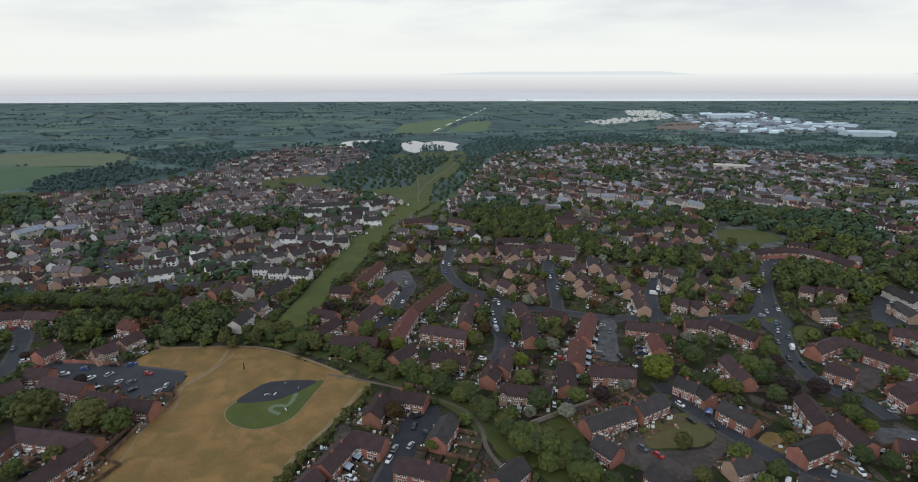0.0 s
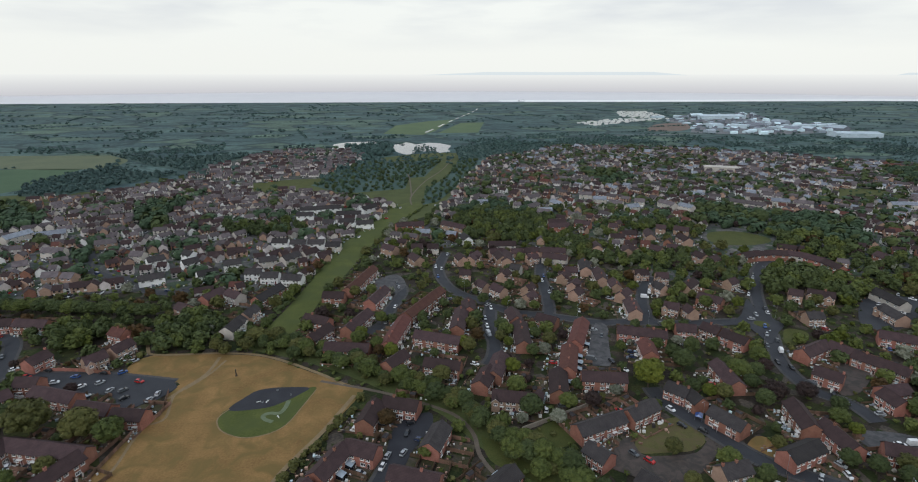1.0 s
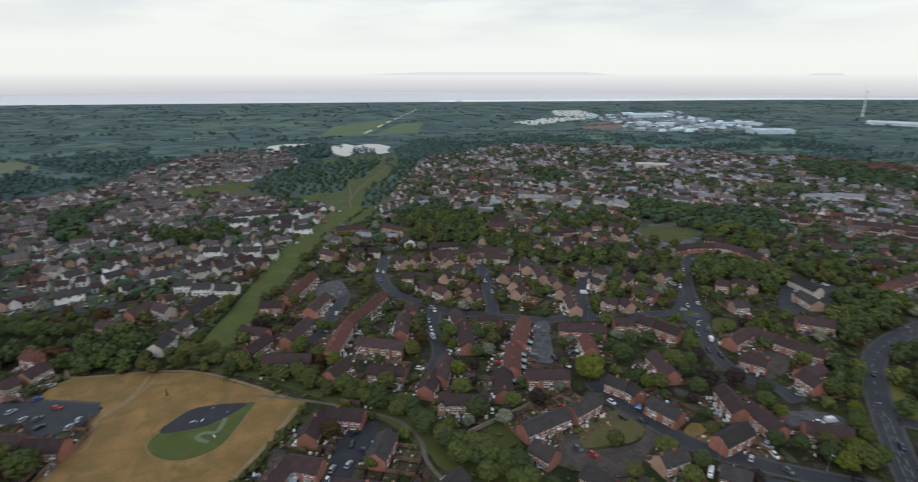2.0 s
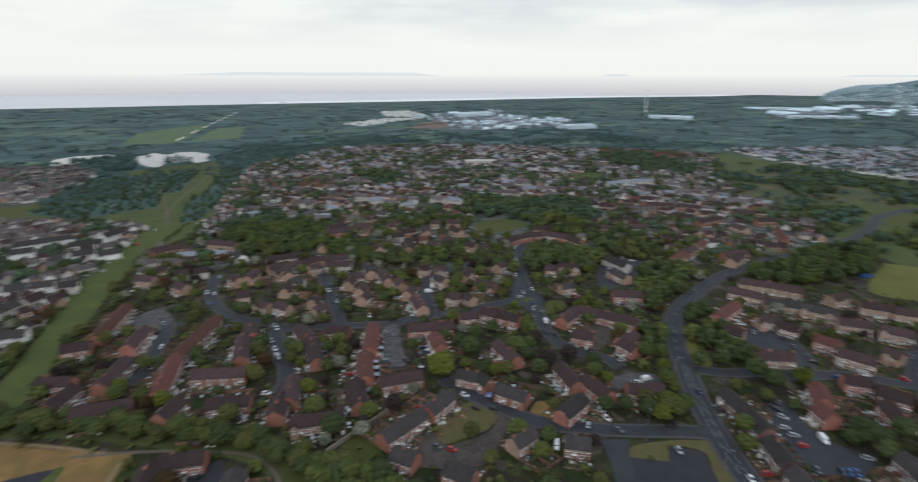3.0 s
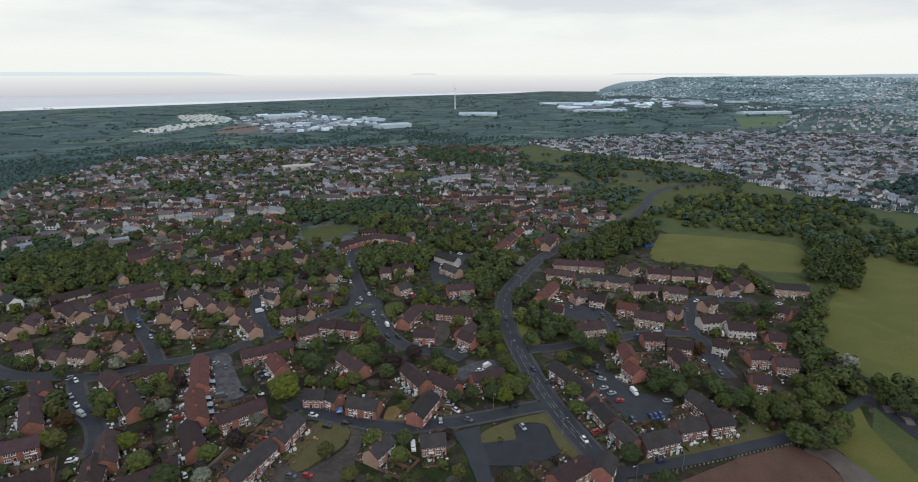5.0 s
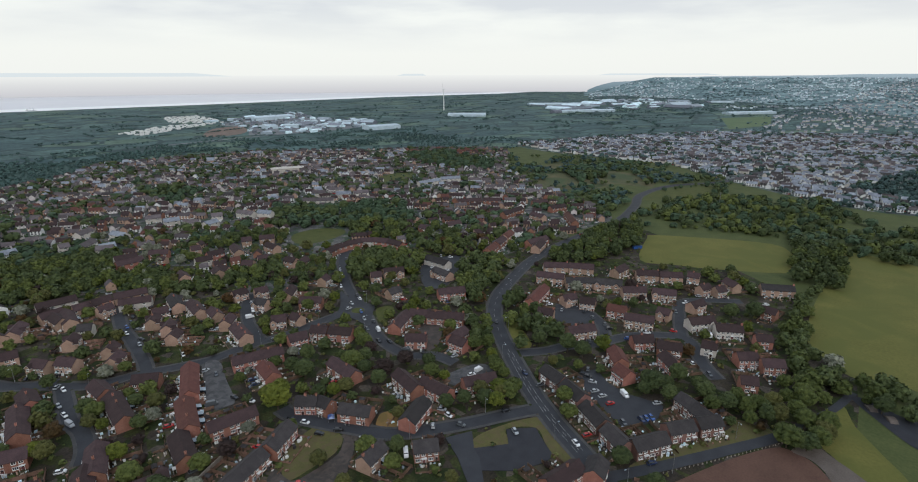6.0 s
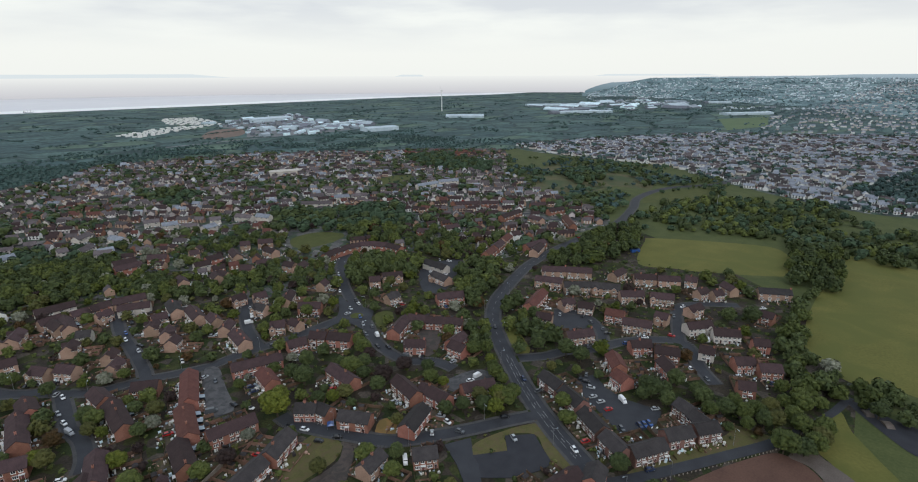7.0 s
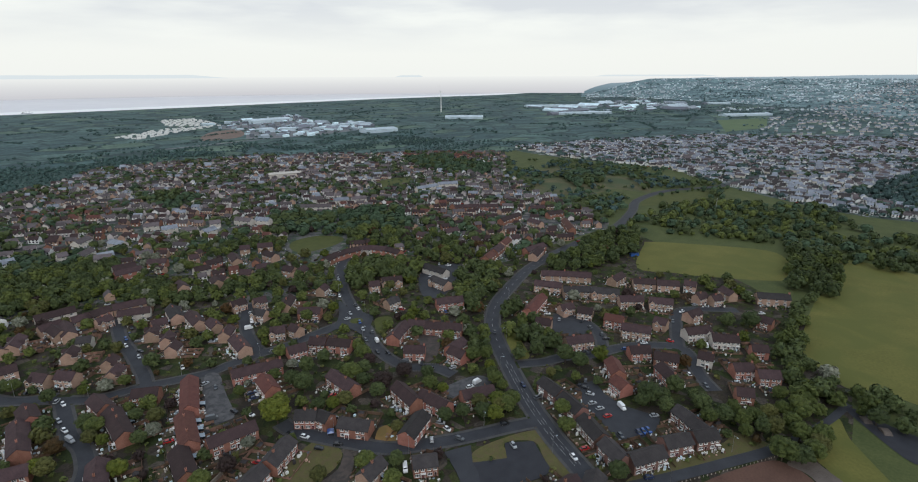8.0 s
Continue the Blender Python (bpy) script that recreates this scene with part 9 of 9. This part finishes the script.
for x, y in POLE:
    ob = new("post", boxes("post", [(-0.25, -0.25, 0, 0.25, 0.25, 3.4, 0), (-0.5, -0.5, 0, 0.5, 0.5, 0.3, 0)], [M["bark"]]))
    ob.matrix_basis = pose(x, y, 0.08, 0, 0, 20)
    tagged(ob, "dark wooden post standing in the dry field", "post")
for x, y in BLUE_TENT:
    tent = tagged(new("garden_tent"), "bright blue garden tent in front of a house", "tent")
    tent.matrix_basis = pose(x, y, 0.05, 0, 0, 60)
    canopy = part("canopy", mesh_of("canopy", [(-1.7, -1.4, 1.7), (1.7, -1.4, 1.7), (1.7, 1.4, 1.7), (-1.7, 1.4, 1.7), (-1.0, 0, 2.6), (1.0, 0, 2.6)], [(0, 1, 5, 4), (2, 3, 4, 5), (1, 2, 5), (3, 0, 4)], M["car_blue"]), tent)
    part("side_sheet", boxes("side_sheet", [(-1.65, -1.35, 0.1, 1.65, -1.3, 1.7, 0)], [M["car_blue"]]), canopy)
    for px in (-1.65, 1.65):
        for py in (-1.35, 1.35):
            part("pole", boxes("pole", [(px - 0.03, py - 0.03, 0, px + 0.03, py + 0.03, 1.7, 0)], [M["metal"]]), tent)

# blue container beside the meadow and a pole in the scrub
box = tagged(new("storage_container"), "bright blue metal storage container beside the meadow", "container")
box.matrix_basis = pose(412.0, 207.7, 0.03, 0, 0, -28)
part("body", boxes("body", [(-4.0, -1.25, 0.1, 4.0, 1.25, 2.6, 0)] + [(k * 0.8 - 0.15, -1.31, 0.2, k * 0.8 + 0.15, 1.31, 2.5, 0) for k in range(-4, 5)], [M["car_blue"]]), box)
part("roof", boxes("roof", [(-4.05, -1.3, 2.6, 4.05, 1.3, 2.7, 0)], [M["car_navy"]]), box)
for side in (-0.62, 0.62):
    part("door", boxes("door", [(4.0, side - 0.58, 0.2, 4.07, side + 0.58, 2.5, 0), (4.07, side - 0.03, 0.4, 4.11, side + 0.03, 2.3, 0)], [M["car_navy"]]), box)
pole = tagged(new("utility_pole"), "tall grey pole with two cross arms among scrub", "pole")
pole.matrix_basis = pose(622.8, 218.5, 0, 0, 0, 40)
part("shaft", boxes("shaft", [(-0.22, -0.22, -0.2, 0.22, 0.22, 8, 0), (-0.16, -0.16, 8, 0.16, 0.16, 15, 0)], [M["metal"]]), pole)
for h in (12.2, 14.2):
    part("cross_arm", boxes("cross_arm", [(-1.6, -0.1, h, 1.6, 0.1, h + 0.2, 0)], [M["metal"]]), pole)
